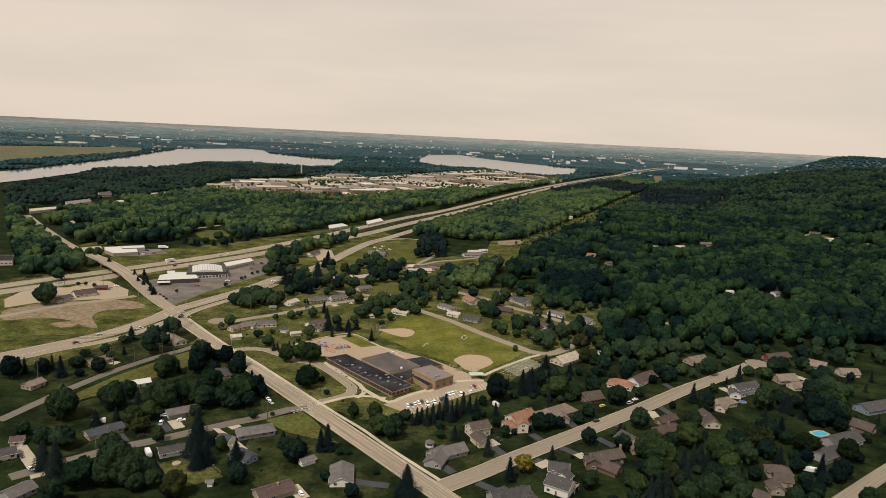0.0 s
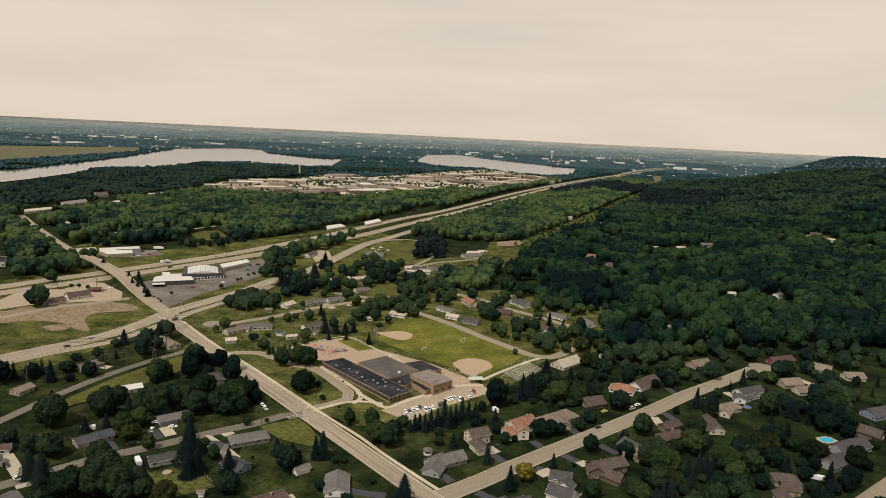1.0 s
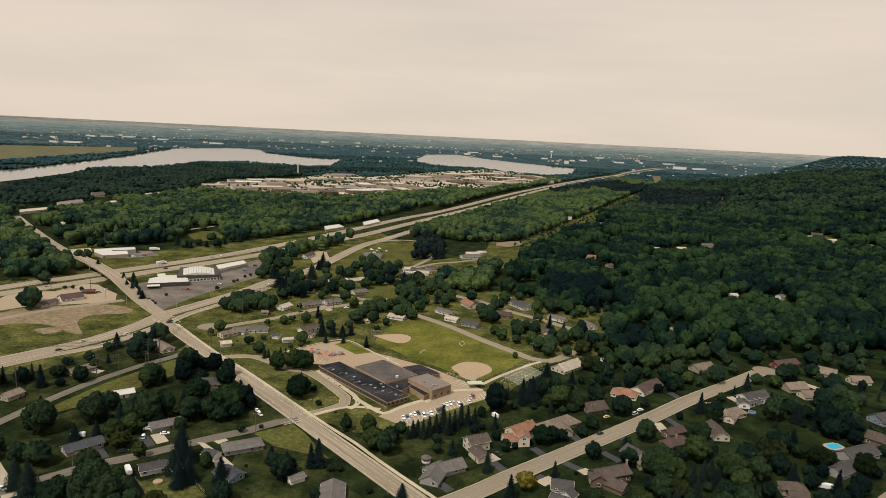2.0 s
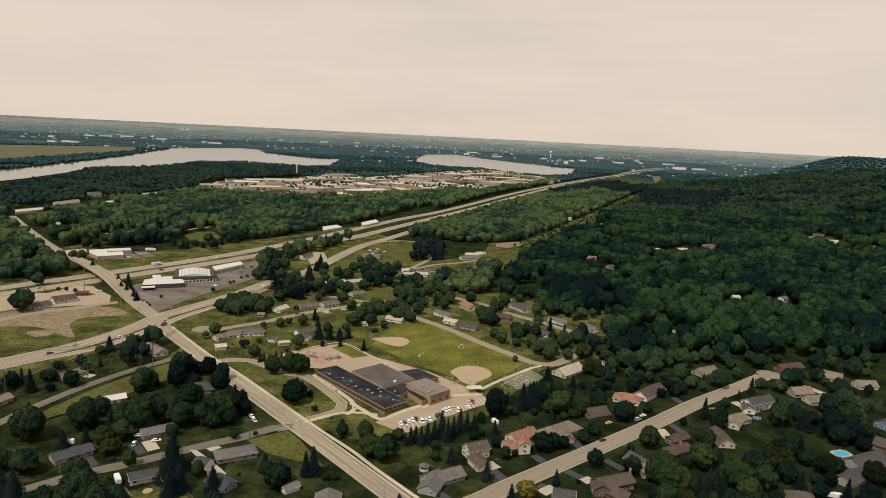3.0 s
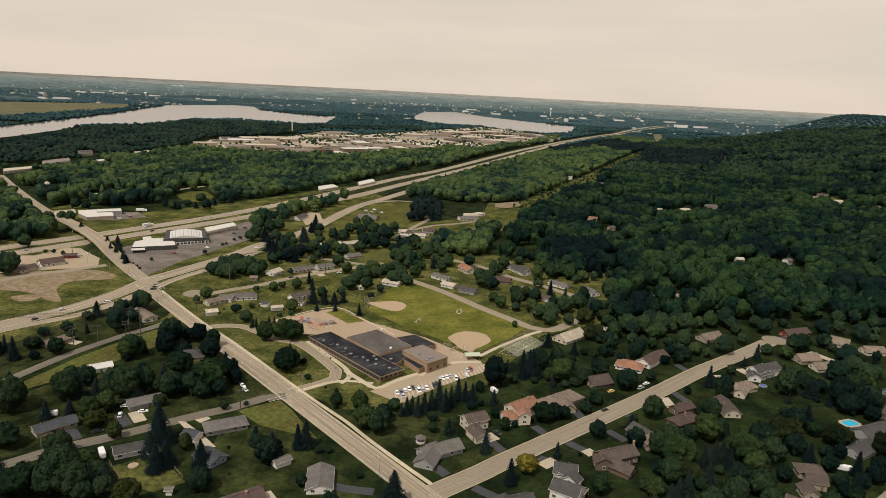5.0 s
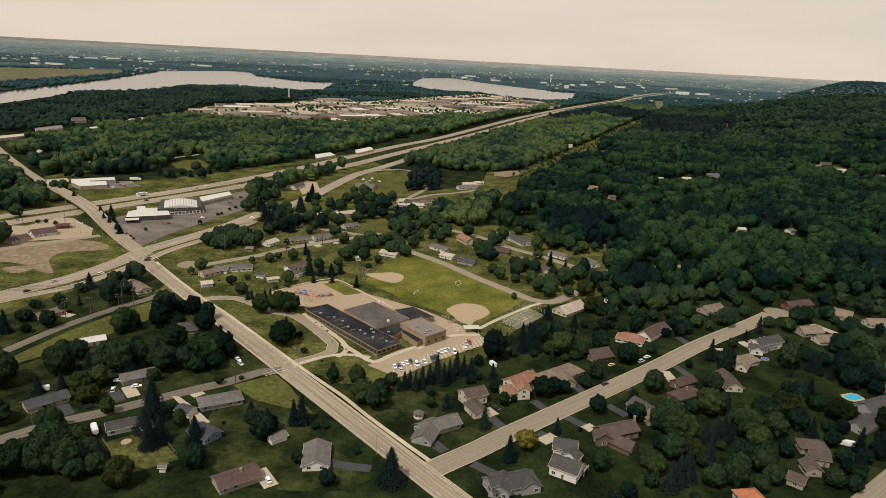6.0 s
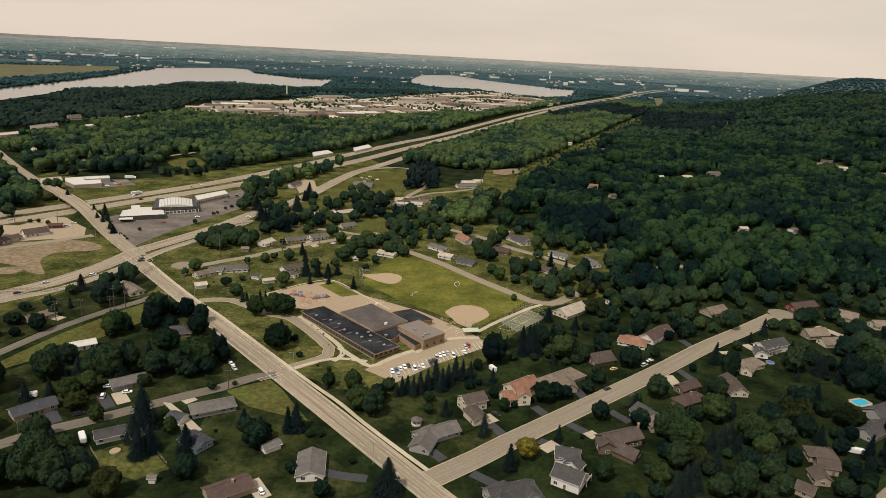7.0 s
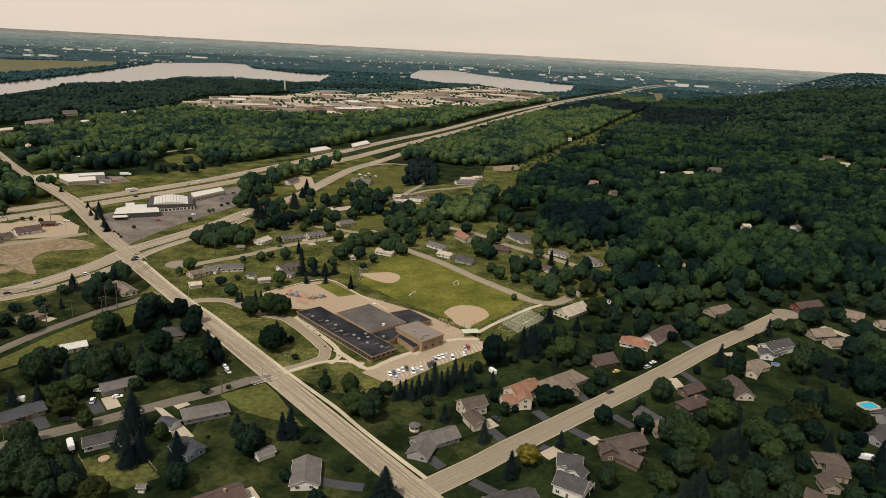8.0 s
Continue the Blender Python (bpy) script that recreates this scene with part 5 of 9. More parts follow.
# the shopping district: many large boxes with pale roofs, each an own building
rng = random.Random(5)
STORES = [(-570.5, 1795.5), (-537.8, 1854.6), (-497.6, 1843.4), (-466.0, 1864.2), (-436.4, 1963.4), (-363.6, 1838.3), (-303.2, 1710.9), (-357.9, 2369.3), (-294.3, 2252.2), (-231.8, 2103.9), (-217.1, 2207.7), (-144.8, 2075.4), (-114.2, 2281.6), (-55.8, 2178.4), (-15.2, 2520.8), (48.6, 2698.7), (106.3, 2495.4), (191.9, 2887.2), (241.9, 2655.5), (252.3, 2436.2), (361.3, 2745.4), (23.5, 2186.1), (-261.7, 1848.3), (-318.9, 1921.9), (-409.8, 1726.2), (-343.3, 1673.4), (-166.2, 1942.8), (-73.0, 1962.8), (179.5, 2386.2)] + [(408.4, 2686.7), (-220.1, 1758.1), (-590.5, 1729.8), (-499.8, 1703.9), (-452.9, 1732.4), (-115.3, 1884.0), (-25.7, 1972.9), (-582.7, 1903.2), (-548.4, 1969.8), (-483.5, 1994.4), (-396.8, 2125.8), (-347.5, 2137.7), (-288.6, 2087.0), (-233.0, 1977.2), (-188.0, 2089.6), (-114.6, 1993.8), (-84.5, 2467.4), (-41.6, 2333.7), (15.1, 2374.4), (71.1, 2311.8), (141.3, 2809.0), (136.4, 2307.5), (235.8, 2850.4), (316.2, 2844.1), (309.2, 2585.6), (358.8, 2564.0), (-334.8, 1804.0), (-272.3, 1775.3), (-186.7, 1841.9)]
for i, (x, y) in enumerate(STORES):
    h, big = rng.uniform(5, 9), 1.0 + 0.6 * (y > 2300)
    red = i == 6
    turn = rng.choice((20, 25, -65))
    o = land(x, y, 1.0)
    k = o.y / y
    b = empty("store", pose(o.x, o.y, o.z, 0, 0, turn), "large store with a red roof in a shopping district" if red else "large pale flat-roofed store in a shopping district", "store", "stores")
    w, d = rng.uniform(42, 84) * k * big, rng.uniform(30, 60) * k * big
    plan = [tuple((b.matrix_basis @ Vector(q))[:2]) for q in ((-w / 2, -d / 2, 0), (w / 2, -d / 2, 0), (w / 2, d / 2, 0), (-w / 2, d / 2, 0))]
    flat_block(b, plan, o.z - 2, o.z + h * k, "roof_redbrown" if red else rng.choice(("roof_membrane", "roof_cream", "roof_cream", "roof_gym", "roof_tan", "roof_gravel")), "wall_red" if red else rng.choice(("wall_cream", "wall_tan", "wall_tan", "wall_brown")), 0.6)
    CLEAR.pop()
    CLEAR.append([(x - w / k / 2, y - d / k / 2), (x + w / k / 2, y - d / k / 2), (x + w / k / 2, y + d / k / 2), (x - w / k / 2, y + d / k / 2)])

# houses: wings are (x, y, turn, length, width, wall height, roof, extras)
house("long ranch house with a dark roof", [(-174.6, 330.2, 47, 17.4, 8.5, 2.6, "gable")], "dark", "tan")
house("long grey-roofed ranch house", [(-145.0, 358.6, 36, 15.4, 8.5, 2.6, "gable")], "grey", "grey")
house("white single-storey home with a grey roof and annex", [(-131.6, 312.6, 31, 11.9, 7.5, 2.6, "gable"), (-121.4, 312.3, 46, 4.7, 6.0, 2.7, "gable")], "slate", "white")
house("hip-roofed grey ranch house beside the road", [(-96.7, 338.3, 28, 19.2, 9.5, 2.6, "hip")], "grey", "grey")
house("dark-roofed house beside a pale driveway", [(-94.4, 309.5, -34, 11.9, 8.5, 2.8, "gable")], "dark", "blue")
house("small dark-roofed garage beside a pale driveway", [(-109.0, 327.7, -22, 7.4, 6.0, 2.5, "gable", dict(windows=False))], "dark", "white", category="garage", group="garages")
house("red-brown roofed ranch house with a brick chimney", [(-71.4, 278.8, 37, 16.2, 9.5, 2.8, "gable")], "redbrown", "tan", (-69.7, 279.5, 5.8))
house("tiny white garden shed on a lawn", [(-102.0, 283.8, 4, 2.3, 2.2, 2.5, "gable", dict(windows=False))], "grey", "white", category="shed", group="sheds")
house("white garden shed with a grey roof", [(-62.7, 309.0, 40, 7.2, 4.4, 2.5, "gable", dict(windows=False))], "grey", "white", category="shed", group="sheds")
house("white ranch house with a broad grey hip roof", [(-43.3, 296.2, -83, 16.3, 10.5, 2.5, "gable")], "grey", "white")
house("grey corner house with crossed gables and a garage", [(7.1, 324.4, 32, 20.1, 9.0, 2.7, "gable", dict(garage=False, pitch=0.6)), (2.4, 318.0, 71, 15.6, 9.0, 2.5, "gable", dict(garage="end", pitch=0.6))], "grey", "grey")
house("tan two-storey house with a brown roof and garage wing", [(24.3, 351.7, 28, 11.7, 8.5, 5.0, "gable", dict(pitch=0.6)), (25.5, 340.2, -63, 10.0, 7.5, 3.2, "gable", dict(garage="end"))], "brown", "cream")
house("cream two-storey house with a salmon tiled roof", [(49.8, 367.4, 39, 16.4, 9.0, 5.5, "gable", dict(pitch=0.6)), (45.6, 361.0, 15, 13.3, 8.0, 2.8, "gable", dict(garage="end", pitch=0.6)), (50.2, 360.1, -88, 8.7, 6.0, 5.2, "gable", dict(pitch=0.6))], "salmon", "cream", (53.4, 369.4, 9.2))
house("tan house with a broad brown hip roof", [(73.2, 383.1, 37, 26.3, 11.0, 2.5, "hip", dict(pitch=0.6)), (75.0, 375.3, -82, 9.3, 8.0, 2.6, "gable", dict(pitch=0.6))], "tan", "tan")
house("grey house with crossed gables and skylights", [(36.0, 282.9, 21, 18.8, 10.0, 3.4, "gable", dict(pitch=0.6)), (32.4, 280.5, 76, 10.1, 8.0, 3.6, "gable", dict(pitch=0.6)), (43.3, 283.0, -73, 7.9, 8.0, 3.6, "gable", dict(pitch=0.6))], "slate", "grey")
house("white two-storey house with a slate roof and rear deck", [(62.7, 308.3, -11, 9.7, 9.0, 4.7, "gable", dict(pitch=0.6)), (61.0, 294.2, -31, 11.7, 9.5, 4.3, "gable", dict(pitch=0.6)), (64.1, 300.9, 53, 5.3, 7.0, 4.9, "gable", dict(pitch=0.6))], "slate", "white")
house("large brown-roofed house with gabled wings", [(89.1, 324.7, 24, 19.4, 9.0, 4.1, "gable", dict(pitch=0.6)), (90.3, 315.2, -42, 9.6, 8.0, 2.8, "gable", dict(pitch=0.6)), (81.8, 319.3, -89, 6.7, 7.0, 4.1, "gable", dict(pitch=0.6))], "brown", "brown", (98.1, 328.3, 9.0))
house("grey-roofed house between trees", [(109.1, 346.3, -60, 15.0, 10.0, 3.2, "gable", dict(pitch=0.6)), (110.3, 339.0, -84, 6.5, 7.0, 3.4, "gable", dict(roof="tan", pitch=0.6))], "slate", "tan")
house("red-brown roofed house with a garage wing", [(135.4, 364.5, 30, 17.1, 8.0, 3.4, "hip", dict(pitch=0.6)), (139.1, 379.0, 31, 13.2, 6.5, 3.0, "gable", dict(pitch=0.6))], "redbrown", "brown", (135.1, 363.8, 7.4))
house("brown-roofed house with a pale patio", [(165.4, 382.9, 90, 17.3, 9.0, 2.7, "gable", dict(pitch=0.6))], "brown", "cream")
house("cream house with a broad tan roof", [(185.4, 410.0, 28, 18.2, 8.5, 3.2, "hip", dict(pitch=0.6)), (182.5, 404.0, 55, 9.3, 6.5, 3.2, "gable", dict(pitch=0.6))], "tan", "cream")
house("white two-storey house with a slate roof", [(210.6, 435.9, 27, 20.8, 9.0, 4.7, "gable", dict(pitch=0.6)), (207.4, 432.4, 33, 10.8, 8.0, 3.6, "gable", dict(pitch=0.6)), (201.1, 428.3, 76, 8.5, 7.0, 3.1, "gable")], "slate", "white")
house("tan house with a brown roof beside a street", [(251.8, 462.3, 14, 15.4, 10.0, 2.8, "gable", dict(pitch=0.6))], "tan", "tan")
house("tan garage house with a brown roof", [(255.5, 449.3, 10, 13.1, 9.0, 2.5, "gable", dict(pitch=0.6))], "tan", "cream")
house("tan-roofed house at the edge of the woods", [(292.4, 496.7, -37, 15.0, 11.0, 2.9, "gable", dict(pitch=0.6))], "tan", "tan")
house("dark red house at the edge of the woods", [(270.4, 513.5, 22, 22.6, 9.0, 2.7, "gable", dict(pitch=0.6))], "redbrown", "red")
house("cream house with a tan roof", [(309.8, 483.2, 3, 14.1, 9.0, 2.7, "gable", dict(pitch=0.6))], "tan", "cream")
house("large house with several brown shingled roofs", [(177.7, 319.9, -10, 11.5, 7.5, 3.5, "hip", dict(pitch=0.6)), (175.7, 311.3, -14, 8.0, 7.0, 3.5, "gable", dict(pitch=0.6)), (168.2, 303.3, 85, 7.2, 6.5, 3.2, "gable", dict(pitch=0.6)), (157.6, 294.0, -41, 6.3, 6.5, 3.0, "gable", dict(pitch=0.6))], "brown", "tan")
house("house with an orange tiled roof", [(131.6, 280.5, 10, 9.5, 8.0, 3.2, "hip", dict(pitch=0.6))], "orange", "cream")
house("tan ranch house under power lines", [(-230.4, 432.3, 60, 15.7, 8.0, 2.7, "gable")], "tan", "tan")
house("long white metal-roofed building", [(-186.4, 397.0, 36, 11.8, 7.0, 2.7, "gable")], "metal", "white")
house("dark hip-roofed house under trees", [(-144.4, 419.2, 23, 15.6, 10.0, 2.5, "hip", dict(pitch=0.6))], "slate", "tan")
house("pale roofed house beside parked white cars", [(-200.0, 485.0, -43, 21.8, 9.0, 2.7, "gable")], "tan", "cream")
house("small tan house with a brown roof", [(-163.9, 522.7, 51, 13.6, 8.0, 2.7, "gable")], "tan", "cream")
house("white flat garage on a lawn", [(-157.8, 499.0, 27, 7.4, 6.0, 2.5, "gable", dict(windows=False))], "cream", "white", category="garage", group="garages")
house("grey hip-roofed ranch house on a lawn", [(-146.5, 537.6, 18, 19.6, 10.0, 2.5, "hip"), (-157.0, 531.0, -7, 10.0, 8.0, 2.7, "gable")], "grey", "white")
house("small shed with a dark roof", [(-125.6, 522.3, -16, 6.0, 4.0, 2.5, "gable", dict(windows=False))], "dark", "white", category="shed", group="sheds")
house("pair of small white sheds joined together", [(-115.0, 515.0, 26, 8.0, 4.0, 2.5, "gable", dict(windows=False))], "cream", "white", category="shed", group="sheds")
house("small house with a red-brown roof on a lawn", [(-104.9, 545.6, 46, 16.2, 8.0, 2.7, "gable"), (-101.6, 530.6, -27, 9.0, 5.0, 2.5, "gable")], "brown", "white")
house("pale-roofed cottage among trees", [(-140.4, 609.8, 64, 13.1, 9.0, 2.7, "gable")], "cream", "white")
house("grey-roofed ranch cottage on a street", [(-118.6, 623.6, 34, 18.2, 8.5, 2.6, "gable")], "grey", "cream")
house("grey-roofed white ranch cottage", [(-101.2, 636.4, 39, 16.3, 9.0, 2.5, "gable")], "grey", "white")
house("white house with a pale roof beside the field", [(-35.8, 594.3, -24, 14.9, 8.0, 2.5, "gable")], "cream", "white")
house("small white garden house", [(-60.4, 577.3, 9, 4.5, 4.0, 2.5, "gable")], "cream", "white", category="shed", group="sheds")
house("small tan garage beside a street", [(-152.3, 588.6, 10, 5.4, 5.0, 2.5, "gable")], "tan", "tan", category="garage", group="garages")
house("tan gabled house among trees", [(30.7, 649.1, -63, 18.1, 10.0, 3.4, "gable", dict(pitch=0.6))], "salmon", "cream")
house("grey ranch house among trees", [(29.7, 582.3, -30, 14.6, 8.5, 2.8, "gable")], "slate", "grey")
house("red-brown roofed house among trees", [(61.6, 617.1, -20, 13.7, 8.0, 2.8, "gable", dict(pitch=0.6))], "redbrown", "brown")
house("white house with a grey roof among trees", [(80.6, 656.0, -61, 24.5, 9.0, 2.5, "gable", dict(pitch=0.6))], "slate", "white")
house("long white house among trees", [(111.2, 614.5, -42, 17.2, 8.0, 2.7, "gable")], "grey", "white")
house("white house with a red-brown roof", [(96.0, 569.3, -48, 15.6, 8.0, 2.5, "gable")], "redbrown", "white")
house("white house on a bend of the street", [(135.4, 595.4, -63, 14.8, 9.0, 2.5, "gable", dict(pitch=0.6))], "grey", "white")
house("house with a large cream roof", [(96.6, 483.0, 43, 23.0, 12.0, 2.5, "gable", dict(pitch=0.6))], "cream", "cream")
house("small white house under trees", [(133.4, 505.8, 34, 12.8, 8.0, 2.7, "gable")], "grey", "white")
house("house with a salmon-red hip roof", [(125.9, 435.7, -24, 16.1, 10.0, 2.5, "hip", dict(pitch=0.6))], "salmon", "white")
house("house with a dark red roof under trees", [(144.3, 448.4, 45, 25.7, 10.0, 2.6, "gable", dict(pitch=0.6))], "redbrown", "white")
house("brown-roofed house under trees", [(99.8, 409.8, 25, 13.9, 11.0, 2.5, "gable", dict(pitch=0.6))], "brown", "brown")
house("pale ranch house among trees", [(6.7, 619.1, -42, 17.9, 8.0, 2.7, "gable")], "grey", "white")
house("white ranch house beside a street", [(13.7, 596.1, -32, 12.2, 8.0, 2.5, "gable")], "cream", "white")
house("grey-roofed house among trees", [(81.2, 590.5, -48, 14.8, 8.0, 2.5, "gable")], "grey", "white")
house("tan-roofed house in the woods", [(199.4, 495.3, 29, 17.4, 10.0, 2.5, "gable", dict(pitch=0.6))], "tan", "tan")
house("red-roofed building beside a parking lot", [(-341.6, 583.2, 68, 16.2, 9.0, 2.7, "gable")], "redbrown", "cream")
house("long building with a dark red roof and white wall", [(-333.2, 605.3, 48, 18.4, 11.0, 2.5, "gable", dict(pitch=0.6))], "redbrown", "white")
house("small red shop beside a parking lot", [(-329.8, 629.9, 22, 10.4, 6.0, 2.7, "gable")], "redbrown", "red")
house("pale-roofed house beside the north road", [(-437.3, 815.2, 46, 20.4, 10.0, 2.6, "gable", dict(pitch=0.6))], "cream", "white")
house("white house beside the north road", [(-439.5, 745.1, 40, 13.5, 10.0, 2.5, "gable", dict(pitch=0.6))], "cream", "white")
house("white house between trees", [(-109.9, 722.4, 38, 23.0, 9.0, 2.7, "gable")], "cream", "white")
house("white ranch house between trees", [(-89.4, 733.2, 36, 19.0, 9.0, 2.7, "gable")], "cream", "white")
house("pale cottage on a lawn", [(-80.8, 680.8, 38, 14.8, 9.0, 2.5, "gable")], "grey", "cream")
house("low grey-roofed building by a lot", [(-87.6, 879.9, -20, 25.0, 12.0, 2.5, "gable", dict(pitch=0.6))], "grey", "tan")
house("house on a gravel drive", [(-170.4, 861.4, 76, 24.5, 10.0, 2.5, "gable", dict(pitch=0.6))], "brown", "white")
house("pale cottage beside a pole", [(-36.3, 807.8, 25, 15.2, 9.0, 2.7, "gable")], "cream", "white")
house("white cottage beside a lane", [(-18.6, 787.9, -1, 11.9, 9.0, 2.7, "gable")], "cream", "white")
house("pale house among trees", [(-37.1, 772.1, -20, 15.4, 10.0, 2.5, "gable")], "grey", "white")
house("white house beside the woods", [(40.8, 910.8, 23, 27.3, 9.0, 2.7, "gable")], "grey", "white")
house("white house among trees", [(-414.8, 992.5, 55, 8.5, 9.0, 2.5, "gable", dict(pitch=0.6))], "cream", "white")
house("white house among trees", [(-461.8, 941.0, 48, 9.2, 9.0, 2.5, "gable", dict(pitch=0.6))], "cream", "white")
house("white house among trees", [(-550.2, 973.9, -62, 78.1, 6.0, 6.2, "gable", dict(pitch=0.6))], "cream", "white")
house("grey-roofed house beside a swimming pool", [(234.7, 361.8, 26, 23.4, 11.0, 3.1, "gable", dict(pitch=0.6))], "slate", "grey")
house("grey gabled house beside trees", [(215.7, 342.9, 33, 17.4, 9.0, 2.9, "gable", dict(pitch=0.6))], "slate", "grey")
house("brown-roofed house under trees", [(259.0, 381.0, -52, 11.2, 10.0, 3.4, "gable", dict(pitch=0.6))], "brown", "brown")
house("grey-blue house with a slate roof", [(287.9, 415.7, 23, 27.4, 11.0, 3.1, "gable", dict(pitch=0.6))], "slate", "blue")
house("white garage with a dark red roof", [(-210.7, 315.1, 20, 5.5, 6.5, 2.6, "gable")], "redbrown", "white", category="garage", group="garages")
house("white ranch house beside a pale driveway", [(-208.8, 300.4, 39, 10.8, 8.0, 2.7, "gable")], "slate", "white")
house("grey-roofed house at the street end", [(-180.8, 268.4, 63, 11.2, 9.0, 2.7, "gable")], "grey", "grey")
house("tan house under power lines", [(-247.1, 387.3, 72, 10.5, 8.0, 2.7, "gable")], "tan", "tan")

def hill_house(label, spot, turn, L, W, roof, wall):
    (x, y), = spot
    h = house(label, [(x, y, turn, L, W, 4.6)], roof, wall)
    h.location.z = hills(x, y)
    BLOCKED.extend((x * (1 - r / y), y - r, 9.0) for r in (10, 22, 34, 46))


house("pale cottage beside a lane", [(-34.8, 781.0, 20, 15, 9, 2.6, "gable")], "cream", "white")
house("brown-roofed cottage beside a lane", [(-27.0, 803.3, -30, 14, 9, 2.6, "gable")], "brown", "tan")
house("grey-roofed cottage beside a lane", [(-17.9, 798.6, 15, 16, 9, 2.6, "gable")], "grey", "white")
house("red-brown roofed cottage by a lane", [(-10.0, 818.1, 10, 13, 9, 2.6, "gable")], "redbrown", "cream")
house("white house at the edge of the woods", [(44.3, 933.7, 15, 18, 9, 2.6, "gable")], "cream", "white")
house("white house at the edge of the woods", [(57.7, 946.7, 15, 12, 8, 2.6, "gable")], "cream", "white")
house("grey house among tall trees", [(34.9, 753.0, -20, 14, 9, 2.6, "gable")], "grey", "grey")
house("grey-roofed house on a narrow street", [(77.5, 661.4, -50, 15, 8, 2.6, "gable")], "grey", "white")
house("white house on a narrow street", [(86.6, 660.9, -50, 13, 8, 2.6, "gable")], "slate", "white")
house("pale house among tall trees", [(69.5, 681.3, -40, 12, 8, 2.6, "gable")], "cream", "white")
hill_house("white house in the woods", [(267.1, 1410.7)], 10, 8, 7, "cream", "white")
hill_house("long grey-roofed house beside the cleared strip", [(307.5, 1328.4)], 5, 24, 11, "grey", "cream")
hill_house("pale flat-roofed barn in the woods", [(342.5, 1388.9)], 5, 26, 12, "membrane", "white")
hill_house("pale house beside a lane in the woods", [(379.4, 1058.3)], 10, 15, 10, "cream", "white")
hill_house("grey-roofed house in the woods", [(440.9, 1110.2)], 0, 18, 11, "grey", "tan")
hill_house("small pale house beside a lane", [(335.4, 1046.1)], 10, 10, 8, "cream", "white")
hill_house("tan-roofed house in a clearing on the wooded hill", [(678.8, 1233.9)], 20, 22, 12, "tan", "white")
hill_house("brown-roofed house on the wooded hill", [(703.3, 1258.9)], -20, 18, 11, "brown", "tan")
hill_house("pale house in a clearing on the wooded hill", [(692.7, 1189.7)], 0, 14, 9, "cream", "white")
hill_house("white house in the woods", [(381.9, 745.8)], 30, 8, 7, "grey", "white")
hill_house("small white house in the woods", [(278.4, 843.6)], 10, 8, 7, "cream", "white")
hill_house("pale house on the wooded hill", [(717.1, 1126.1)], 10, 16, 10, "tan", "tan")
hill_house("salmon-roofed house in the woods", [(211.6, 944.6)], -10, 14, 9, "salmon", "cream")
hill_house("brown-roofed house in the woods", [(224.2, 885.7)], 20, 8, 7, "brown", "tan")
hill_house("pale-roofed house in the woods", [(326.6, 739.9)], 5, 8, 7, "cream", "white")

# ---- drives, patios and yard surfaces ----
def drive(pts, width, material, label):
    ribbon("driveway", flow(pts, 4.0), -width / 2, width / 2, 0.045 if "asphalt" in material else 0.052, 0.4, material, label, "driveway")
    BLOCKED.extend((p.x, p.y, width / 2 + 1.5) for p in flow(pts, 4.0))


for pts in ([(1.3, 317.1), (10.4, 306.5)], [(30.4, 339.6), (38.1, 327.3)], [(79.8, 374.4), (82.4, 365.8)], [(22.0, 298.2), (32.9, 290.1)], [(69.2, 340.4), (78.0, 331.4)], [(53.6, 324.8), (60.5, 320.0)], [(55.1, 354.9), (60.7, 345.8)], [(92.5, 353.8), (99.6, 344.0)], [(143.0, 403.4), (147.0, 392.2)], [(108.5, 371.1), (102.5, 376.5)], [(-170.2, 333.9), (-159.9, 322.1)], [(-152.3, 347.1), (-143.2, 336.3)], [(-39.3, 295.0), (-31.5, 292.9), (-20.1, 291.5)], [(248.6, 496.5), (275.9, 521.9)], [(159.4, 446.1), (163.6, 433.3)]):
    drive(pts, 5.0, "drive_asphalt", "dark asphalt driveway beside a house")
for pts in ([(41.3, 356.4), (52.8, 359.1)], [(30.2, 344.7), (34.3, 338.5)], [(-115.6, 350.5), (-108.6, 344.6)], [(-146.4, 350.4), (-138.8, 340.8)], [(-65.0, 287.6), (-57.3, 277.0)], [(-208.1, 312.3), (-189.6, 293.8)], [(-189.6, 293.8), (-181.5, 284.0)], [(53.8, 317.3), (61.0, 323.2)], [(77.1, 333.7), (80.1, 329.2)], [(134.7, 395.7), (136.0, 382.8)], [(180.3, 431.9), (183.1, 418.3)], [(198.7, 443.7), (202.1, 434.3)], [(263.7, 480.2), (272.3, 465.2)], [(-111.3, 629.7), (-97.9, 610.5)], [(-228.2, 437.1), (-218.0, 433.9)], [(291.5, 462.9), (291.6, 449.8)], [(279.5, 498.3), (287.3, 491.0)]):
    drive(pts, 6.0, "drive_concrete", "pale concrete driveway beside a house")
area("pale_apron", [(-121.7, 342.9), (-118.0, 342.7), (-107.0, 332.9), (-95.7, 321.0), (-103.4, 317.7), (-108.9, 327.9), (-116.3, 337.1)], 0.16, "drive_concrete", "bright pale concrete apron between garages", "driveway")
area("gravel_yard", [(-156.1, 824.4), (-173.6, 875.6), (-169.5, 907.5), (-153.7, 904.0), (-140.7, 855.4)], 0.05, "lot_concrete", "pale gravel yard beside a house", "yard")

# ---- vehicles ----
CARS = {}


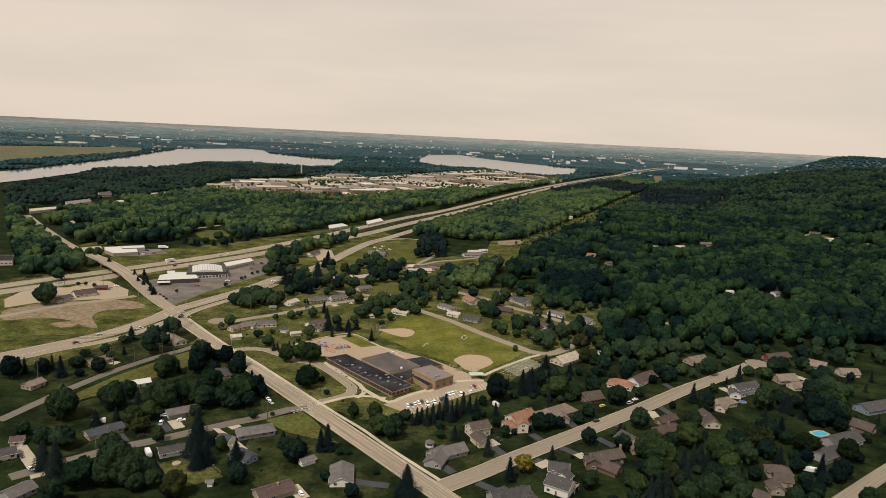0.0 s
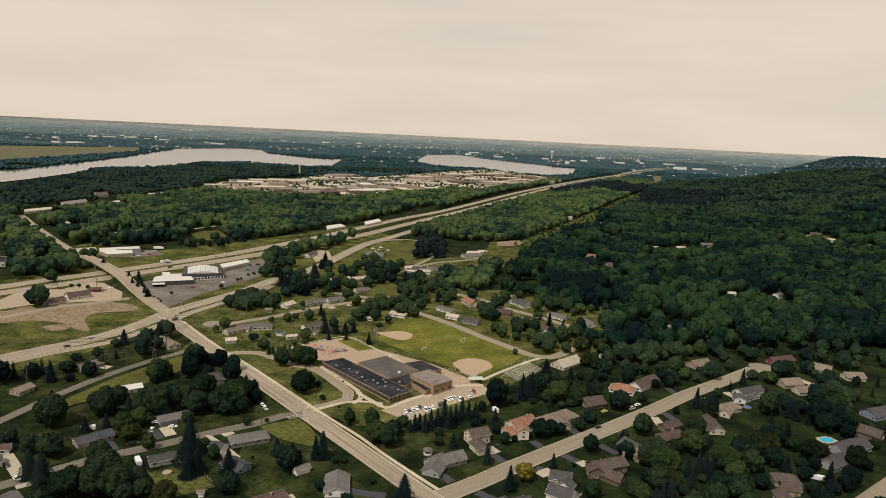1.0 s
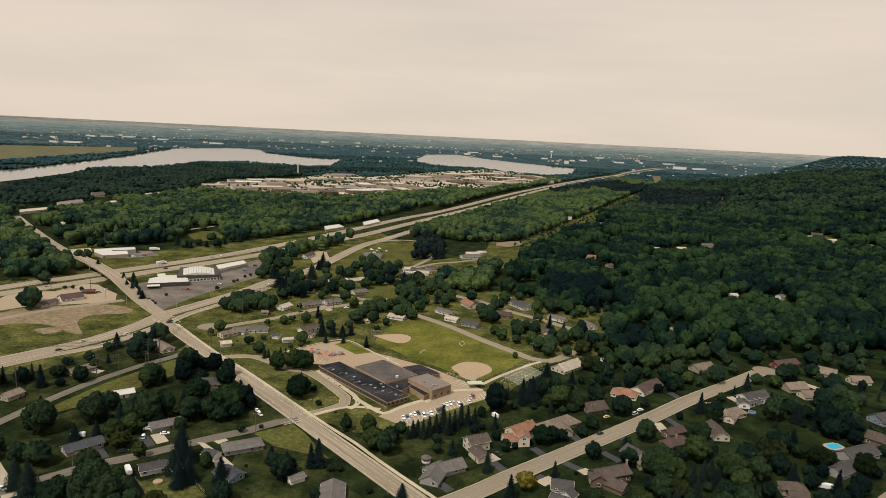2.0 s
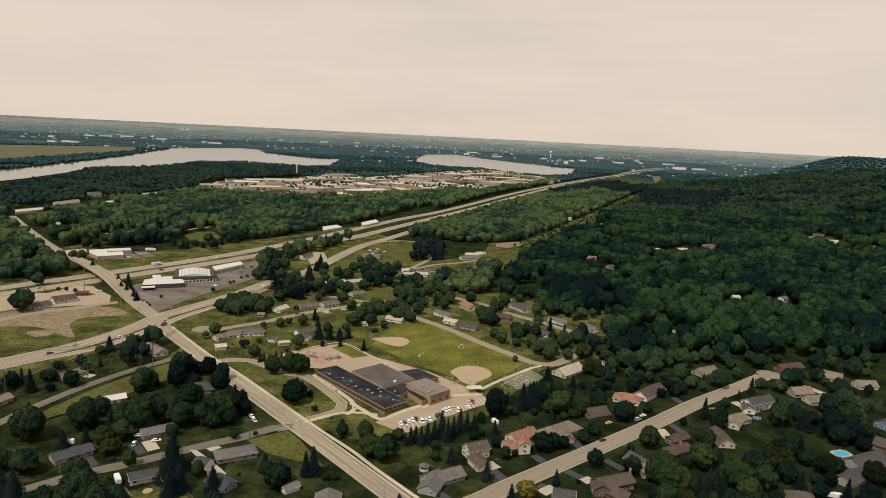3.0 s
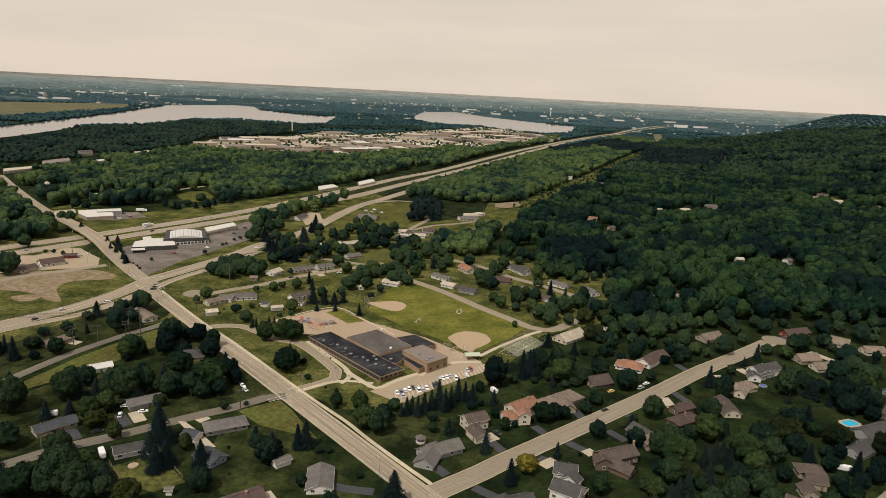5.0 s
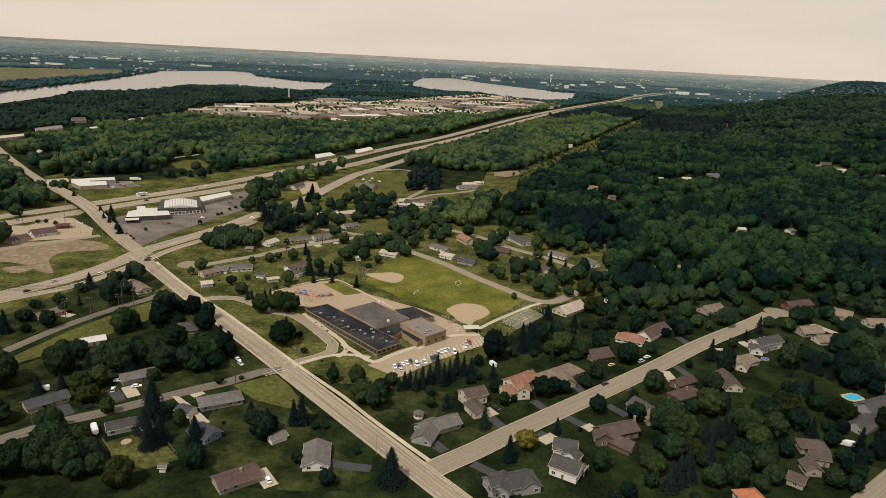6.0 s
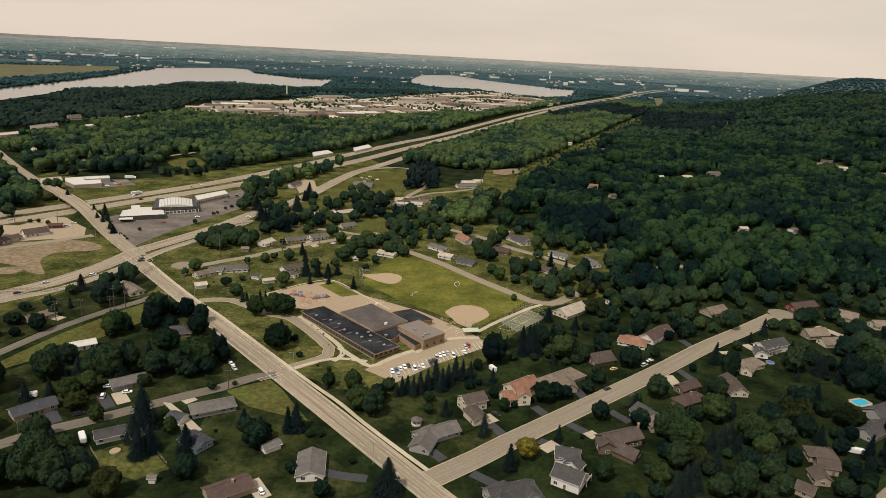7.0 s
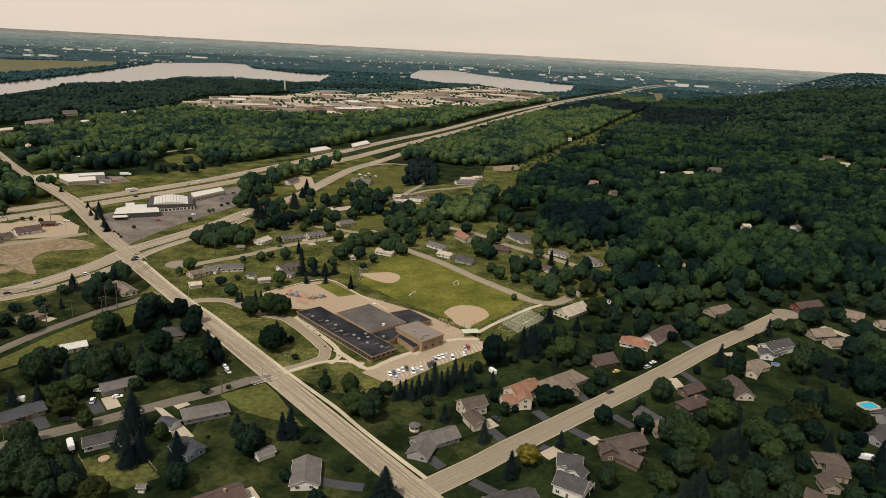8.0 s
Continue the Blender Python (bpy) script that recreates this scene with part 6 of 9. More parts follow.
def car_parts(colour, van):
    e = empty("car", Matrix(), "", "car", "parked cars")
    L, W = (5.0, 1.9) if van else (4.6, 1.8)
    bm = bmesh.new()
    prof = [(-L / 2, 0.35), (-L / 2 + 0.05, 0.85), (-L / 2 + 0.5, 0.95), (L / 2 - 1.2, 0.95), (L / 2 - 0.25, 0.8), (L / 2, 0.5), (L / 2 - 0.05, 0.35)]
    rows = [[bm.verts.new((x, s * (W / 2 - (0.08 if z > 0.9 else 0)), z)) for x, z in prof] for s in (-1, 1)]
    for i in range(len(prof)):
        j = (i + 1) % len(prof)
        bm.faces.new((rows[0][i], rows[0][j], rows[1][j], rows[1][i]))
    bm.faces.new(rows[0][::-1]), bm.faces.new(rows[1])
    part("body", bm, colour, e)
    back, front, top = (-L / 2 + 0.25, L / 2 - 1.5, 1.75) if van else (-L / 2 + 0.75, L / 2 - 1.55, 1.42)
    lo = [(x, y, 0.94) for x, y in ((back - 0.2, -W / 2 + 0.1), (front + 0.4, -W / 2 + 0.1), (front + 0.4, W / 2 - 0.1), (back - 0.2, W / 2 - 0.1))]
    hi = [(x, y, top - 0.06) for x, y in ((back + 0.15, -W / 2 + 0.25), (front - 0.35, -W / 2 + 0.25), (front - 0.35, W / 2 - 0.25), (back + 0.15, W / 2 - 0.25))]
    for i, name in enumerate(("side_window", "windscreen", "side_window", "rear_window")):
        bm = bmesh.new()
        bm.faces.new([bm.verts.new(v) for v in (lo[i], lo[(i + 1) % 4], hi[(i + 1) % 4], hi[i])])
        part(name, bm, "car_glass", e)
    bm = bmesh.new()
    box(bm, back + 0.13, front - 0.33, -W / 2 + 0.23, W / 2 - 0.23, top - 0.06, top)
    part("car_roof", bm, colour, e)
    wheel = None
    for x in (-L / 2 + 0.85, L / 2 - 0.85):
        for y in (-W / 2 + 0.08, W / 2 - 0.08):
            if wheel is None:
                bm = bmesh.new()
                tube(bm, (0, -0.11, 0), (0, 0.11, 0), 0.33, 0.33, 10)
                wheel = bpy.data.meshes.new("wheel")
                bm.to_mesh(wheel), bm.free()
                wheel.materials.append(MATS["rubber"])
            w = part("wheel", wheel, None, e)
            w.location = (x, y, 0.33)
    for x, mat in ((L / 2 - 0.05, "lamp_clear"), (-L / 2 + 0.02, "lamp_red")):
        for y in (-0.6, 0.6):
            bm = bmesh.new()
            box(bm, x - 0.06, x + 0.04, y - 0.18, y + 0.18, 0.58, 0.74)
            part("headlight" if mat == "lamp_clear" else "tail_light", bm, mat, e)
    return e


def car(x, y, turn, colour, van=False, z=0.1, where="in a parking lot"):
    m = pose(x, y, z, 0, 0, turn)
    key = (colour, van)
    if key not in CARS:
        CARS[key] = c = car_parts("car_" + colour, van)
        c.matrix_basis = m
    else:
        c = copy_thing(CARS[key], m)
    tagged(c, f"{colour} {'van' if van else 'saloon car'} {where}", "van" if van else "car")
    BLOCKED.append((x, y, 3))


rng = random.Random(11)
COLOURS = ("white", "silver", "black", "white", "red", "black", "silver", "white", "blue", "black")
slant = math.degrees(math.atan2(skew.y, skew.x))
for row, taken in ((1, (0, 1, 2, 3, 4, 11, 12, 13, 14, 19, 20)), (-1, (1, 5, 6, 7, 9, 10, 15, 18))):
    for i in taken:
        p = Vector((ax, ay, 0)) + u * ((i + 0.5) * 2.8) + skew * 2.6 * row
        car(p.x, p.y, slant + (180 if rng.random() < 0.5 else 0) + rng.uniform(-3, 3), rng.choice(COLOURS), rng.random() < 0.3, 0.12)
for pts, turn, colours, where in (([(35.6, 345.2)], -48, ("black",), "on a driveway"), ([(96.4, 376.0)], 38, ("black",), "parked at the kerb"), ([(-151.0, 345.6)], 100, ("white",), "on a driveway"), ([(-141.7, 350.3), (-152.8, 354.9)], 15, ("white", "white"), "in front of a house"), ([(-153.6, 328.9)], 38, ("black",), "parked in a yard"), ([(-59.4, 280.2)], 115, ("white",), "on a driveway"), ([(124.7, 406.5), (105.6, 399.6), (129.8, 412.8)], 38, ("silver", "yellow", "white"), "beside the street"), ([(-224.9, 436.6)], 12, ("white",), "under power lines"), ([(-198.4, 487.2), (-193.7, 482.3), (-193.2, 477.0)], 20, ("white", "white", "silver"), "beside a house"), ([(-221.9, 554.3), (-220.3, 548.7)], 40, ("black", "black"), "waiting at the crossing"), ([(-261.0, 492.0), (-238.6, 512.2), (-267.4, 471.1)], 57, ("silver", "white", "black"), "on the arterial road"), ([(-112.6, 306.5)], -50, ("yellow",), "parked in a yard"), ([(-102.0, 384.6), (-99.1, 379.6), (-104.3, 387.1)], -50, ("white", "silver", "black"), "in a small lot"), ([(-123.7, 600.9), (-85.1, 621.6)], 30, ("black", "white"), "on a side street"), ([(-200.8, 301.7), (-188.7, 290.1)], -40, ("black", "white"), "on a pale driveway"), ([(150.5, 298.2)], -30, ("white",), "in a dark yard"), ([(-4.2, 419.7)], 15, ("silver",), "beside the school"), ([(-323.0, 646.1), (-322.6, 634.0)], 20, ("white", "silver"), "on a worn lot"), ([(-370.7, 809.3), (-367.9, 823.7), (-361.0, 818.6), (-376.6, 835.4)], 20, ("white", "silver", "red", "black"), "beside a store"), ([(-180.4, 699.7), (-229.1, 775.6), (-218.1, 790.3), (-221.3, 760.2), (-226.8, 690.0), (-248.7, 663.2)], 20, ("white", "silver", "black", "blue", "white", "red"), "on a wide lot"), ([(-96.8, 935.9), (-88.7, 929.9), (-86.7, 947.2), (-80.6, 924.0), (-75.3, 929.6), (-90.5, 913.4)], -30, ("white", "silver", "white", "black", "white", "silver"), "in a gravel lot"), ([(-41.6, 781.7), (-31.9, 775.4), (-26.5, 793.7)], 20, ("white", "silver", "white"), "beside houses")):
    for (x, y), colour in zip(pts, colours):
        car(x, y, turn + rng.uniform(-6, 6), colour, rng.random() < 0.35, 0.1, where)
for pts, turn in (([(-321.9, 768.0), (-280.9, 826.0), (-274.5, 841.5), (-352.8, 724.2)], 57), ([(-147.1, 1103.5), (-142.7, 1123.0), (-75.3, 1286.3), (-124.3, 1174.0), (-15.2, 1395.4), (-92.9, 1248.9)], 68), ([(-307.5, 751.3), (-339.9, 699.0), (-380.2, 647.1), (-159.8, 998.1), (-33.2, 1264.1), (-18.6, 1292.7), (55.0, 1482.9)], 62)):
    for x, y in pts:
        car(x, y, turn, rng.choice(COLOURS), rng.random() < 0.5, 0.16, "on the highway")

# a box lorry on the highway, a trailer in a yard, a boat
def lorry(x, y, turn, label):
    e = empty("lorry", pose(x, y, 0.1, 0, 0, turn), label, "lorry")
    for name, x0, x1, z0, z1, mat in (("trailer", -6, 3.6, 1.0, 3.9, "tank_white"), ("cab", 3.9, 6.2, 0.6, 3.0, "car_white"), ("chassis", -6, 5.6, 0.5, 0.95, "rubber")):
        bm = bmesh.new()
        box(bm, x0, x1, -1.25, 1.25, z0, z1)
        bmesh.ops.bevel(bm, geom=bm.edges[:], offset=0.08, segments=1, affect="EDGES")
        part(name, bm, mat, e)
    for wx in (-5, -3.8, 2.4, 5.0):
        for wy in (-1.1, 1.1):
            bm = bmesh.new()
            tube(bm, (wx, wy - 0.14, 0.5), (wx, wy + 0.14, 0.5), 0.5, 0.5, 10)
            part("wheel", bm, "rubber", e)
    BLOCKED.append((x, y, 7))


for spot, turn, label in (([(-322.1, 774.0)], 57, "white box lorry on the highway"), ([(-365.7, 856.8)], 15, "white lorry parked behind a store"), ([(-147.1, 1103.5)], 66, "white box lorry on the highway")):
    lorry(*spot[0], turn, label)


def camper(x, y, turn, L, label):
    e = empty("trailer", pose(x, y, 0.05, 0, 0, turn), label, "trailer")
    bm = bmesh.new()
    box(bm, -L / 2, L / 2, -1.2, 1.2, 0.5, 2.9)
    bmesh.ops.bevel(bm, geom=bm.edges[:], offset=0.3, segments=2, affect="EDGES")
    part("body", bm, "tank_white", e)
    for wx in (-0.5, 0.5):
        for wy in (-1.1, 1.1):
            bm = bmesh.new()
            tube(bm, (wx, wy - 0.12, 0.35), (wx, wy + 0.12, 0.35), 0.35, 0.35, 10)
            part("wheel", bm, "rubber", e)
    bm = bmesh.new()
    tube(bm, (L / 2, 0, 0.5), (L / 2 + 1.2, 0, 0.45), 0.06, 0.06, 6)
    part("drawbar", bm, "metal_grey", e)


for spot, turn, L in (([(-141.8, 309.3)], -55, 7), ([(-164.9, 343.2)], -50, 6.5), ([(37.4, 391.4)], -60, 5), ([(196.9, 325.6)], -20, 7.5), ([(-183.2, 341.6)], 25, 7)):
    camper(*spot[0], turn, L, "white camper trailer parked on grass")

# ---- poles and wires ----
POLE = {}


def utility_pole(x, y, h=13.0, arms=1, label="wooden utility pole with a crossarm", turn=0):
    e = empty("utility_pole", pose(x, y, 0, 0, 0, turn), label, "pole", "utility poles")
    bm = bmesh.new()
    tube(bm, (0, 0, -0.3), (0, 0, h), 0.26, 0.17, 8)
    part("shaft", bm, "pole_wood", e)
    for i in range(arms):
        bm = bmesh.new()
        box(bm, -1.5, 1.5, -0.08, 0.08, h - 0.7 - 1.6 * i, h - 0.5 - 1.6 * i)
        part("crossarm", bm, "pole_wood", e)
        for o in (-1.3, 0, 1.3):
            bm = bmesh.new()
            tube(bm, (o, 0, h - 0.5 - 1.6 * i), (o, 0, h - 0.25 - 1.6 * i), 0.07, 0.05, 6)
            part("insulator", bm, "lamp_clear", e)
    return e


def wires(name, spots, offsets, label, r=0.06):
    e = empty(name, Matrix(), label, "cable", "power lines")
    for off, h in offsets:
        for (x0, y0), (x1, y1) in zip(spots, spots[1:]):
            bm = bmesh.new()
            d = Vector((x1 - x0, y1 - y0, 0)).normalized()
            s = Vector((-d.y, d.x, 0)) * off
            rings = []
            for i in range(9):
                k = i / 8
                p = Vector((x0 + (x1 - x0) * k, y0 + (y1 - y0) * k, h - 4.0 * k * (1 - k) * 1.0)) + s
                side = Vector((-d.y, d.x, 0)) * r
                rings.append([bm.verts.new(p + v) for v in (side, Vector((0, 0, r)), -side)])
            for a, b in zip(rings, rings[1:]):
                for j in range(3):
                    bm.faces.new((a[j], a[(j + 1) % 3], b[(j + 1) % 3], b[j]))
            part("wire", bm, "wire_dark", e)


for x, y in [(-252.8, 401.1), (-218.0, 427.7), (-191.6, 439.8)]:
    utility_pole(x, y, 14, 2, turn=35)
for x, y in [(-178.8, 432.5), (-165.8, 566.5)]:
    utility_pole(x, y, 26, 2, "tall dark transmission pole", 35)
for x, y in [(-195.4, 452.4)]:
    utility_pole(x, y, 16, 2, turn=35)
for x, y in [(-28.8, 719.4), (-36.7, 827.9), (240.7, 1312.9), (130.8, 1017.9), (62.6, 942.8), (305.3, 1417.5), (54.6, 849.9)]:
    utility_pole(x, y, 22, 1, "tall wooden transmission pole in a cleared strip", 20)
for x, y in [(-166.7, 493.9), (-95.4, 358.0), (-209.1, 439.4), (-333.3, 639.9), (-370.5, 638.6), (-121.6, 588.0), (-53.4, 649.9), (73.2, 506.5), (-97.0, 619.5)]:
    utility_pole(x, y, 11, 1)
wires("power_line", [(-252.8, 401.1), (-218.0, 427.7), (-191.6, 439.8), (-178.8, 432.5)], [(o, h) for o in (-1.3, 0, 1.3) for h in (13.4, 11.8)], "dark power wires between poles")
wires("power_line", [(-257.6, 408.2), (-178.8, 432.5), (-165.8, 566.5), (-28.8, 719.4)], [(o, h) for o in (-1.3, 0, 1.3) for h in (25.5, 23.8)], "dark transmission wires between tall poles", 0.08)
wires("power_line", [(-28.8, 719.4), (62.6, 942.8), (130.8, 1017.9), (240.7, 1312.9), (305.3, 1417.5)], [(o, 21.5) for o in (-1.3, 0, 1.3)], "dark transmission wires over a cleared strip", 0.08)


def street_lamp(x, y, turn, h=10.0):
    e = empty("street_lamp", pose(x, y, 0, 0, 0, turn), "grey metal street lamp with a curved arm", "street lamp", "street lamps")
    bm = bmesh.new()
    tube(bm, (0, 0, -0.2), (0, 0, h), 0.12, 0.07, 8)
    part("post", bm, "metal_grey", e)
    bm = bmesh.new()
    tube(bm, (0, 0, h - 0.1), (1.9, 0, h + 0.4), 0.06, 0.05, 6)
    part("arm", bm, "metal_grey", e)
    bm = bmesh.new()
    box(bm, 1.7, 2.5, -0.18, 0.18, h + 0.3, h + 0.5)
    part("lamp_head", bm, "metal_grey", e)


for pts in ([(-79.0, 370.2), (-165.8, 305.3), (-18.8, 301.5), (-183.8, 491.5), (-68.6, 382.1), (-162.9, 456.5), (-254.9, 581.4), (-279.5, 599.0), (-234.7, 598.4), (-258.8, 626.7), (-153.1, 473.9), (-28.8, 347.4), (-305.2, 612.3)],):
    for i, (x, y) in enumerate(pts):
        street_lamp(x, y, 40 if i % 2 else 220)
for x, y in [(-273.6, 658.2), (-251.9, 684.7), (-237.0, 719.3), (-223.8, 768.2), (-225.7, 657.2), (-245.1, 629.3)]:
    street_lamp(x, y, 30, 9)

# ---- playground, field and yard things ----
def climbing_frame(x, y, turn, tops=("play_red", "play_blue")):
    e = empty("climbing_frame", pose(x, y, 0.1, 0, 0, turn), "red and blue climbing frame with slides", "playground frame")
    for i, (px, py) in enumerate(((0, 0), (2, 0), (2, 2), (0, 2), (5, 0), (7, 0), (7, 2), (5, 2))):
        bm = bmesh.new()
        tube(bm, (px, py, -0.1), (px, py, 3.4), 0.09, 0.09, 6)
        part("post", bm, "play_blue", e)
    for px in (0, 5):
        bm = bmesh.new()
        box(bm, px - 0.1, px + 2.1, -0.1, 2.1, 1.5, 1.62)
        part("platform", bm, "metal_grey", e)
        bm = bmesh.new()
        top = bm.verts.new((px + 1, 1, 4.2))
        ring = [bm.verts.new(v) for v in ((px - 0.3, -0.3, 3.4), (px + 2.3, -0.3, 3.4), (px + 2.3, 2.3, 3.4), (px - 0.3, 2.3, 3.4))]
        for i in range(4):
            bm.faces.new((ring[i], ring[(i + 1) % 4], top))
        part("canopy", bm, tops[px // 5], e)
    for px, py, dx in ((0, 1, -1), (7, 1, 1)):
        bm = bmesh.new()
        tube(bm, (px, py, 1.6), (px + dx * 2.8, py, 0.15), 0.4, 0.4, 8)
        part("slide", bm, "play_red", e)
    bm = bmesh.new()
    box(bm, 2, 5, 0.6, 1.4, 1.5, 1.6)
    part("bridge", bm, "play_blue", e)


def swing_set(x, y, turn, bays, mat):
    e = empty("swing_set", pose(x, y, 0.1, 0, 0, turn), "playground swing set with a tubular frame", "swing set")
    L = 3.0 * bays
    bm = bmesh.new()
    tube(bm, (0, 0, 2.5), (L, 0, 2.5), 0.07, 0.07, 6)
    part("beam", bm, mat, e)
    for k in range(bays + 1):
        for s in (-1, 1):
            bm = bmesh.new()
            tube(bm, (3 * k, s * 1.1, -0.1), (3 * k, 0, 2.5), 0.06, 0.06, 6)
            part("leg", bm, mat, e)
    for k in range(bays):
        for o in (1.0, 2.0):
            bm = bmesh.new()
            tube(bm, (3 * k + o, 0, 0.6), (3 * k + o, 0, 2.5), 0.02, 0.02, 4)
            box(bm, 3 * k + o - 0.25, 3 * k + o + 0.25, -0.12, 0.12, 0.55, 0.6)
            part("swing", bm, "rubber", e)


(px, py), = [(-92.8, 490.7)]
climbing_frame(px, py, -20)
(px, py), = [(-75.5, 486.5)]
climbing_frame(px, py, 25, ("timber", "metal_grey"))
for c, t, b, mat in (([(-84.5, 479.9)], -30, 3, "play_red"), ([(-81.5, 487.8)], -35, 3, "play_red"), ([(-85.0, 496.2)], -20, 2, "metal_grey")):
    swing_set(*c[0], t, b, mat)


def backstop(x, y, turn):
    e = empty("backstop", pose(x, y, 0, 0, 0, turn), "chain-link baseball backstop on steel posts", "backstop")
    pts = [(-4.5, 2.5), (-2.2, 0), (2.2, 0), (4.5, 2.5)]
    for px, py in pts:
        bm = bmesh.new()
        tube(bm, (px, py, -0.2), (px, py, 4.2), 0.08, 0.08, 6)
        part("post", bm, "metal_grey", e)
    for (x0, y0), (x1, y1) in zip(pts, pts[1:]):
        bm = bmesh.new()
        for k in range(8):
            tube(bm, (x0, y0, 0.3 + k * 0.55), (x1, y1, 0.3 + k * 0.55), 0.025, 0.025, 4, False)
        part("mesh_panel", bm, "metal_grey", e)


for c, t in (([(26.4, 450.0)], 10), ([(-52.9, 541.5)], -80)):
    backstop(*c[0], t)


def goal(x, y, turn):
    e = empty("goal", pose(x, y, 0.05, 0, 0, turn), "white metal football goal on grass", "goal")
    for a, b in (((-3, 0, 0), (-3, 0, 2.2)), ((3, 0, 0), (3, 0, 2.2)), ((-3, 0, 2.2), (3, 0, 2.2)), ((-3, 0, 2.2), (-3, 1.8, 0)), ((3, 0, 2.2), (3, 1.8, 0)), ((-3, 1.8, 0), (3, 1.8, 0))):
        bm = bmesh.new()
        tube(bm, a, b, 0.09, 0.09, 6)
        part("bar", bm, "tank_white", e)


for c, t in (([(-9.4, 503.2)], 60), ([(20.2, 528.9)], -120)):
    goal(*c[0], t)


def bench_stand(x, y, turn):
    e = empty("bleacher", pose(x, y, 0.08, 0, 0, turn), "small pale bleacher beside the infield", "bleacher")
    for k in range(3):
        bm = bmesh.new()
        box(bm, -3, 3, k * 0.7, k * 0.7 + 0.35, 0.4 + 0.35 * k, 0.46 + 0.35 * k)
        part("plank", bm, "timber", e)
        for px in (-2.7, 0, 2.7):
            bm = bmesh.new()
            box(bm, px - 0.05, px + 0.05, k * 0.7 + 0.1, k * 0.7 + 0.2, -0.05, 0.4 + 0.35 * k)
            part("leg", bm, "metal_grey", e)


for c, t in (([(10.8, 459.2)], -30), ([(16.1, 452.4)], 40), ([(-48.7, 550.3)], 20)):
    bench_stand(*c[0], t)


def fence(pts, h, label, step=3.0, mat="metal_grey"):
    line = flow(pts, step)
    e = empty("fence", Matrix(), label, "fence")
    for a in line:
        bm = bmesh.new()
        tube(bm, (a.x, a.y, -0.1), (a.x, a.y, h), 0.05, 0.05, 5)
        part("post", bm, mat, e)
    for k in (0.15, 0.5, 0.97):
        for a, b in zip(line, line[1:]):
            bm = bmesh.new()
            tube(bm, (a.x, a.y, h * k), (b.x, b.y, h * k), 0.03, 0.03, 4, False)
            part("rail", bm, mat, e)


fence([(47.3, 461.8), (67.1, 489.2), (78.2, 472.3), (56.6, 446.5), (47.6, 460.9)], 3.0, "chain-link fence round the court")
fence([(-49.3, 525.2), (-48.3, 554.6), (-33.9, 596.3)], 1.8, "chain-link fence beside the field")
fence([(-135.8, 303.5), (-125.2, 291.4)], 1.5, "weathered timber yard fence", 2.5, "timber")
fence([(-119.5, 315.5), (-101.2, 295.4)], 1.5, "weathered timber yard fence", 2.5, "timber")

# the shelter beside the playground, a gazebo, a pool, a trampoline
e = empty("shelter", pose(*[(27.4, 439.6)][0], 0, 0, 0, 10), "open shelter with a pale green sheet roof", "shelter")
for px in (-4, 4):
    for py in (-2.2, 2.2):
        bm = bmesh.new()
        tube(bm, (px, py, -0.1), (px, py, 2.8), 0.1, 0.1, 6)
        part("post", bm, "timber", e)
bm = bmesh.new()
box(bm, -5, 5, -3, 3, 2.8, 3.0)
part("roof", bm, "pale_green_steel", e)
e = empty("gazebo", pose(*[(-2.0, 333.5)][0], 0), "white round gazebo on a lawn", "gazebo")
bm = bmesh.new()
tube(bm, (0, 0, -0.1), (0, 0, 0.4), 2.4, 2.4, 8)
part("floor", bm, "timber", e)
for i in range(8):
    a = i * math.pi / 4
    bm = bmesh.new()
    tube(bm, (2.2 * math.cos(a), 2.2 * math.sin(a), 0.4), (2.2 * math.cos(a), 2.2 * math.sin(a), 2.7), 0.1, 0.1, 6)
    part("post", bm, "tank_white", e)
bm = bmesh.new()
tube(bm, (0, 0, 2.7), (0, 0, 4.0), 2.8, 0.4, 8)
part("roof", bm, "roof_grey", e)
bm = bmesh.new()
tube(bm, (0, 0, 0.5), (0, 0, 1.2), 2.25, 2.25, 8, False)
part("railing", bm, "tank_white", e)
(px, py), = [(229.4, 374.4)]
e = empty("swimming_pool", pose(px, py, 0, 0, 0, 20), "blue swimming pool with a pale rim", "pool")
bm = bmesh.new()
box(bm, -5.6, 5.6, -4.0, 4.0, -0.2, 0.22)
bmesh.ops.bevel(bm, geom=[ed for ed in bm.edges if abs(ed.verts[0].co.z - ed.verts[1].co.z) > 0.1], offset=1.4, segments=3, affect="EDGES")
part("rim", bm, "drive_concrete", e)
bm = bmesh.new()
box(bm, -4.3, 4.3, -2.7, 2.7, 0.1, 0.26)
bmesh.ops.bevel(bm, geom=[ed for ed in bm.edges if abs(ed.verts[0].co.z - ed.verts[1].co.z) > 0.1], offset=1.0, segments=3, affect="EDGES")
part("pool_water", bm, "pool_blue", e)
BLOCKED.extend(((px, py, 9), (px - 8, py - 11, 7), (px - 12, py - 22, 6)))
for name, c, r, mat, label in (("fire_pit", [(-125.0, 302.3)], 2.2, "infield_clay", "round sandy fire pit on a lawn"), ("trampoline", [(202.4, 418.1)], 2.4, "play_blue", "blue round trampoline on a lawn")):
    e = empty(name, pose(*c[0], 0), label, name.replace("_", " "))
    bm = bmesh.new()
    tube(bm, (0, 0, -0.1), (0, 0, 0.6), r, r, 16)
    part("rim", bm, "timber" if name == "fire_pit" else "metal_grey", e)
    bm = bmesh.new()
    tube(bm, (0, 0, 0.6), (0, 0, 0.64), r * 0.8, r * 0.8, 16)
    part("top", bm, mat, e)
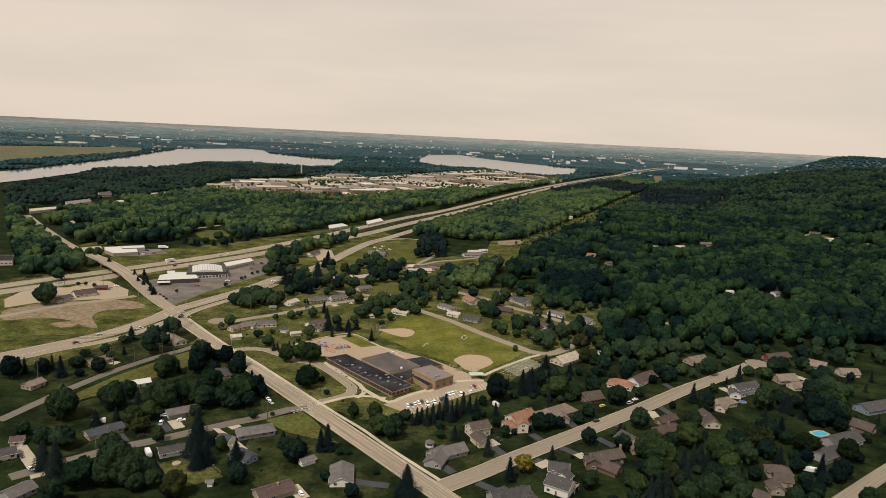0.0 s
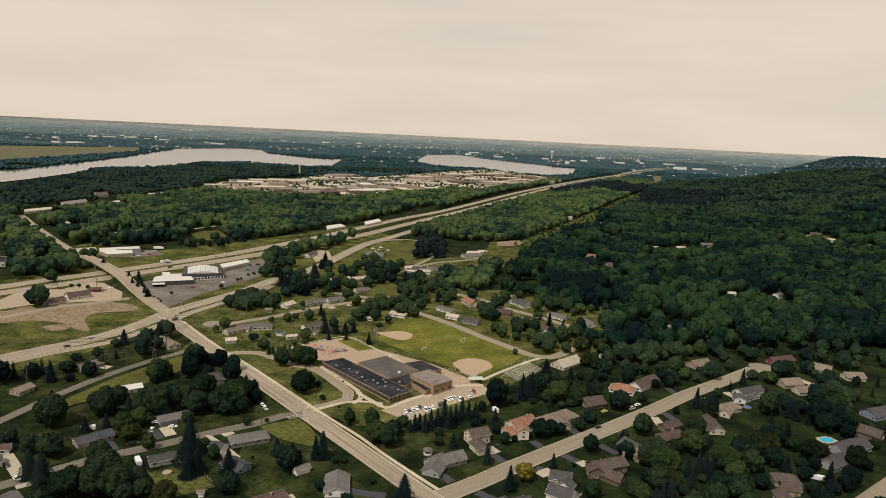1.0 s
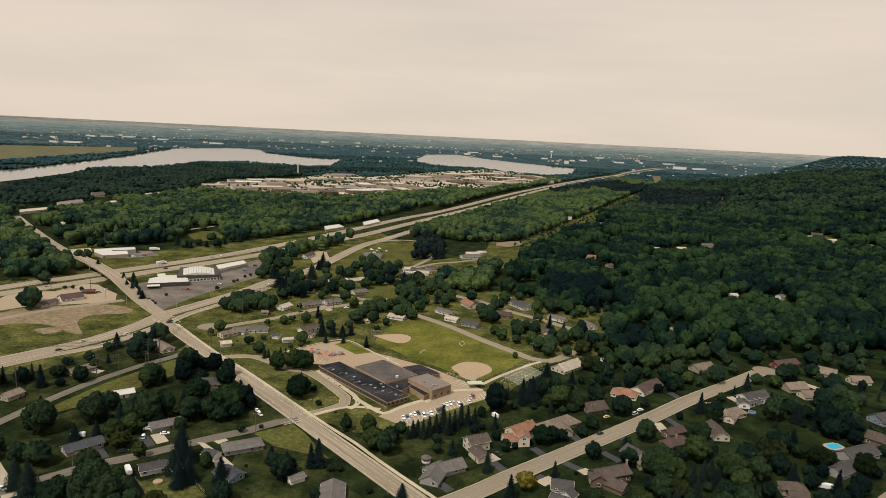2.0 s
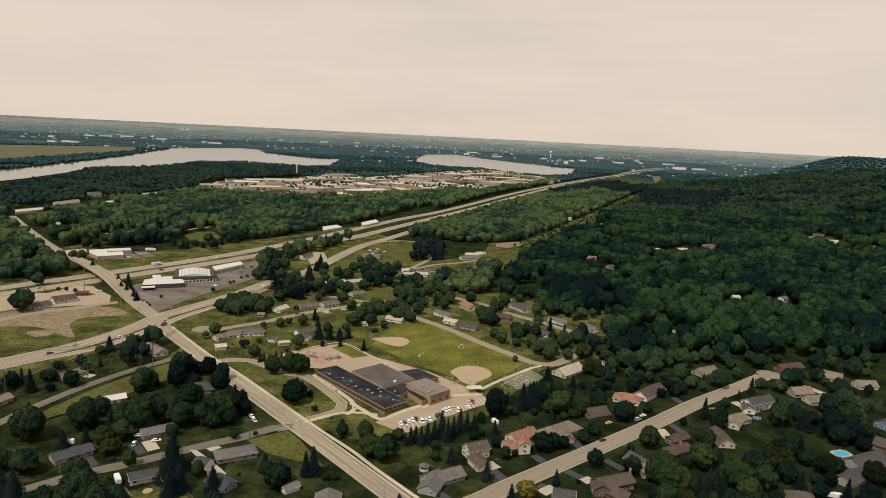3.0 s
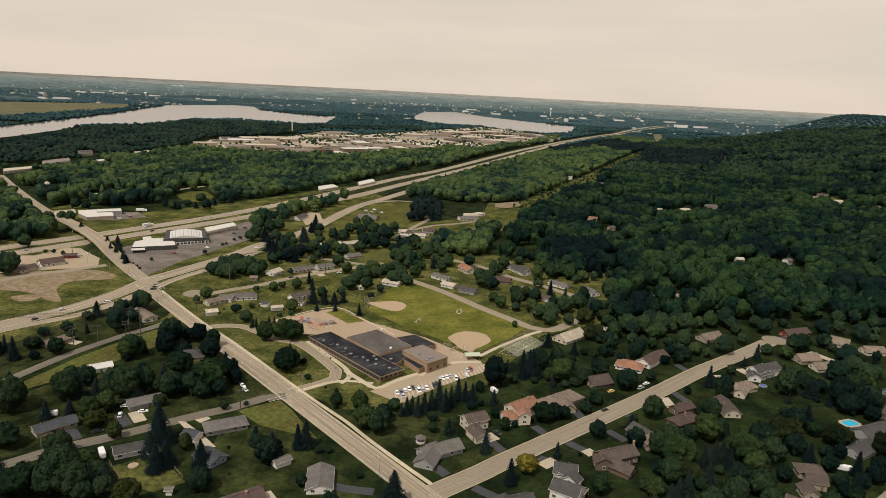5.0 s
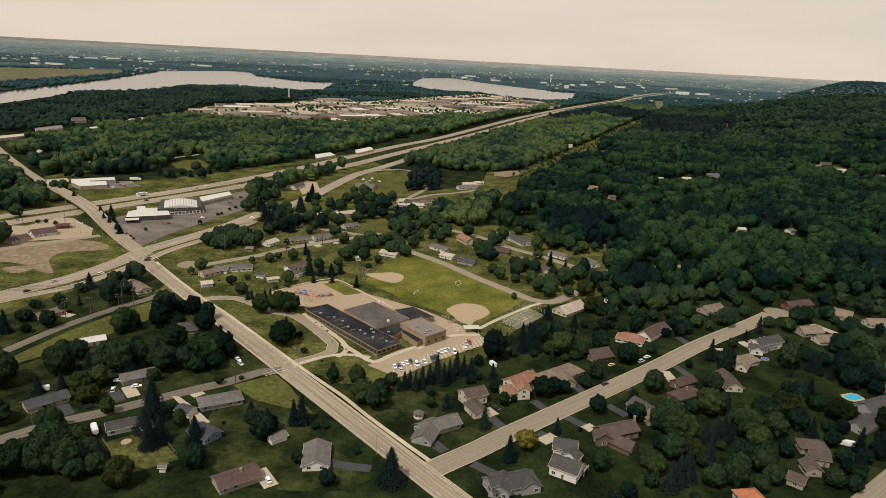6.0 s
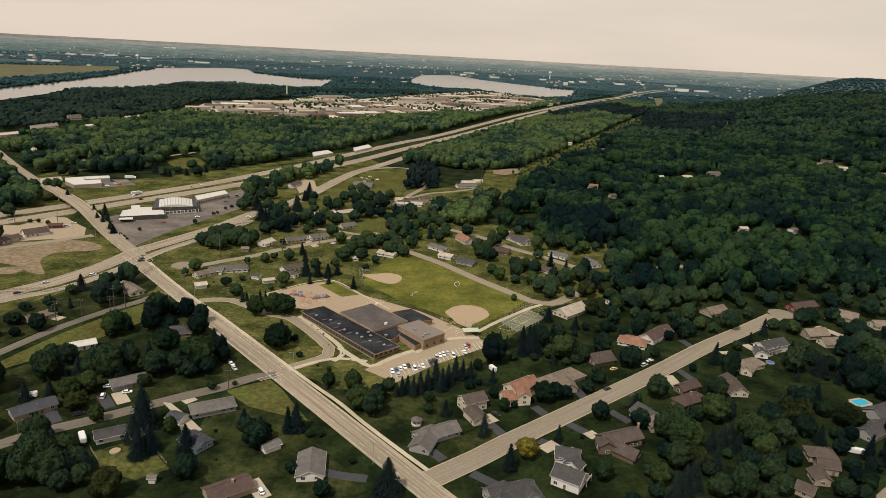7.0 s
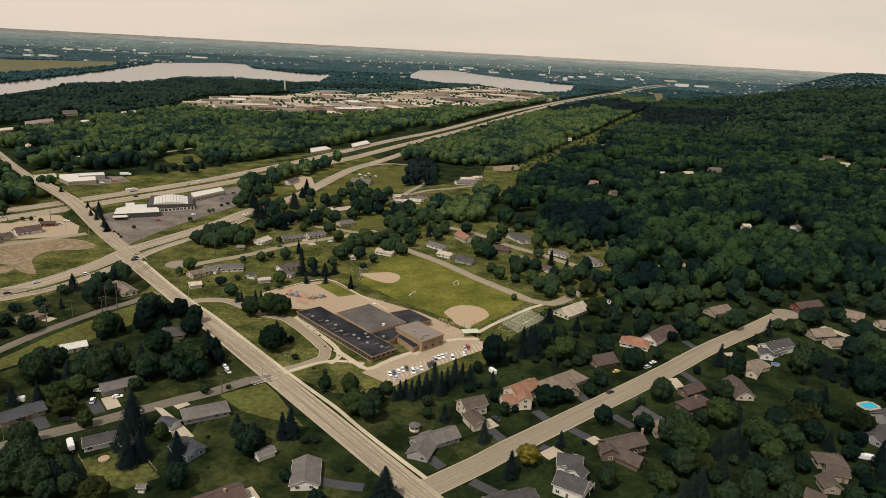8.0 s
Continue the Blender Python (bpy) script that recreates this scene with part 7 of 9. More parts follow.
e = empty("canopy_tent", pose(*[(-151.5, 301.5)][0], 0, 0, 0, 25), "teal fabric canopy between trees", "canopy")
bm = bmesh.new()
box(bm, -2.5, 2.5, -2, 2, 2.3, 2.45)
part("fabric", bm, "tarp_teal", e)
for sx in (-2.4, 2.4):
    for sy in (-1.9, 1.9):
        bm = bmesh.new()
        tube(bm, (sx, sy, -0.1), (sx, sy, 2.3), 0.05, 0.05, 5)
        part("leg", bm, "metal_grey", e)
e = empty("deck", pose(*[(66.9, 296.1)][0], 0, 0, 0, -35), "white railed deck behind a house", "deck")
bm = bmesh.new()
box(bm, -3, 3, -2.4, 2.4, 2.2, 2.4)
part("floor", bm, "timber", e)
for sx, sy in ((-2.9, -2.3), (2.9, -2.3), (2.9, 2.3), (-2.9, 2.3)):
    bm = bmesh.new()
    tube(bm, (sx, sy, -0.1), (sx, sy, 3.4), 0.09, 0.09, 6)
    part("post", bm, "tank_white", e)
for a, b in (((-2.9, -2.3), (2.9, -2.3)), ((2.9, -2.3), (2.9, 2.3))):
    bm = bmesh.new()
    for z in (2.7, 3.0, 3.35):
        tube(bm, (*a, z), (*b, z), 0.05, 0.05, 5)
    part("railing", bm, "tank_white", e)

# ---- towers and distant town ----
def tall(name, spot, h, r, mat, label, head=None):
    o = land(*spot)
    k = o.y / spot[1]
    e = empty(name, pose(o.x, o.y, o.z), label, name.replace("_", " "))
    bm = bmesh.new()
    tube(bm, (0, 0, -5), (0, 0, h * k), r * k, r * k * 0.8, 12)
    part("shaft", bm, mat, e)
    if head:
        bm = bmesh.new()
        bmesh.ops.create_uvsphere(bm, u_segments=16, v_segments=10, radius=head * k)
        for v in bm.verts:
            v.co.z = v.co.z * 0.75 + h * k
        part("tank", bm, mat, e)


tall("mast_tower", [(-501.1, 2310.8)][0], 42, 3.0, "pale_green_steel", "pale green cylindrical tower beyond the woods")
tall("water_tower", [(906.8, 5805.9)][0], 55, 4.5, "tank_white", "white water tower far off", 12)
tall("water_tower", [(-2403.7, 5582.6)][0], 22, 4.0, "tank_white", "white water tower far off", 13)
rng = random.Random(21)
FAR_TOWN = [(-2867.6, 4955.3), (-2784.7, 5055.0), (-2988.5, 5710.2), (-2897.6, 5801.6), (-3155.2, 6468.7), (-3059.7, 6377.9), (-2797.8, 5983.7), (-2636.4, 5788.2), (-2552.6, 5756.1), (-2385.5, 5709.2), (-2106.6, 5384.7), (-1931.1, 5437.2), (-1800.3, 5309.8), (-2403.0, 3942.1), (-2293.5, 4169.0), (-2370.3, 4101.3), (-2170.8, 4156.7), (-5085.5, 13077.5), (-4851.5, 12793.5)] + [(1445.9, 6703.8), (1122.8, 5513.8), (1005.1, 5365.4), (898.7, 5131.7), (1518.3, 6660.6), (1395.8, 5434.6), (1560.1, 5626.6), (1757.0, 6192.4), (1620.4, 5595.9), (584.7, 6001.1), (259.0, 6417.8), (187.7, 5797.3), (1822.2, 5725.7), (1882.2, 5693.9), (423.4, 5483.9), (1100.4, 4999.4), (843.8, 4705.0), (813.7, 5556.2), (722.0, 5547.5), (-354.7, 13910.0), (-856.8, 6589.7), (-776.1, 6814.3), (-1055.7, 8099.7), (-1385.3, 7748.4), (1745.6, 4801.1), (1627.7, 4688.2), (1796.3, 4778.6)]
for i, (x, y) in enumerate(FAR_TOWN):
    if i % 3 == 1:
        continue
    o = land(x, y)
    k = o.y / y
    w, d, h = rng.uniform(25, 110) * k, rng.uniform(16, 30) * k, rng.uniform(7, 10) * k * (2.0 if rng.random() < 0.12 else 1)
    b = empty("distant_building", pose(o.x, o.y, o.z, 0, 0, rng.uniform(-15, 15)), "large pale building in the distant town", "building", "distant buildings")
    bm = bmesh.new()
    box(bm, -w / 2, w / 2, -d / 2, d / 2, -6, h)
    part("wall", bm, rng.choice(("tank_white", "wall_white", "wall_white")), b)
    bm = bmesh.new()
    box(bm, -w / 2 - 0.5, w / 2 + 0.5, -d / 2 - 0.5, d / 2 + 0.5, h, h + 1)
    part("roof", bm, "roof_membrane", b)
    CLEAR.append([(x - w / k / 2 - 20, y - 330), (x + w / k / 2 + 20, y - 330), (x + w / k / 2 + 20, y + 20), (x - w / k / 2 - 20, y + 20)])

# small roofs of the far town, too many to count
rng = random.Random(31)
bm = bmesh.new()
for i in range(900):
    d = rng.uniform(3300, 9500)
    a = radians(rng.uniform(-36, 30))
    x, y = d * math.sin(a), d * math.cos(a)
    if noise.noise((x / 700, y / 260, 2)) < 0.12 or any(inside(p, x, y) for p in CLEAR):
        continue
    o = land(x, y)
    k = o.y / y
    w, dd, h = rng.uniform(8, 22) * k, rng.uniform(6, 11) * k, rng.uniform(9, 13) * k
    m = pose(o.x, o.y, o.z, 0, 0, rng.uniform(-40, 40))
    box(bm, -w / 2, w / 2, -dd / 2, dd / 2, -4, h * 0.8, m)
tagged(part("town_roofs", bm, "wall_cream"), "pale roofs of a distant town between trees", "town", kind="stuff")

# rows of cars on the shopping district's lots, too many to count
rng = random.Random(33)
bm = bmesh.new()
for i in range(150):
    x, y = rng.uniform(-620, 470), rng.uniform(1560, 3100)
    if not inside(MALL, x, y):
        continue
    turn = radians(rng.choice((20, 25, 110)))
    for j in range(rng.randrange(4, 16)):
        px, py = x + math.cos(turn) * j * 3.2, y + math.sin(turn) * j * 3.2
        o = land(px, py, 1.4)
        k = o.y / py
        m = pose(*o, 0, 0, math.degrees(turn) + 90)
        box(bm, -2.3 * k, 2.3 * k, -0.9 * k, 0.9 * k, -0.5, 1.4 * k, m)
tagged(part("lot_cars", bm, "drive_asphalt"), "rows of parked cars in a shopping district", "cars", kind="stuff")

# ---- trees ----
ICO = None


def ico():
    """Corners and faces of a twenty-sided ball."""
    global ICO
    if ICO is None:
        bm = bmesh.new()
        bmesh.ops.create_icosphere(bm, subdivisions=1, radius=1.0)
        ICO = (np.array([v.co[:] for v in bm.verts]), np.array([[v.index for v in f.verts] for f in bm.faces]))
        bm.free()
    return ICO


def balls(rng, centres, radii, squash=0.85, rough=0.22):
    v, f = ico()
    vs, fs = [], []
    for c, r in zip(centres, radii):
        k = 1 + rng.uniform(-rough, rough, (len(v), 1))
        vs.append(v * k * r * np.array((1, 1, squash)) + c)
        fs.append(f + len(v) * (len(vs) - 1))
    return np.concatenate(vs), np.concatenate(fs)


def join(*lots):
    vs, fs, k = [], [], 0
    for v, f in lots:
        vs.append(v), fs.append(f + k)
        k += len(v)
    return np.concatenate(vs), np.concatenate(fs)


def tri_mesh(name, v, f, material):
    me = bpy.data.meshes.new(name)
    me.vertices.add(len(v)), me.loops.add(len(f) * 3), me.polygons.add(len(f))
    me.vertices.foreach_set("co", np.ascontiguousarray(v, dtype=np.float32).ravel())
    me.loops.foreach_set("vertex_index", np.ascontiguousarray(f, dtype=np.int32).ravel())
    me.polygons.foreach_set("loop_start", np.arange(0, len(f) * 3, 3, dtype=np.int32))
    me.polygons.foreach_set("use_smooth", np.ones(len(f), dtype=bool))
    me.update(calc_edges=True)
    me.materials.append(MATS[material])
    return me


def globe(level):
    """Corners and faces of a finer ball, without its underside."""
    bm = bmesh.new()
    bmesh.ops.create_icosphere(bm, subdivisions=level, radius=1.0)
    bmesh.ops.delete(bm, geom=[f for f in bm.faces if f.calc_center_median().z < -0.55], context="FACES")
    bmesh.ops.delete(bm, geom=[v for v in bm.verts if not v.link_faces], context="VERTS")
    bm.verts.index_update()
    out = (np.array([v.co[:] for v in bm.verts]), np.array([[v.index for v in f.verts] for f in bm.faces]))
    bm.free()
    return out


def dome(rng, level, r, up, down, mid, lumps, depth=0.3, sharp=9.0, rough=0.04):
    """A rounded crown whose surface swells into lumps of foliage; mid is the height of its widest part."""
    v, f = globe(level)
    l = rng.normal(size=(lumps, 3))
    l[:, 2] = np.abs(l[:, 2]) * 1.1 - 0.25
    l /= np.linalg.norm(l, axis=1, keepdims=True)
    swell = rng.uniform(0.6, 1.15, lumps)
    k = (np.exp(sharp * (v @ l.T - 1)) * swell).max(1)
    k = 1 - depth + depth * k + rng.uniform(-rough, rough, len(v))
    low = np.clip(-v[:, 2], 0, 1)
    v = v.copy()
    v[:, :2] *= ((1 - 0.45 * low) / np.sqrt(np.maximum(1e-3, 1 - low ** 2)))[:, None]
    p = v * k[:, None]
    lean = rng.uniform(0.86, 1.14, 2)
    z = np.where(p[:, 2] > 0, p[:, 2] * up, p[:, 2] * down) + mid
    return np.stack([p[:, 0] * r * lean[0], p[:, 1] * r * lean[1], z], 1), f


def leafage(rng, crown, n, size, loose=0.35):
    """Small leafy triangles that lie over the faces of a crown, a little raised and tilted."""
    v, f = crown
    t = v[f]
    nrm = np.cross(t[:, 1] - t[:, 0], t[:, 2] - t[:, 0])
    wide = np.linalg.norm(nrm, axis=1)
    pick = rng.choice(len(f), n, p=wide / wide.sum())
    w = rng.dirichlet((1, 1, 1), n)
    c = (t[pick] * w[:, :, None]).sum(1)
    d = nrm[pick] / wide[pick][:, None]
    d = d + rng.normal(size=(n, 3)) * loose
    d /= np.linalg.norm(d, axis=1, keepdims=True)
    c = c + d * rng.uniform(-0.2, 1.0, (n, 1)) * size
    a = np.cross(d, rng.normal(size=(n, 3)))
    a /= np.linalg.norm(a, axis=1, keepdims=True)
    b = np.cross(d, a)
    s = (size * rng.uniform(0.55, 1.35, n))[:, None]
    vs = np.stack([c - a * s - b * s * 0.5, c + a * s * 0.9 - b * s * 0.4, c + b * s * 1.3], 1).reshape(-1, 3)
    return vs, np.arange(n * 3).reshape(-1, 3)


def broad_crown(seed, r=4.6, h=9.2, base=0.2, clumps=26, n=760):
    rng = np.random.default_rng(seed)
    body = dome(rng, 4 if n > 200 else 3, r * 1.02, h * 0.58, h * 0.7, base + h * 0.42, clumps * 2, 0.34, 24.0, 0.03)
    return join(body, leafage(rng, body, int(n * 1.4), 0.34, 0.45))


def spire_crown(seed, r=2.9, h=13.0, base=0.8, tiers=9, n=300):
    rng = np.random.default_rng(seed)
    vs, fs = [], []
    m = 9
    for i in range(tiers):
        k = i / tiers
        z0, z1 = base + h * k, base + h * min(1.0, k + 1.9 / tiers)
        rr = r * (1 - k) ** 0.85 + 0.15
        o = len(vs)
        turn = rng.uniform(0, 6)
        for j in range(m):
            a = turn + 2 * math.pi * j / m
            q = rr * rng.uniform(0.55, 0.98)
            vs.append((q * math.cos(a), q * math.sin(a), z0 - rng.uniform(0, 0.5)))
        vs.append((0, 0, z1))
        fs += [(o + j, o + (j + 1) % m, o + m) for j in range(m)]
    k = rng.uniform(0, 1, n) ** 1.4
    a = rng.uniform(0, 2 * math.pi, n)
    rr = (r * (1 - k) ** 0.85 + 0.1) * rng.uniform(0.6, 1.12, n)
    c = np.stack([rr * np.cos(a), rr * np.sin(a), base + h * k * 0.97 + 0.2], 1)
    out = np.stack([np.cos(a), np.sin(a), -0.45 + 0 * a], 1)
    side = np.stack([-np.sin(a), np.cos(a), 0 * a], 1)
    s = ((0.62 if n < 500 else 0.46) * (1 - 0.5 * k) * rng.uniform(0.7, 1.3, n))[:, None]
    tv = np.stack([c - side * s * 0.7, c + side * s * 0.7, c + out * s * 1.5], 1).reshape(-1, 3)
    return join((np.array(vs), np.array(fs)), (tv, np.arange(n * 3).reshape(-1, 3)))


def trunk_mesh(h, r, limbs, seed):
    rng = random.Random(seed)
    bm = bmesh.new()
    tube(bm, (0, 0, -0.4), (0.1, 0.05, h * 0.55), r, r * 0.7, 7)
    tube(bm, (0.1, 0.05, h * 0.55), (0, 0.1, h), r * 0.7, r * 0.3, 7)
    for i in range(limbs):
        a = rng.uniform(0, 6.28)
        z = h * rng.uniform(0.4, 0.7)
        tube(bm, (0.05, 0.05, z), (1.9 * math.cos(a), 1.9 * math.sin(a), z + 2.2), r * 0.4, r * 0.15, 5)
    me = bpy.data.meshes.new("trunk")
    bm.to_mesh(me), bm.free()
    me.materials.append(MATS["bark"])
    return me


KINDS = {
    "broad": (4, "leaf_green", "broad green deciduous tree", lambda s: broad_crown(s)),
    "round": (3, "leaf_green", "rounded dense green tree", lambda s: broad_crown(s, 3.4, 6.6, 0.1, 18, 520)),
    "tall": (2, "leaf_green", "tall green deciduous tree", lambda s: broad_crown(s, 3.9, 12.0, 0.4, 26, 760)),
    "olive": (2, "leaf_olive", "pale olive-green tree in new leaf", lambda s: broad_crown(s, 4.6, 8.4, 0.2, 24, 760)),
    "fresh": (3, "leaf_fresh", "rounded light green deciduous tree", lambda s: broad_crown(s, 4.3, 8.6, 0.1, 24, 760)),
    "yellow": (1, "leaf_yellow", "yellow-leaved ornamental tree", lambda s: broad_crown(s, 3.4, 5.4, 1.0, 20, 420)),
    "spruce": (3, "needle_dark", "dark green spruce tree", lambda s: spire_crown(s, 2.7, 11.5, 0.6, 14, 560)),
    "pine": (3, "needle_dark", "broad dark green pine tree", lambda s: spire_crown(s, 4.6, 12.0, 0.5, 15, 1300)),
    "bush": (2, "leaf_green", "rounded green shrub", lambda s: broad_crown(s, 1.9, 2.6, 0.2, 8, 120)),
}
trng = random.Random(77)
PLANTED = []
TREES = []


def plant(kind, x, y, size=1.0, where="in a yard"):
    i = trng.randrange(KINDS[kind][0])
    s = size * {"broad": 1.26, "tall": 1.2, "olive": 1.2, "fresh": 1.28, "round": 1.3}.get(kind, 1.0) * trng.uniform(0.82, 1.14)
    m = Matrix.Translation((x, y, hills(x, y))) @ Matrix.Rotation(trng.uniform(0, 6.28), 4, "Z") @ Matrix.Diagonal((s, s, s * trng.uniform(0.88, 1.14), 1))
    TREES.append((kind, i, x, y, m, where))
    PLANTED.append((x, y))


def plant_all(kind, spots, size=1.0, where="in a yard"):
    for x, y in spots:
        plant(kind, x, y, size, where)


def stand(kind, spots, where):
    """Trees of a given size, each at its own place."""
    for x, y, size in spots:
        i = trng.randrange(KINDS[kind][0])
        m = Matrix.Translation((x, y, hills(x, y))) @ Matrix.Rotation(trng.uniform(0, 6.28), 4, "Z") @ Matrix.Diagonal((size, size, size * trng.uniform(0.92, 1.1), 1))
        TREES.append((kind, i, x, y, m, where))
        PLANTED.append((x, y))


stand("broad", [(-208.5, 500.0, 1.68), (-204.6, 456.5, 1.90), (-203.7, 475.7, 1.09), (-221.9, 416.4, 0.98), (-238.6, 423.2, 1.06), (-229.7, 407.1, 0.85), (-163.0, 439.2, 1.50), (-154.3, 446.7, 1.40), (-159.6, 423.0, 1.21), (-148.1, 422.5, 1.32), (-147.1, 445.0, 1.02), (-132.2, 420.6, 1.20), (-136.8, 439.6, 0.89), (-111.6, 393.6, 1.01), (-106.8, 387.5, 0.75), (-194.6, 371.2, 1.28), (-191.3, 377.4, 1.04), (-184.3, 377.5, 1.09), (-185.6, 360.4, 1.23), (-171.2, 379.6, 1.31), (-167.9, 367.8, 1.26), (-162.4, 382.2, 1.18), (-151.5, 374.0, 1.16), (-156.3, 363.9, 1.44), (-162.1, 396.7, 0.90), (-144.8, 374.4, 0.95), (-134.7, 368.6, 1.22), (-118.8, 369.0, 1.32), (-110.8, 373.8, 1.23), (-126.0, 373.2, 1.16)], "between houses and the main road")
stand("broad", [(-159.4, 307.0, 1.10), (-136.7, 357.4, 0.61), (-75.6, 319.7, 1.20), (-67.6, 316.7, 1.13), (-69.1, 309.2, 1.02), (-90.7, 287.7, 1.36), (-151.9, 291.0, 1.22), (-148.5, 280.4, 1.28), (-138.8, 279.4, 1.28), (-134.3, 290.0, 1.28), (-127.1, 280.4, 1.23), (-133.1, 276.6, 1.25), (-36.2, 279.8, 0.76), (-268.2, 399.4, 1.30), (-254.6, 409.1, 0.93), (-241.9, 422.6, 0.96), (-214.3, 325.0, 1.08), (-197.7, 314.8, 1.36), (-186.6, 312.9, 1.75), (-205.0, 345.2, 1.59), (-145.0, 283.2, 1.59), (-162.3, 261.7, 1.24)], "between houses and the main road")
stand("broad", [(-22.6, 339.5, 1.05), (-21.3, 353.0, 1.27), (-16.8, 364.4, 1.01), (50.1, 405.7, 0.74), (68.6, 426.7, 1.02), (89.7, 408.4, 0.86), (80.0, 435.3, 1.08), (86.7, 510.6, 1.30), (64.9, 539.0, 0.84), (101.3, 512.8, 0.91), (103.4, 420.7, 1.18), (133.6, 451.3, 0.96), (123.4, 446.0, 0.94), (145.0, 552.0, 1.57), (142.0, 502.3, 1.60), (153.5, 501.0, 1.42), (166.6, 505.4, 1.61), (115.1, 404.4, 1.30), (134.4, 420.0, 0.89), (150.9, 444.9, 0.94), (187.3, 508.0, 1.62), (177.8, 486.1, 1.21), (165.6, 453.1, 1.44), (199.1, 469.5, 1.39), (219.5, 487.5, 0.97), (223.2, 526.3, 1.50), (229.0, 470.7, 0.87), (252.3, 479.2, 1.29), (279.1, 464.2, 1.25), (253.2, 432.0, 0.86)], "in a yard beside a street")
stand("broad", [(211.6, 408.7, 1.40), (230.0, 424.3, 1.13), (233.0, 412.4, 1.26), (273.3, 446.1, 1.37), (312.0, 502.5, 1.61), (244.5, 405.2, 1.40), (260.5, 415.0, 1.28), (45.1, 352.7, 0.54), (66.3, 362.7, 0.81), (72.1, 364.4, 0.97), (85.1, 372.9, 0.99), (93.3, 383.6, 1.02), (120.3, 369.3, 1.08), (102.8, 340.1, 0.90), (79.2, 307.0, 0.68), (112.1, 333.3, 1.08), (107.5, 315.7, 1.06), (132.0, 348.0, 0.71), (119.8, 340.8, 1.10), (109.6, 308.0, 1.03), (166.7, 332.6, 1.12), (146.4, 301.8, 1.17), (139.4, 306.3, 1.03), (163.0, 314.1, 0.77), (171.1, 349.0, 0.94), (184.9, 365.5, 0.99), (195.8, 378.1, 0.98), (180.6, 339.1, 1.03), (194.7, 336.3, 0.95), (184.6, 303.3, 0.95)], "in a yard beside a street")
stand("broad", [(173.7, 292.7, 0.82), (130.0, 290.8, 1.07), (120.7, 289.8, 1.12), (147.0, 293.1, 0.83), (275.0, 456.7, 1.62), (256.0, 432.5, 1.51), (245.6, 387.8, 1.64), (235.6, 394.8, 1.52), (275.7, 432.9, 1.13), (197.1, 312.4, 1.12), (211.2, 320.9, 0.98), (173.2, 293.6, 1.17), (179.8, 290.7, 0.99), (251.3, 365.3, 0.91)], "in a yard beside a street")
stand("broad", [(38.5, 400.4, 1.39)], "beside the school")
stand("fresh", [(-177.6, 417.0, 1.01), (-142.3, 399.6, 0.93), (-134.4, 376.3, 0.96), (-119.0, 381.2, 1.20), (-164.7, 341.7, 1.20), (-160.0, 349.8, 1.23), (-143.4, 324.3, 0.81), (-108.1, 317.4, 0.74), (-143.5, 298.7, 1.09), (-47.4, 365.4, 0.81), (-34.6, 362.9, 1.08), (-158.8, 277.6, 1.79)], "between houses and the main road")
stand("fresh", [(-107.3, 454.4, 1.36), (-97.7, 457.6, 1.57), (-90.6, 457.0, 0.96), (-83.0, 407.8, 0.97)], "beside the school")
stand("fresh", [(-29.8, 346.3, 0.87), (3.6, 343.9, 0.61), (29.1, 391.6, 0.65), (71.2, 410.7, 0.87), (79.2, 411.7, 1.05), (60.2, 501.3, 0.60), (54.0, 545.4, 1.24), (48.8, 561.0, 1.07), (104.5, 542.6, 1.49), (129.4, 505.9, 1.34), (150.7, 471.9, 1.00), (180.3, 515.0, 1.18), (177.6, 465.1, 1.06), (260.0, 483.2, 1.55), (239.6, 465.0, 1.13), (35.8, 362.1, 0.65), (39.6, 348.9, 0.67), (60.5, 360.6, 0.76), (75.7, 297.6, 0.97), (98.7, 296.1, 1.10), (141.8, 349.6, 0.96), (117.6, 323.5, 1.05), (151.7, 330.3, 1.08), (151.8, 317.8, 1.28), (200.6, 357.8, 0.89), (186.5, 298.7, 0.91), (208.0, 293.3, 1.07), (255.1, 409.9, 1.08)], "in a yard beside a street")
stand("olive", [(-157.0, 334.2, 1.01), (-114.4, 273.7, 1.36)], "between houses and the main road")
stand("olive", [(71.3, 567.0, 1.37), (114.0, 517.5, 1.61), (129.7, 523.6, 1.34), (110.6, 483.0, 1.30), (157.8, 543.2, 1.55), (119.2, 311.3, 1.17), (179.8, 348.4, 1.62), (207.2, 348.5, 1.26), (225.6, 341.3, 1.03)], "in a yard beside a street")
stand("round", [(-219.5, 493.2, 1.63), (-234.2, 474.8, 1.10), (-235.2, 451.4, 1.22), (-245.7, 444.5, 1.02), (-226.0, 438.1, 1.01), (-178.3, 411.4, 0.95), (-172.2, 327.0, 0.56), (-103.4, 357.2, 0.95), (-93.9, 362.8, 0.52), (-176.3, 521.0, 1.01), (-48.1, 319.4, 0.73), (-43.5, 320.3, 0.64), (-50.7, 293.4, 0.77), (-134.2, 516.4, 0.65), (-50.3, 383.2, 0.52), (-246.1, 442.7, 0.89)], "between houses and the main road")
stand("round", [(-109.2, 499.2, 0.64), (-102.0, 503.0, 0.69), (-75.4, 418.5, 0.57), (-68.8, 397.5, 0.73), (-43.8, 570.3, 1.23)], "beside the school")
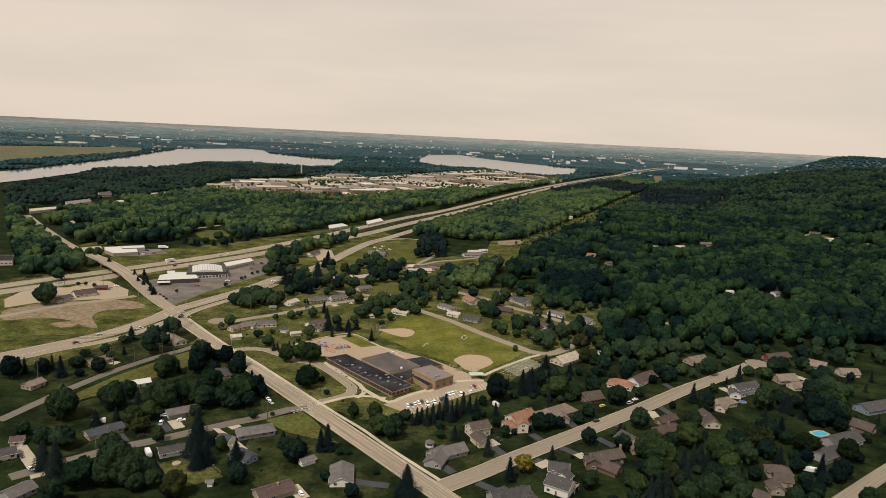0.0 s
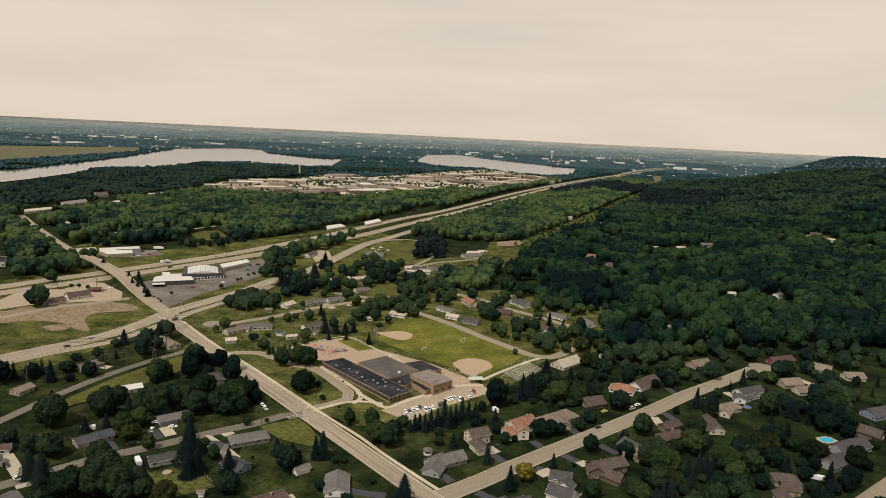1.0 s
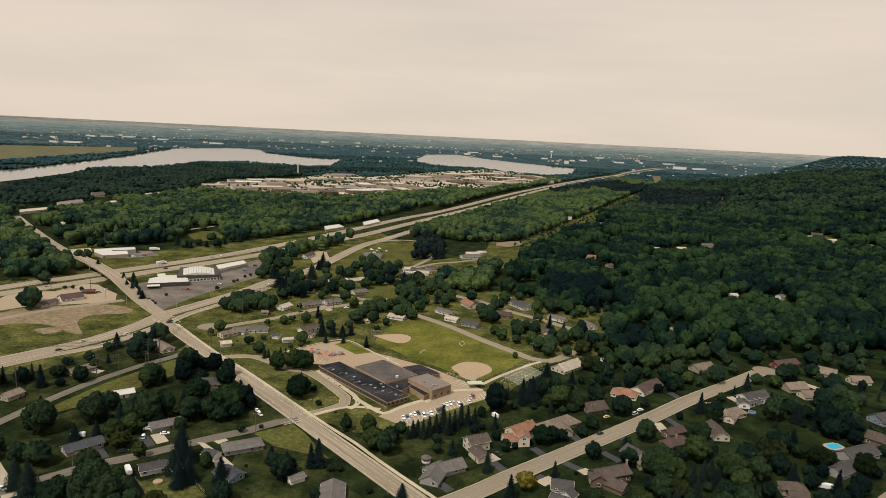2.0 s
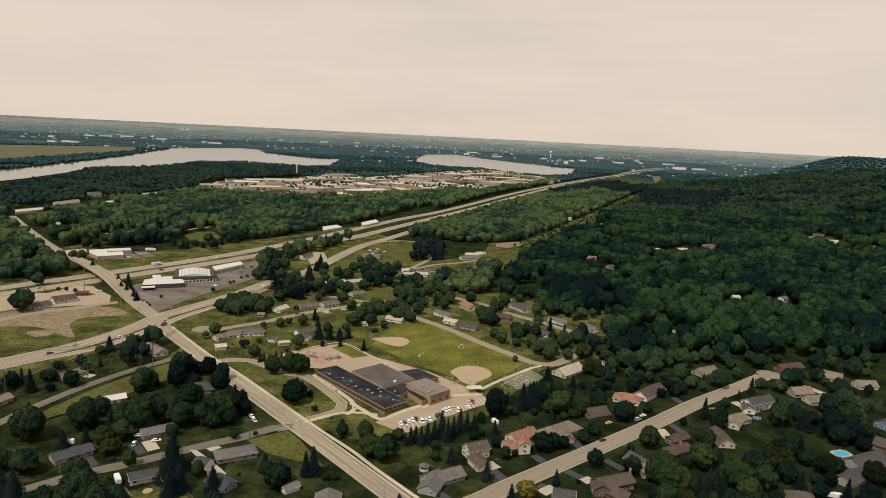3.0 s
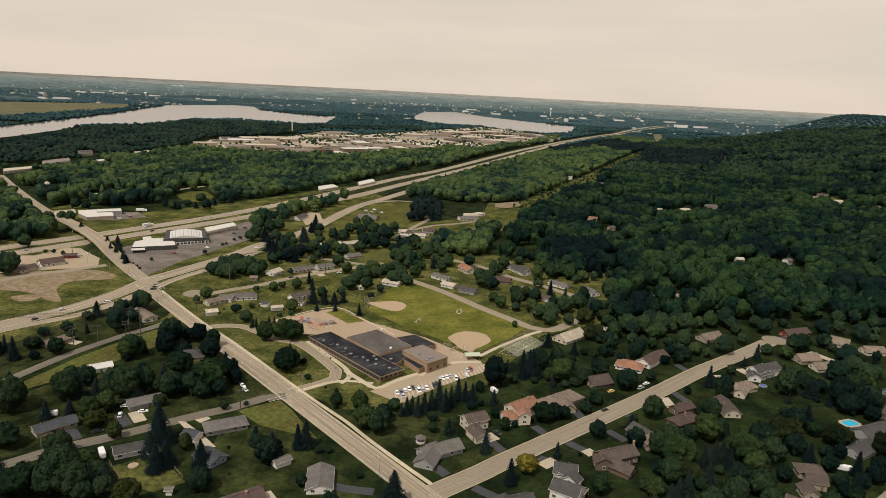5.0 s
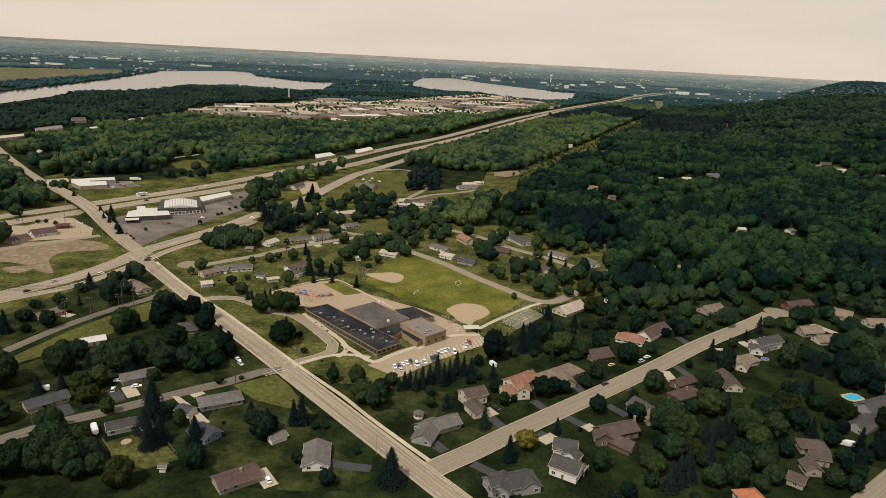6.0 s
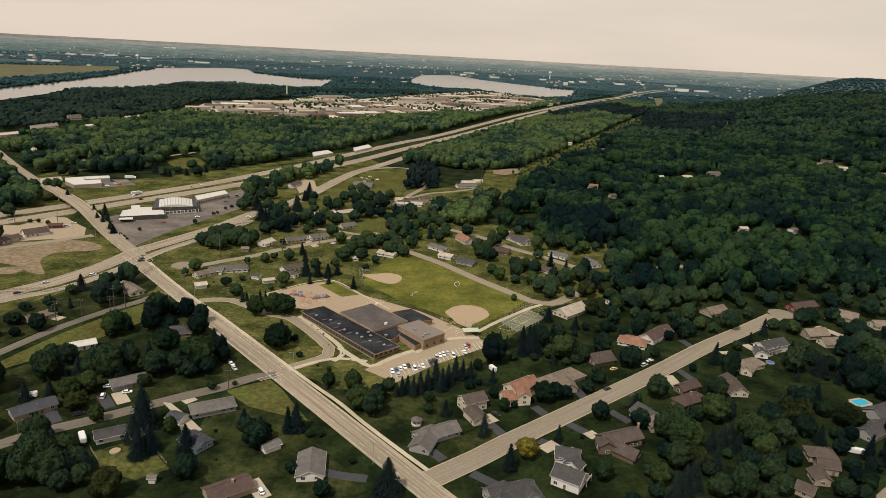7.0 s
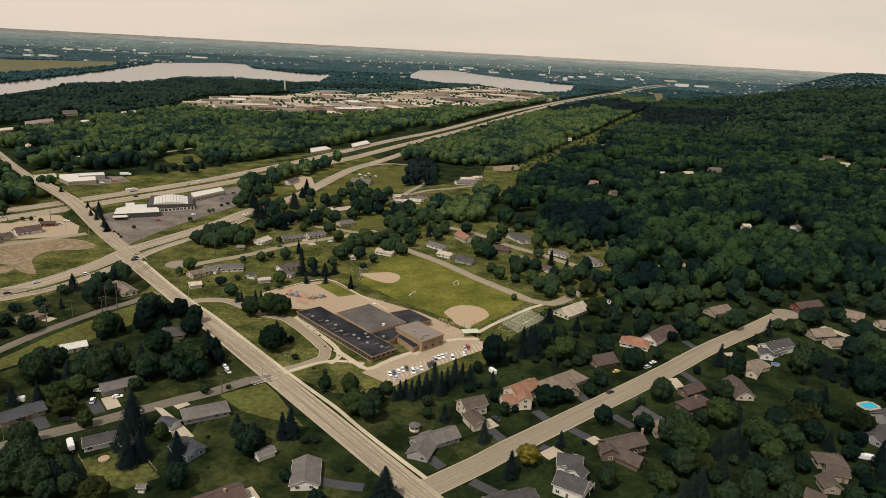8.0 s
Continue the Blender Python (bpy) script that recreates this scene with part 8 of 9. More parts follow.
stand("round", [(-27.2, 301.2, 0.65), (3.3, 354.9, 1.09), (84.6, 581.1, 0.81), (101.0, 454.3, 1.11), (113.2, 453.6, 1.15), (161.1, 448.6, 1.06), (184.8, 459.8, 1.08), (163.1, 475.4, 1.12), (250.5, 536.7, 0.95), (189.1, 434.7, 0.94), (152.9, 373.6, 1.52), (88.5, 351.9, 0.68), (73.3, 327.6, 0.41), (94.8, 395.6, 1.00), (322.1, 518.3, 1.62)], "in a yard beside a street")
stand("pine", [(-231.9, 483.6, 0.91), (-121.5, 322.2, 1.14), (-121.2, 310.9, 1.01), (-111.2, 303.8, 1.15), (-114.0, 299.7, 0.93), (-96.7, 305.2, 0.73), (-175.0, 344.4, 0.78), (-208.9, 353.4, 1.50), (-175.0, 287.3, 1.24), (-184.1, 292.4, 1.16)], "between houses and the main road")
stand("pine", [(-86.8, 433.4, 0.63), (-80.4, 419.6, 0.55), (-92.0, 534.8, 1.02), (-83.2, 533.9, 0.86), (-75.5, 534.5, 0.78), (-69.3, 540.0, 0.71), (-120.6, 414.0, 0.60)], "beside the school")
stand("pine", [(-11.3, 282.7, 1.23), (55.4, 413.1, 0.78), (61.9, 415.7, 1.03), (94.6, 455.2, 0.73), (79.1, 467.2, 0.82), (105.4, 356.3, 0.77), (152.4, 352.3, 0.61), (153.7, 345.8, 0.55), (198.4, 367.8, 0.91), (207.1, 376.7, 0.77), (184.8, 333.0, 0.73), (252.6, 436.0, 0.77), (224.7, 405.6, 1.24)], "in a yard beside a street")
stand("spruce", [(-222.3, 451.5, 0.63), (-172.2, 423.3, 0.59), (-55.0, 324.0, 1.13), (-58.4, 322.8, 0.97), (-266.3, 409.3, 0.85), (-252.6, 416.4, 0.86), (-240.6, 405.4, 1.08)], "between houses and the main road")
stand("spruce", [(-122.3, 475.8, 0.55), (-119.8, 477.2, 0.55), (-112.4, 482.2, 0.56), (-108.3, 480.7, 0.56), (-85.7, 516.6, 0.73), (-72.4, 518.5, 0.74), (-53.4, 510.5, 0.85)], "beside the school")
stand("spruce", [(-12.8, 358.8, 0.59), (-10.2, 360.7, 0.68), (-7.6, 363.1, 0.74), (-4.5, 360.1, 0.82), (-1.3, 363.7, 0.83), (2.4, 367.9, 0.94), (6.3, 371.7, 1.03), (9.7, 366.9, 1.03), (11.4, 342.5, 0.65), (58.7, 433.8, 0.72), (63.0, 435.9, 0.73), (43.6, 422.2, 0.65), (47.5, 421.1, 0.65), (217.7, 460.3, 1.02), (167.7, 413.8, 0.90), (28.5, 326.4, 0.74), (62.0, 325.0, 0.69), (37.7, 301.6, 1.02), (129.6, 322.4, 0.82), (136.5, 327.2, 0.83), (141.3, 329.7, 0.84), (141.5, 321.7, 0.89), (126.4, 308.7, 0.85), (106.2, 289.8, 1.23), (101.4, 285.6, 1.22), (111.0, 293.1, 1.10), (16.8, 382.2, 0.87), (20.5, 379.5, 0.86), (24.6, 381.1, 0.87), (12.8, 372.9, 0.95)], "in a yard beside a street")
stand("yellow", [(46.0, 311.3, 1.55)], "in a yard beside a street")
stand("bush", [(-85.8, 365.1, 0.40), (-89.6, 320.3, 1.03), (-82.7, 299.5, 0.69), (-56.9, 387.3, 1.19), (-129.8, 520.6, 0.85)], "between houses and the main road")
stand("bush", [(-70.1, 441.3, 0.64), (-65.3, 435.1, 0.63), (-60.9, 428.9, 0.70), (-55.5, 414.6, 0.53), (-50.6, 409.3, 0.52), (-46.1, 404.1, 0.51), (-40.4, 396.4, 0.50)], "beside the school")
stand("bush", [(101.6, 357.9, 0.85), (153.0, 408.6, 0.60), (13.5, 327.2, 0.59), (16.0, 330.5, 0.59)], "in a yard beside a street")

plant_all("broad", [(-55.3, 577.0), (-45.3, 628.7), (-66.3, 590.9), (-52.2, 613.3), (-24.5, 597.8), (-36.7, 633.9), (-64.1, 611.2), (-74.7, 584.7), (-57.9, 633.8)], 0.95, "beside the sports field")
plant_all("pine", [(-319.3, 677.2), (-310.4, 669.8), (-311.2, 681.3), (-297.3, 656.8), (-282.3, 630.5), (-274.9, 620.1), (-305.7, 655.1), (-296.3, 646.2)], 0.8, "beside the asphalt lot")
plant_all("bush", [(-267.8, 617.5), (-261.6, 611.3), (-273.0, 620.2), (-256.4, 605.0)], 1.4, "on the edge of the asphalt lot")
plant_all("round", [(-257.9, 633.0), (-220.6, 665.3), (-212.8, 706.0), (-215.0, 700.7), (-211.3, 726.5), (-207.7, 735.2), (-340.3, 636.8), (-352.1, 642.6), (-358.9, 641.3)], 0.5, "on a parking lot island")
plant_all("pine", [(-156.6, 670.9), (-159.4, 704.2), (-141.5, 663.3), (-166.0, 691.1), (-131.8, 655.0), (-142.3, 787.4), (-140.2, 803.0), (-141.8, 740.2)], 1.25, "beside the arterial road")
plant_all("broad", [(-193.6, 747.2), (-181.9, 736.6), (-169.6, 734.1), (-194.2, 728.7), (-186.5, 777.0), (-179.8, 787.4), (-201.8, 788.1), (-184.5, 607.4), (-176.5, 612.4), (-165.2, 602.1), (-176.1, 591.8), (-177.5, 626.8), (-165.6, 619.8), (-189.8, 597.8)], 1.25, "beside the arterial road")


stand("broad", [(-349.0, 568.7, 2.12), (-357.4, 590.9, 1.50)], "beside red-roofed buildings")


stand("pine", [(-158.9, 297.0, 0.86), (-146.1, 286.6, 0.91), (-133.4, 282.4, 0.9), (-128.5, 286.8, 0.83), (-150.2, 302.6, 0.75), (-184.2, 340.1, 0.75), (-181.4, 364.5, 0.81), (-173.8, 368.1, 0.81), (-152.1, 363.1, 0.91), (-145.7, 386.3, 0.86), (-78.7, 326.2, 0.86), (-68.3, 314.6, 0.78)], "in a yard beside a side street")


def free(x, y, r=2.0):
    return not any((x - a) ** 2 + (y - b) ** 2 < (c + r) ** 2 for a, b, c in BLOCKED if abs(x - a) < 30) and not any(inside(p, x, y) for p in CLEAR)


def scatter(kinds, poly, count, size, where, gap=5.0):
    xs, ys = [p[0] for p in poly], [p[1] for p in poly]
    done = tries = 0
    while done < count and tries < count * 30:
        tries += 1
        x, y = trng.uniform(min(xs), max(xs)), trng.uniform(min(ys), max(ys))
        if inside(poly, x, y) and free(x, y) and all((x - a) ** 2 + (y - b) ** 2 > gap * gap for a, b in PLANTED):
            plant(trng.choice(kinds), x, y, size, where)
            done += 1


MIX = ("broad", "fresh", "round", "tall", "broad", "spruce")
plant_all("broad", [(-426.5, 897.5), (-408.0, 903.3), (-395.9, 920.6), (-369.0, 915.5), (-337.0, 882.4), (-327.2, 906.4), (-297.8, 894.0), (-445.3, 854.1), (-431.9, 854.2), (-426.0, 790.0), (-408.4, 704.8), (-388.9, 659.9), (-437.2, 767.3), (-426.2, 763.8), (-411.5, 780.6), (-321.2, 939.7), (-294.3, 948.2), (-287.4, 974.5)], 1.1, "beside the highway")
plant_all("pine", [(-410.0, 885.4), (-393.4, 894.8), (-379.8, 912.1), (-355.8, 906.3), (-329.5, 884.6), (-313.3, 897.8), (-297.5, 924.3), (-476.9, 899.3), (-416.4, 742.0), (-373.6, 732.4), (-282.7, 947.2)], 0.95, "beside the highway")
plant_all("broad", [(40.8, 626.6), (48.8, 619.0), (59.5, 642.9), (50.0, 593.9), (174.9, 694.9), (152.7, 669.9), (134.0, 656.5), (116.8, 663.2), (106.2, 681.8), (97.9, 702.0)], 0.95, "between the houses")
plant_all("fresh", [(-140.1, 680.8), (-125.1, 686.2), (-113.6, 668.5), (-147.8, 657.4), (-106.8, 706.5), (-100.3, 757.1), (-84.4, 775.0), (-65.3, 768.0), (-42.3, 705.8), (-16.0, 679.4), (0.3, 671.9), (13.6, 664.0), (-12.2, 647.1)], 1.0, "between village houses")
plant_all("broad", [(-130.1, 671.7), (-148.8, 683.5), (-107.1, 676.4), (-149.3, 642.7), (-98.8, 789.4), (-78.7, 806.6), (-52.6, 728.0), (-39.2, 743.9), (-8.2, 692.0), (8.3, 695.3), (-23.4, 665.2), (-28.2, 616.0), (-122.0, 698.5), (-139.5, 654.9)], 1.1, "between village houses")
plant_all("spruce", [(-99.3, 568.9), (-104.9, 585.4)], 0.95, "beside the cottage street")
plant_all("broad", [(-66.7, 593.7), (-61.8, 611.8), (-68.6, 574.0), (-49.9, 613.9), (-45.0, 623.9), (-34.0, 596.0), (-31.3, 626.4), (-21.6, 593.2), (-38.0, 670.7), (-59.1, 608.8), (-186.8, 618.0), (-181.7, 626.6), (-171.0, 606.2), (-172.6, 588.5), (-180.2, 590.6), (-151.5, 609.8), (-154.2, 598.7), (-91.2, 803.5), (-85.5, 837.5), (-72.4, 789.6), (-60.1, 792.6), (-50.3, 813.5), (-75.3, 749.1), (-63.4, 720.7)], 1.05, "beside the sports field")
plant_all("pine", [(-142.5, 804.9), (-139.0, 735.6), (-161.4, 690.6), (-180.4, 731.5), (-195.7, 755.5), (-55.8, 743.8)], 1.2, "beside the arterial road")
HOUSE_VIEW = [(x * (1 - r / y), y - r, 6.0) for x, y, turn, L, W in FOOT if y < 640 for r in (9.0, 15.0)]
BLOCKED.extend(HOUSE_VIEW)
BLOCKED.extend((x * (1 - r / y), y - r, 9.0) for x, y in [(-480.0, 845.6), (-512.8, 881.5), (-548.7, 923.1), (-602.4, 985.3), (-645.0, 1037.0)] for r in (10, 24, 38))
BLOCKED.extend((x * (1 - r / y), y - r, 9.0) for x, y in [(-430.3, 1018.1), (-476.2, 966.1), (-460.0, 834.2), (-459.9, 763.8), (-363.8, 1069.7), (-452.0, 979.1), (-120.2, 734.6), (-93.3, 750.9), (-33.9, 812.9)] for r in (12, 24, 36))
BLOCKED.extend((x, y, 7.0) for x, y in [(46.0, 433.3), (54.8, 432.7), (64.9, 442.2), (75.7, 455.9), (86.5, 470.4)])
BLOCKED.extend((x, y, 13.0) for x, y in [(171.1, 369.7), (194.1, 386.4), (144.2, 336.8), (210.9, 380.5), (125.8, 352.9)])
(px, py), = [(229.4, 374.4)]
BLOCKED.extend((px * (1 - r / py), py - r, 6.0) for r in (8, 16, 24, 32))
scatter(MIX, [(8.5, 703.7), (192.5, 717.1), (143.3, 527.7), (89.7, 508.7), (40.2, 565.4)], 52, 1.15, "between the houses", 8)
scatter(MIX, [(-123.0, 749.7), (8.3, 838.7), (18.4, 608.3), (-29.4, 600.3), (-83.5, 644.3)], 30, 1.2, "between the houses", 7)
scatter(("round", "fresh", "bush", "bush", "broad"), [(-198.3, 531.4), (-168.0, 588.2), (-107.5, 663.7), (-46.3, 761.3), (-20.8, 618.7), (-51.1, 540.5), (-70.5, 528.4), (-112.0, 494.8), (-127.5, 481.6), (-152.0, 478.3)], 26, 0.8, "on a village lawn", 9)

scatter(("broad", "round"), [(-188.9, 709.9), (-90.6, 882.8), (-46.7, 766.6), (-83.5, 644.3), (-137.7, 615.8)], 16, 1.15, "beside the arterial road", 8)

scatter(("round", "bush", "spruce", "broad"), [(60, 275), (150, 280), (290, 370), (330, 480), (255, 480), (150, 380)], 46, 0.62, "between houses", 5.5)
scatter(("round", "bush", "spruce", "broad"), [(5, 345), (95, 345), (245, 480), (180, 500), (100, 460), (40, 400)], 46, 0.62, "between houses", 5.5)
scatter(("round", "broad", "broad"), [(150, 480), (245, 505), (330, 500), (440, 560), (400, 640), (200, 560)], 40, 0.9, "at the edge of the woods", 7)
scatter(("broad", "round", "broad", "fresh"), [(105.9, 489.3), (193.4, 537.2), (238.7, 512.8), (202.1, 465.7), (150.5, 424.2), (90.0, 395.0)], 14, 1.0, "between houses", 7)
scatter(("broad", "round"), [(255.3, 539.6), (351.2, 540.4), (311.7, 479.1), (248.9, 476.3)], 8, 0.95, "at the edge of the woods", 7)
scatter(("broad", "round", "broad", "spruce"), [(153.0, 394.5), (301.5, 463.4), (184.9, 282.7), (78.0, 275.5), (131.0, 328.7)], 18, 0.95, "between houses", 6.5)
frng = random.Random(8)
for x, y, turn, L, W in FOOT:
    for k in range(3):
        if frng.random() < 0.7:
            q = pose(x, y, 0, 0, 0, turn) @ Vector((frng.uniform(-0.45, 0.45) * L, -W / 2 - 1.2, 0))
            plant("bush", q.x, q.y, frng.uniform(0.4, 0.65), "beside a house wall")

# the trees nearest to the path stand as single things; the rest of the yard trees are joined
STOCK, CROWNS = {}, {}
TREES.sort(key=lambda t: math.hypot(t[2], t[3] - 40))
singles = [t for t in TREES if t[0] != "bush"][:296] + [t for t in TREES if t[0] == "bush"]
rest = [t for t in TREES if t[0] != "bush"][296:]
for kind, i, x, y, m, where in singles:
    count, mat, label, make = KINDS[kind]
    bush = kind == "bush"
    if (kind, i) not in STOCK:
        e = empty("shrub" if bush else "tree", m, "", "shrub" if bush else "tree", "trees")
        seed = sum(map(ord, kind)) + i
        part("trunk", trunk_mesh(1.2 if bush else 6.0, 0.12 if bush else 0.28, 0 if kind in ("spruce", "pine", "bush") else 4, seed), None, e)
        part("crown", tri_mesh("crown", *make(seed), mat), None, e)
        STOCK[kind, i] = e
    else:
        e = copy_thing(STOCK[kind, i], m)
    tagged(e, f"{label} {where}", "shrub" if bush else "tree", "shrubs" if bush else "trees")
for mat in sorted({KINDS[t[0]][1] for t in rest}):
    lots = []
    for kind, i, x, y, m, where in rest:
        if KINDS[kind][1] == mat:
            if (kind, i) not in CROWNS:
                v, f = KINDS[kind][3](sum(map(ord, kind)) + i)
                CROWNS[kind, i] = (v, f[: int(len(f) * 0.5)] if kind not in ("spruce", "pine") else f)
            v, f = CROWNS[kind, i]
            mm = np.array(m)
            lots.append((v @ mm[:3, :3].T + mm[:3, 3], f))
    ob = new("yard_trees", tri_mesh("yard_trees", *join(*lots), mat))
    tagged(ob, "dark conifers between houses and streets" if mat == "needle_dark" else "leafy green trees between houses and streets", "trees", kind="stuff")

# ---- woods: thousands of crowns, joined by distance ----
def forest_stock(level, seed):
    rng = np.random.default_rng(seed)
    if level == 0:
        body = dome(rng, 3, 5.3, 5.2, 10.0, 6.0, 20, 0.38, 14.0, 0.04)
        return join(body, leafage(rng, body, 100, 0.65, 0.4))
    if level == 1:
        body = dome(rng, 2, 5.5, 5.2, 10.0, 5.8, 9, 0.38, 8.0, 0.07)
        return join(body, leafage(rng, body, 60, 0.8, 0.4))
    if level == 4:
        return balls(rng, np.array([(0.0, 0.0, 5.0)]), np.array([4.8]), 0.9, 0.25)
    if level == 3:
        return dome(rng, 2, 5.4, 4.6, 5.5, 5.0, 5, 0.38, 6.0, 0.13)
    body = dome(rng, 2, 5.4, 5.0, 6.0, 5.5, 6, 0.4, 6.0, 0.12)
    return join(body, leafage(rng, body, 8, 1.3, 0.5))


def forest_pine(level, seed):
    return spire_crown(seed, 4.2, 10.5, 1.5, 6 if level == 0 else 5, 120 if level == 0 else 50)


def woods(name, spots, level, material, label, seed, pines=0.12, grow=1.0, all_pine=False, flat=1.0):
    """spots: plan places. One joined object of kind stuff."""
    rng = np.random.default_rng(seed)
    stock = [forest_stock(level, seed * 10 + i) for i in range(5)] + ([forest_pine(level, seed * 10 + 7)] if level < 2 else [])
    choice = rng.integers(0, 5, len(spots))
    if all_pine:
        stock = [spire_crown(seed * 10 + i, 4.4, 11.0, 2.0, 4, 26) for i in range(5)]
    if level < 2 and not all_pine:
        groves = np.array([noise.noise((x / 170, y / 170, 5)) for x, y in spots])
        choice[rng.uniform(size=len(spots)) < pines + np.where(groves > 0.28, 0.25, 0.0)] = 5
    vs, fs, k = [], [], 0
    for kind, (sv, sf) in enumerate(stock):
        mine = [s for s, c in zip(spots, choice) if c == kind]
        if not mine:
            continue
        n = len(mine)
        at = np.array([land(x, y)[:] for x, y in mine])
        near = np.array([min(1.0, a[1] / max(1.0, s[1])) for a, s in zip(at, mine)])
        a = rng.uniform(0, 2 * math.pi, n)
        s = rng.uniform(0.72, 1.22, n) * grow * near
        tall_by = s ** 0.6 * (grow * near) ** 0.4 * rng.uniform(0.85, 1.18, n) * np.array([1 + 0.28 * noise.noise((x / 150, y / 95, 7)) + 0.25 * noise.noise((x / 48, y / 36, 2)) for x, y in mine])
        ca, sa = np.cos(a), np.sin(a)
        x = (sv[None, :, 0] * ca[:, None] - sv[None, :, 1] * sa[:, None]) * s[:, None] + at[:, 0, None]
        y = (sv[None, :, 0] * sa[:, None] + sv[None, :, 1] * ca[:, None]) * s[:, None] + at[:, 1, None]
        z = sv[None, :, 2] * tall_by[:, None] * flat + at[:, 2, None]
        vs.append(np.stack([x, y, z], -1).reshape(-1, 3))
        fs.append((sf[None] + (np.arange(n) * len(sv))[:, None, None]).reshape(-1, 3) + k)
        k += n * len(sv)
    ob = new(name, tri_mesh(name, np.concatenate(vs), np.concatenate(fs), material))
    return tagged(ob, label, "woodland", kind="stuff")


GRID = {}
for b in BLOCKED:
    GRID.setdefault((int(b[0] // 40), int(b[1] // 40)), []).append(b)


def open_spot(x, y, r):
    i, j = int(x // 40), int(y // 40)
    for p in (-1, 0, 1):
        for q in (-1, 0, 1):
            for a, b, c in GRID.get((i + p, j + q), ()):
                if (x - a) ** 2 + (y - b) ** 2 < (c + r) ** 2:
                    return False
    return not any(x0 <= x <= x1 and y0 <= y <= y1 and inside(p, x, y) for p, x0, x1, y0, y1 in BOUNDS)


BOUNDS = [(p, min(a[0] for a in p), max(a[0] for a in p), min(a[1] for a in p), max(a[1] for a in p)) for p in CLEAR]


def fill(poly, gap, rng, thin=0.0, scale=140.0, anywhere=False):
    """Places on a jittered grid inside a plan outline; thin leaves irregular glades."""
    xs, ys = [p[0] for p in poly], [p[1] for p in poly]
    out = []
    y = min(ys)
    while y < max(ys):
        x = min(xs) + rng.uniform(0, gap)
        while x < max(xs):
            px, py = x + rng.uniform(-0.4, 0.4) * gap, y + rng.uniform(-0.4, 0.4) * gap
            if abs(px) < 0.82 * py + 40 and inside(poly, px, py) and (not thin or noise.noise((px / scale, py / scale, 3)) > -1 + 2 * thin * 0.8) and (anywhere or open_spot(px, py, gap * 0.35)):
                out.append((px, py))
            x += gap
        y += gap * 0.87
    return out


frng = random.Random(3)
HILL = [(115.8, 931.0), (133.7, 983.5), (189.6, 1107.8), (243.9, 1226.9), (313.5, 1359.4), (359.3, 1507.3), (444.1, 1692.7), (553.3, 1931.3), (684.9, 2260.3), (757.0, 2433.8), (825.7, 2574.2), (934.8, 2855.1)] + [(956.0, 2856.4), (1530.1, 2507.0), (2070.1, 2255.0), (973.5, 1077.7), (480.0, 500.0)] + [(361.5, 557.8), (143.3, 527.7), (170.3, 651.9), (121.7, 643.5), (65.7, 715.1)]
hill_spots = fill(HILL, 14.6, frng, 0.36, 62)
STANDS = ([(-35.5, 874.8), (-38.2, 983.6), (-22.5, 1021.7), (-1.6, 1022.7), (7.2, 899.7)], [(311.0, 1998.6), (414.7, 2456.1), (680.1, 2680.0), (727.6, 2407.6), (644.5, 2130.4), (557.4, 2159.4), (503.9, 2273.8), (361.4, 1992.0)], [(558.4, 1947.8), (688.2, 2216.8), (846.2, 2003.2), (756.4, 1786.8), (666.2, 1700.9), (566.4, 1688.7), (531.5, 1802.5)])
spots = []
WEDGE = [(-70.0, 1077.8), (17.8, 1275.8), (150.0, 1630.0), (297.7, 1990.0), (440.0, 2290.0), (600.0, 2600.0), (760.9, 2994.4), (849.8, 2803.8), (799.4, 2581.1), (648.5, 2227.0), (598.0, 2143.0), (460.7, 1835.6), (338.8, 1546.0), (246.3, 1342.4), (166.3, 1154.2), (109.6, 1046.7), (24.7, 1044.4)]
spots += fill(WEDGE, 12.5, frng)
spots += fill([(-479.4, 735.3), (-474.2, 893.2), (-395.4, 875.4), (-351.8, 1002.0), (-280.6, 951.9), (-228.2, 1053.5), (-148.3, 1213.4), (82.4, 1879.9), (72.4, 2051.0), (-197.8, 1589.0), (-369.9, 1563.2), (-587.4, 1577.1), (-649.4, 1415.4), (-633.8, 1183.2), (-749.0, 1133.0)], 13.2, frng, 0.22, 70)
spots += fill([(-214.7, 800.4), (-198.0, 861.8), (-145.7, 1064.2), (-133.1, 1006.2), (-163.1, 893.6), (-190.8, 806.2)], 11.0, frng, 0.3, 40)
spots += fill([(-40.3, 762.6), (15.5, 910.7), (66.3, 905.1), (74.3, 822.9), (54.1, 712.8), (19.8, 706.0), (-3.5, 749.5)], 11.0, frng, 0.55, 45)
spots += fill([(-16.2, 1451.9), (75.4, 1700.7), (203.8, 2034.7), (446.9, 2654.8), (476.2, 2831.8), (283.8, 2287.2), (85.1, 1948.5), (-21.3, 1733.3)], 11.0, frng, 0.2)
spots += fill([(-370.1, 574.1), (-376.8, 627.2), (-405.5, 768.4), (-498.0, 885.9), (-487.8, 747.7)], 12.0, frng, 0.3)
spots += fill([(-35.5, 874.8), (-38.2, 983.6), (-22.5, 1021.7), (-1.6, 1022.7), (7.2, 899.7)], 13.0, frng, 0.0, 40, True)
in_stand = lambda p: any(inside(q, *p) for q in STANDS)
woods("pine_stand", [p for p in hill_spots + spots if in_stand(p)], 1, "needle_dark", "dark pine stands on the hillside", 49, 0.3, 1.5)
hill_spots, spots = [p for p in hill_spots if not in_stand(p)], [p for p in spots if not in_stand(p)]
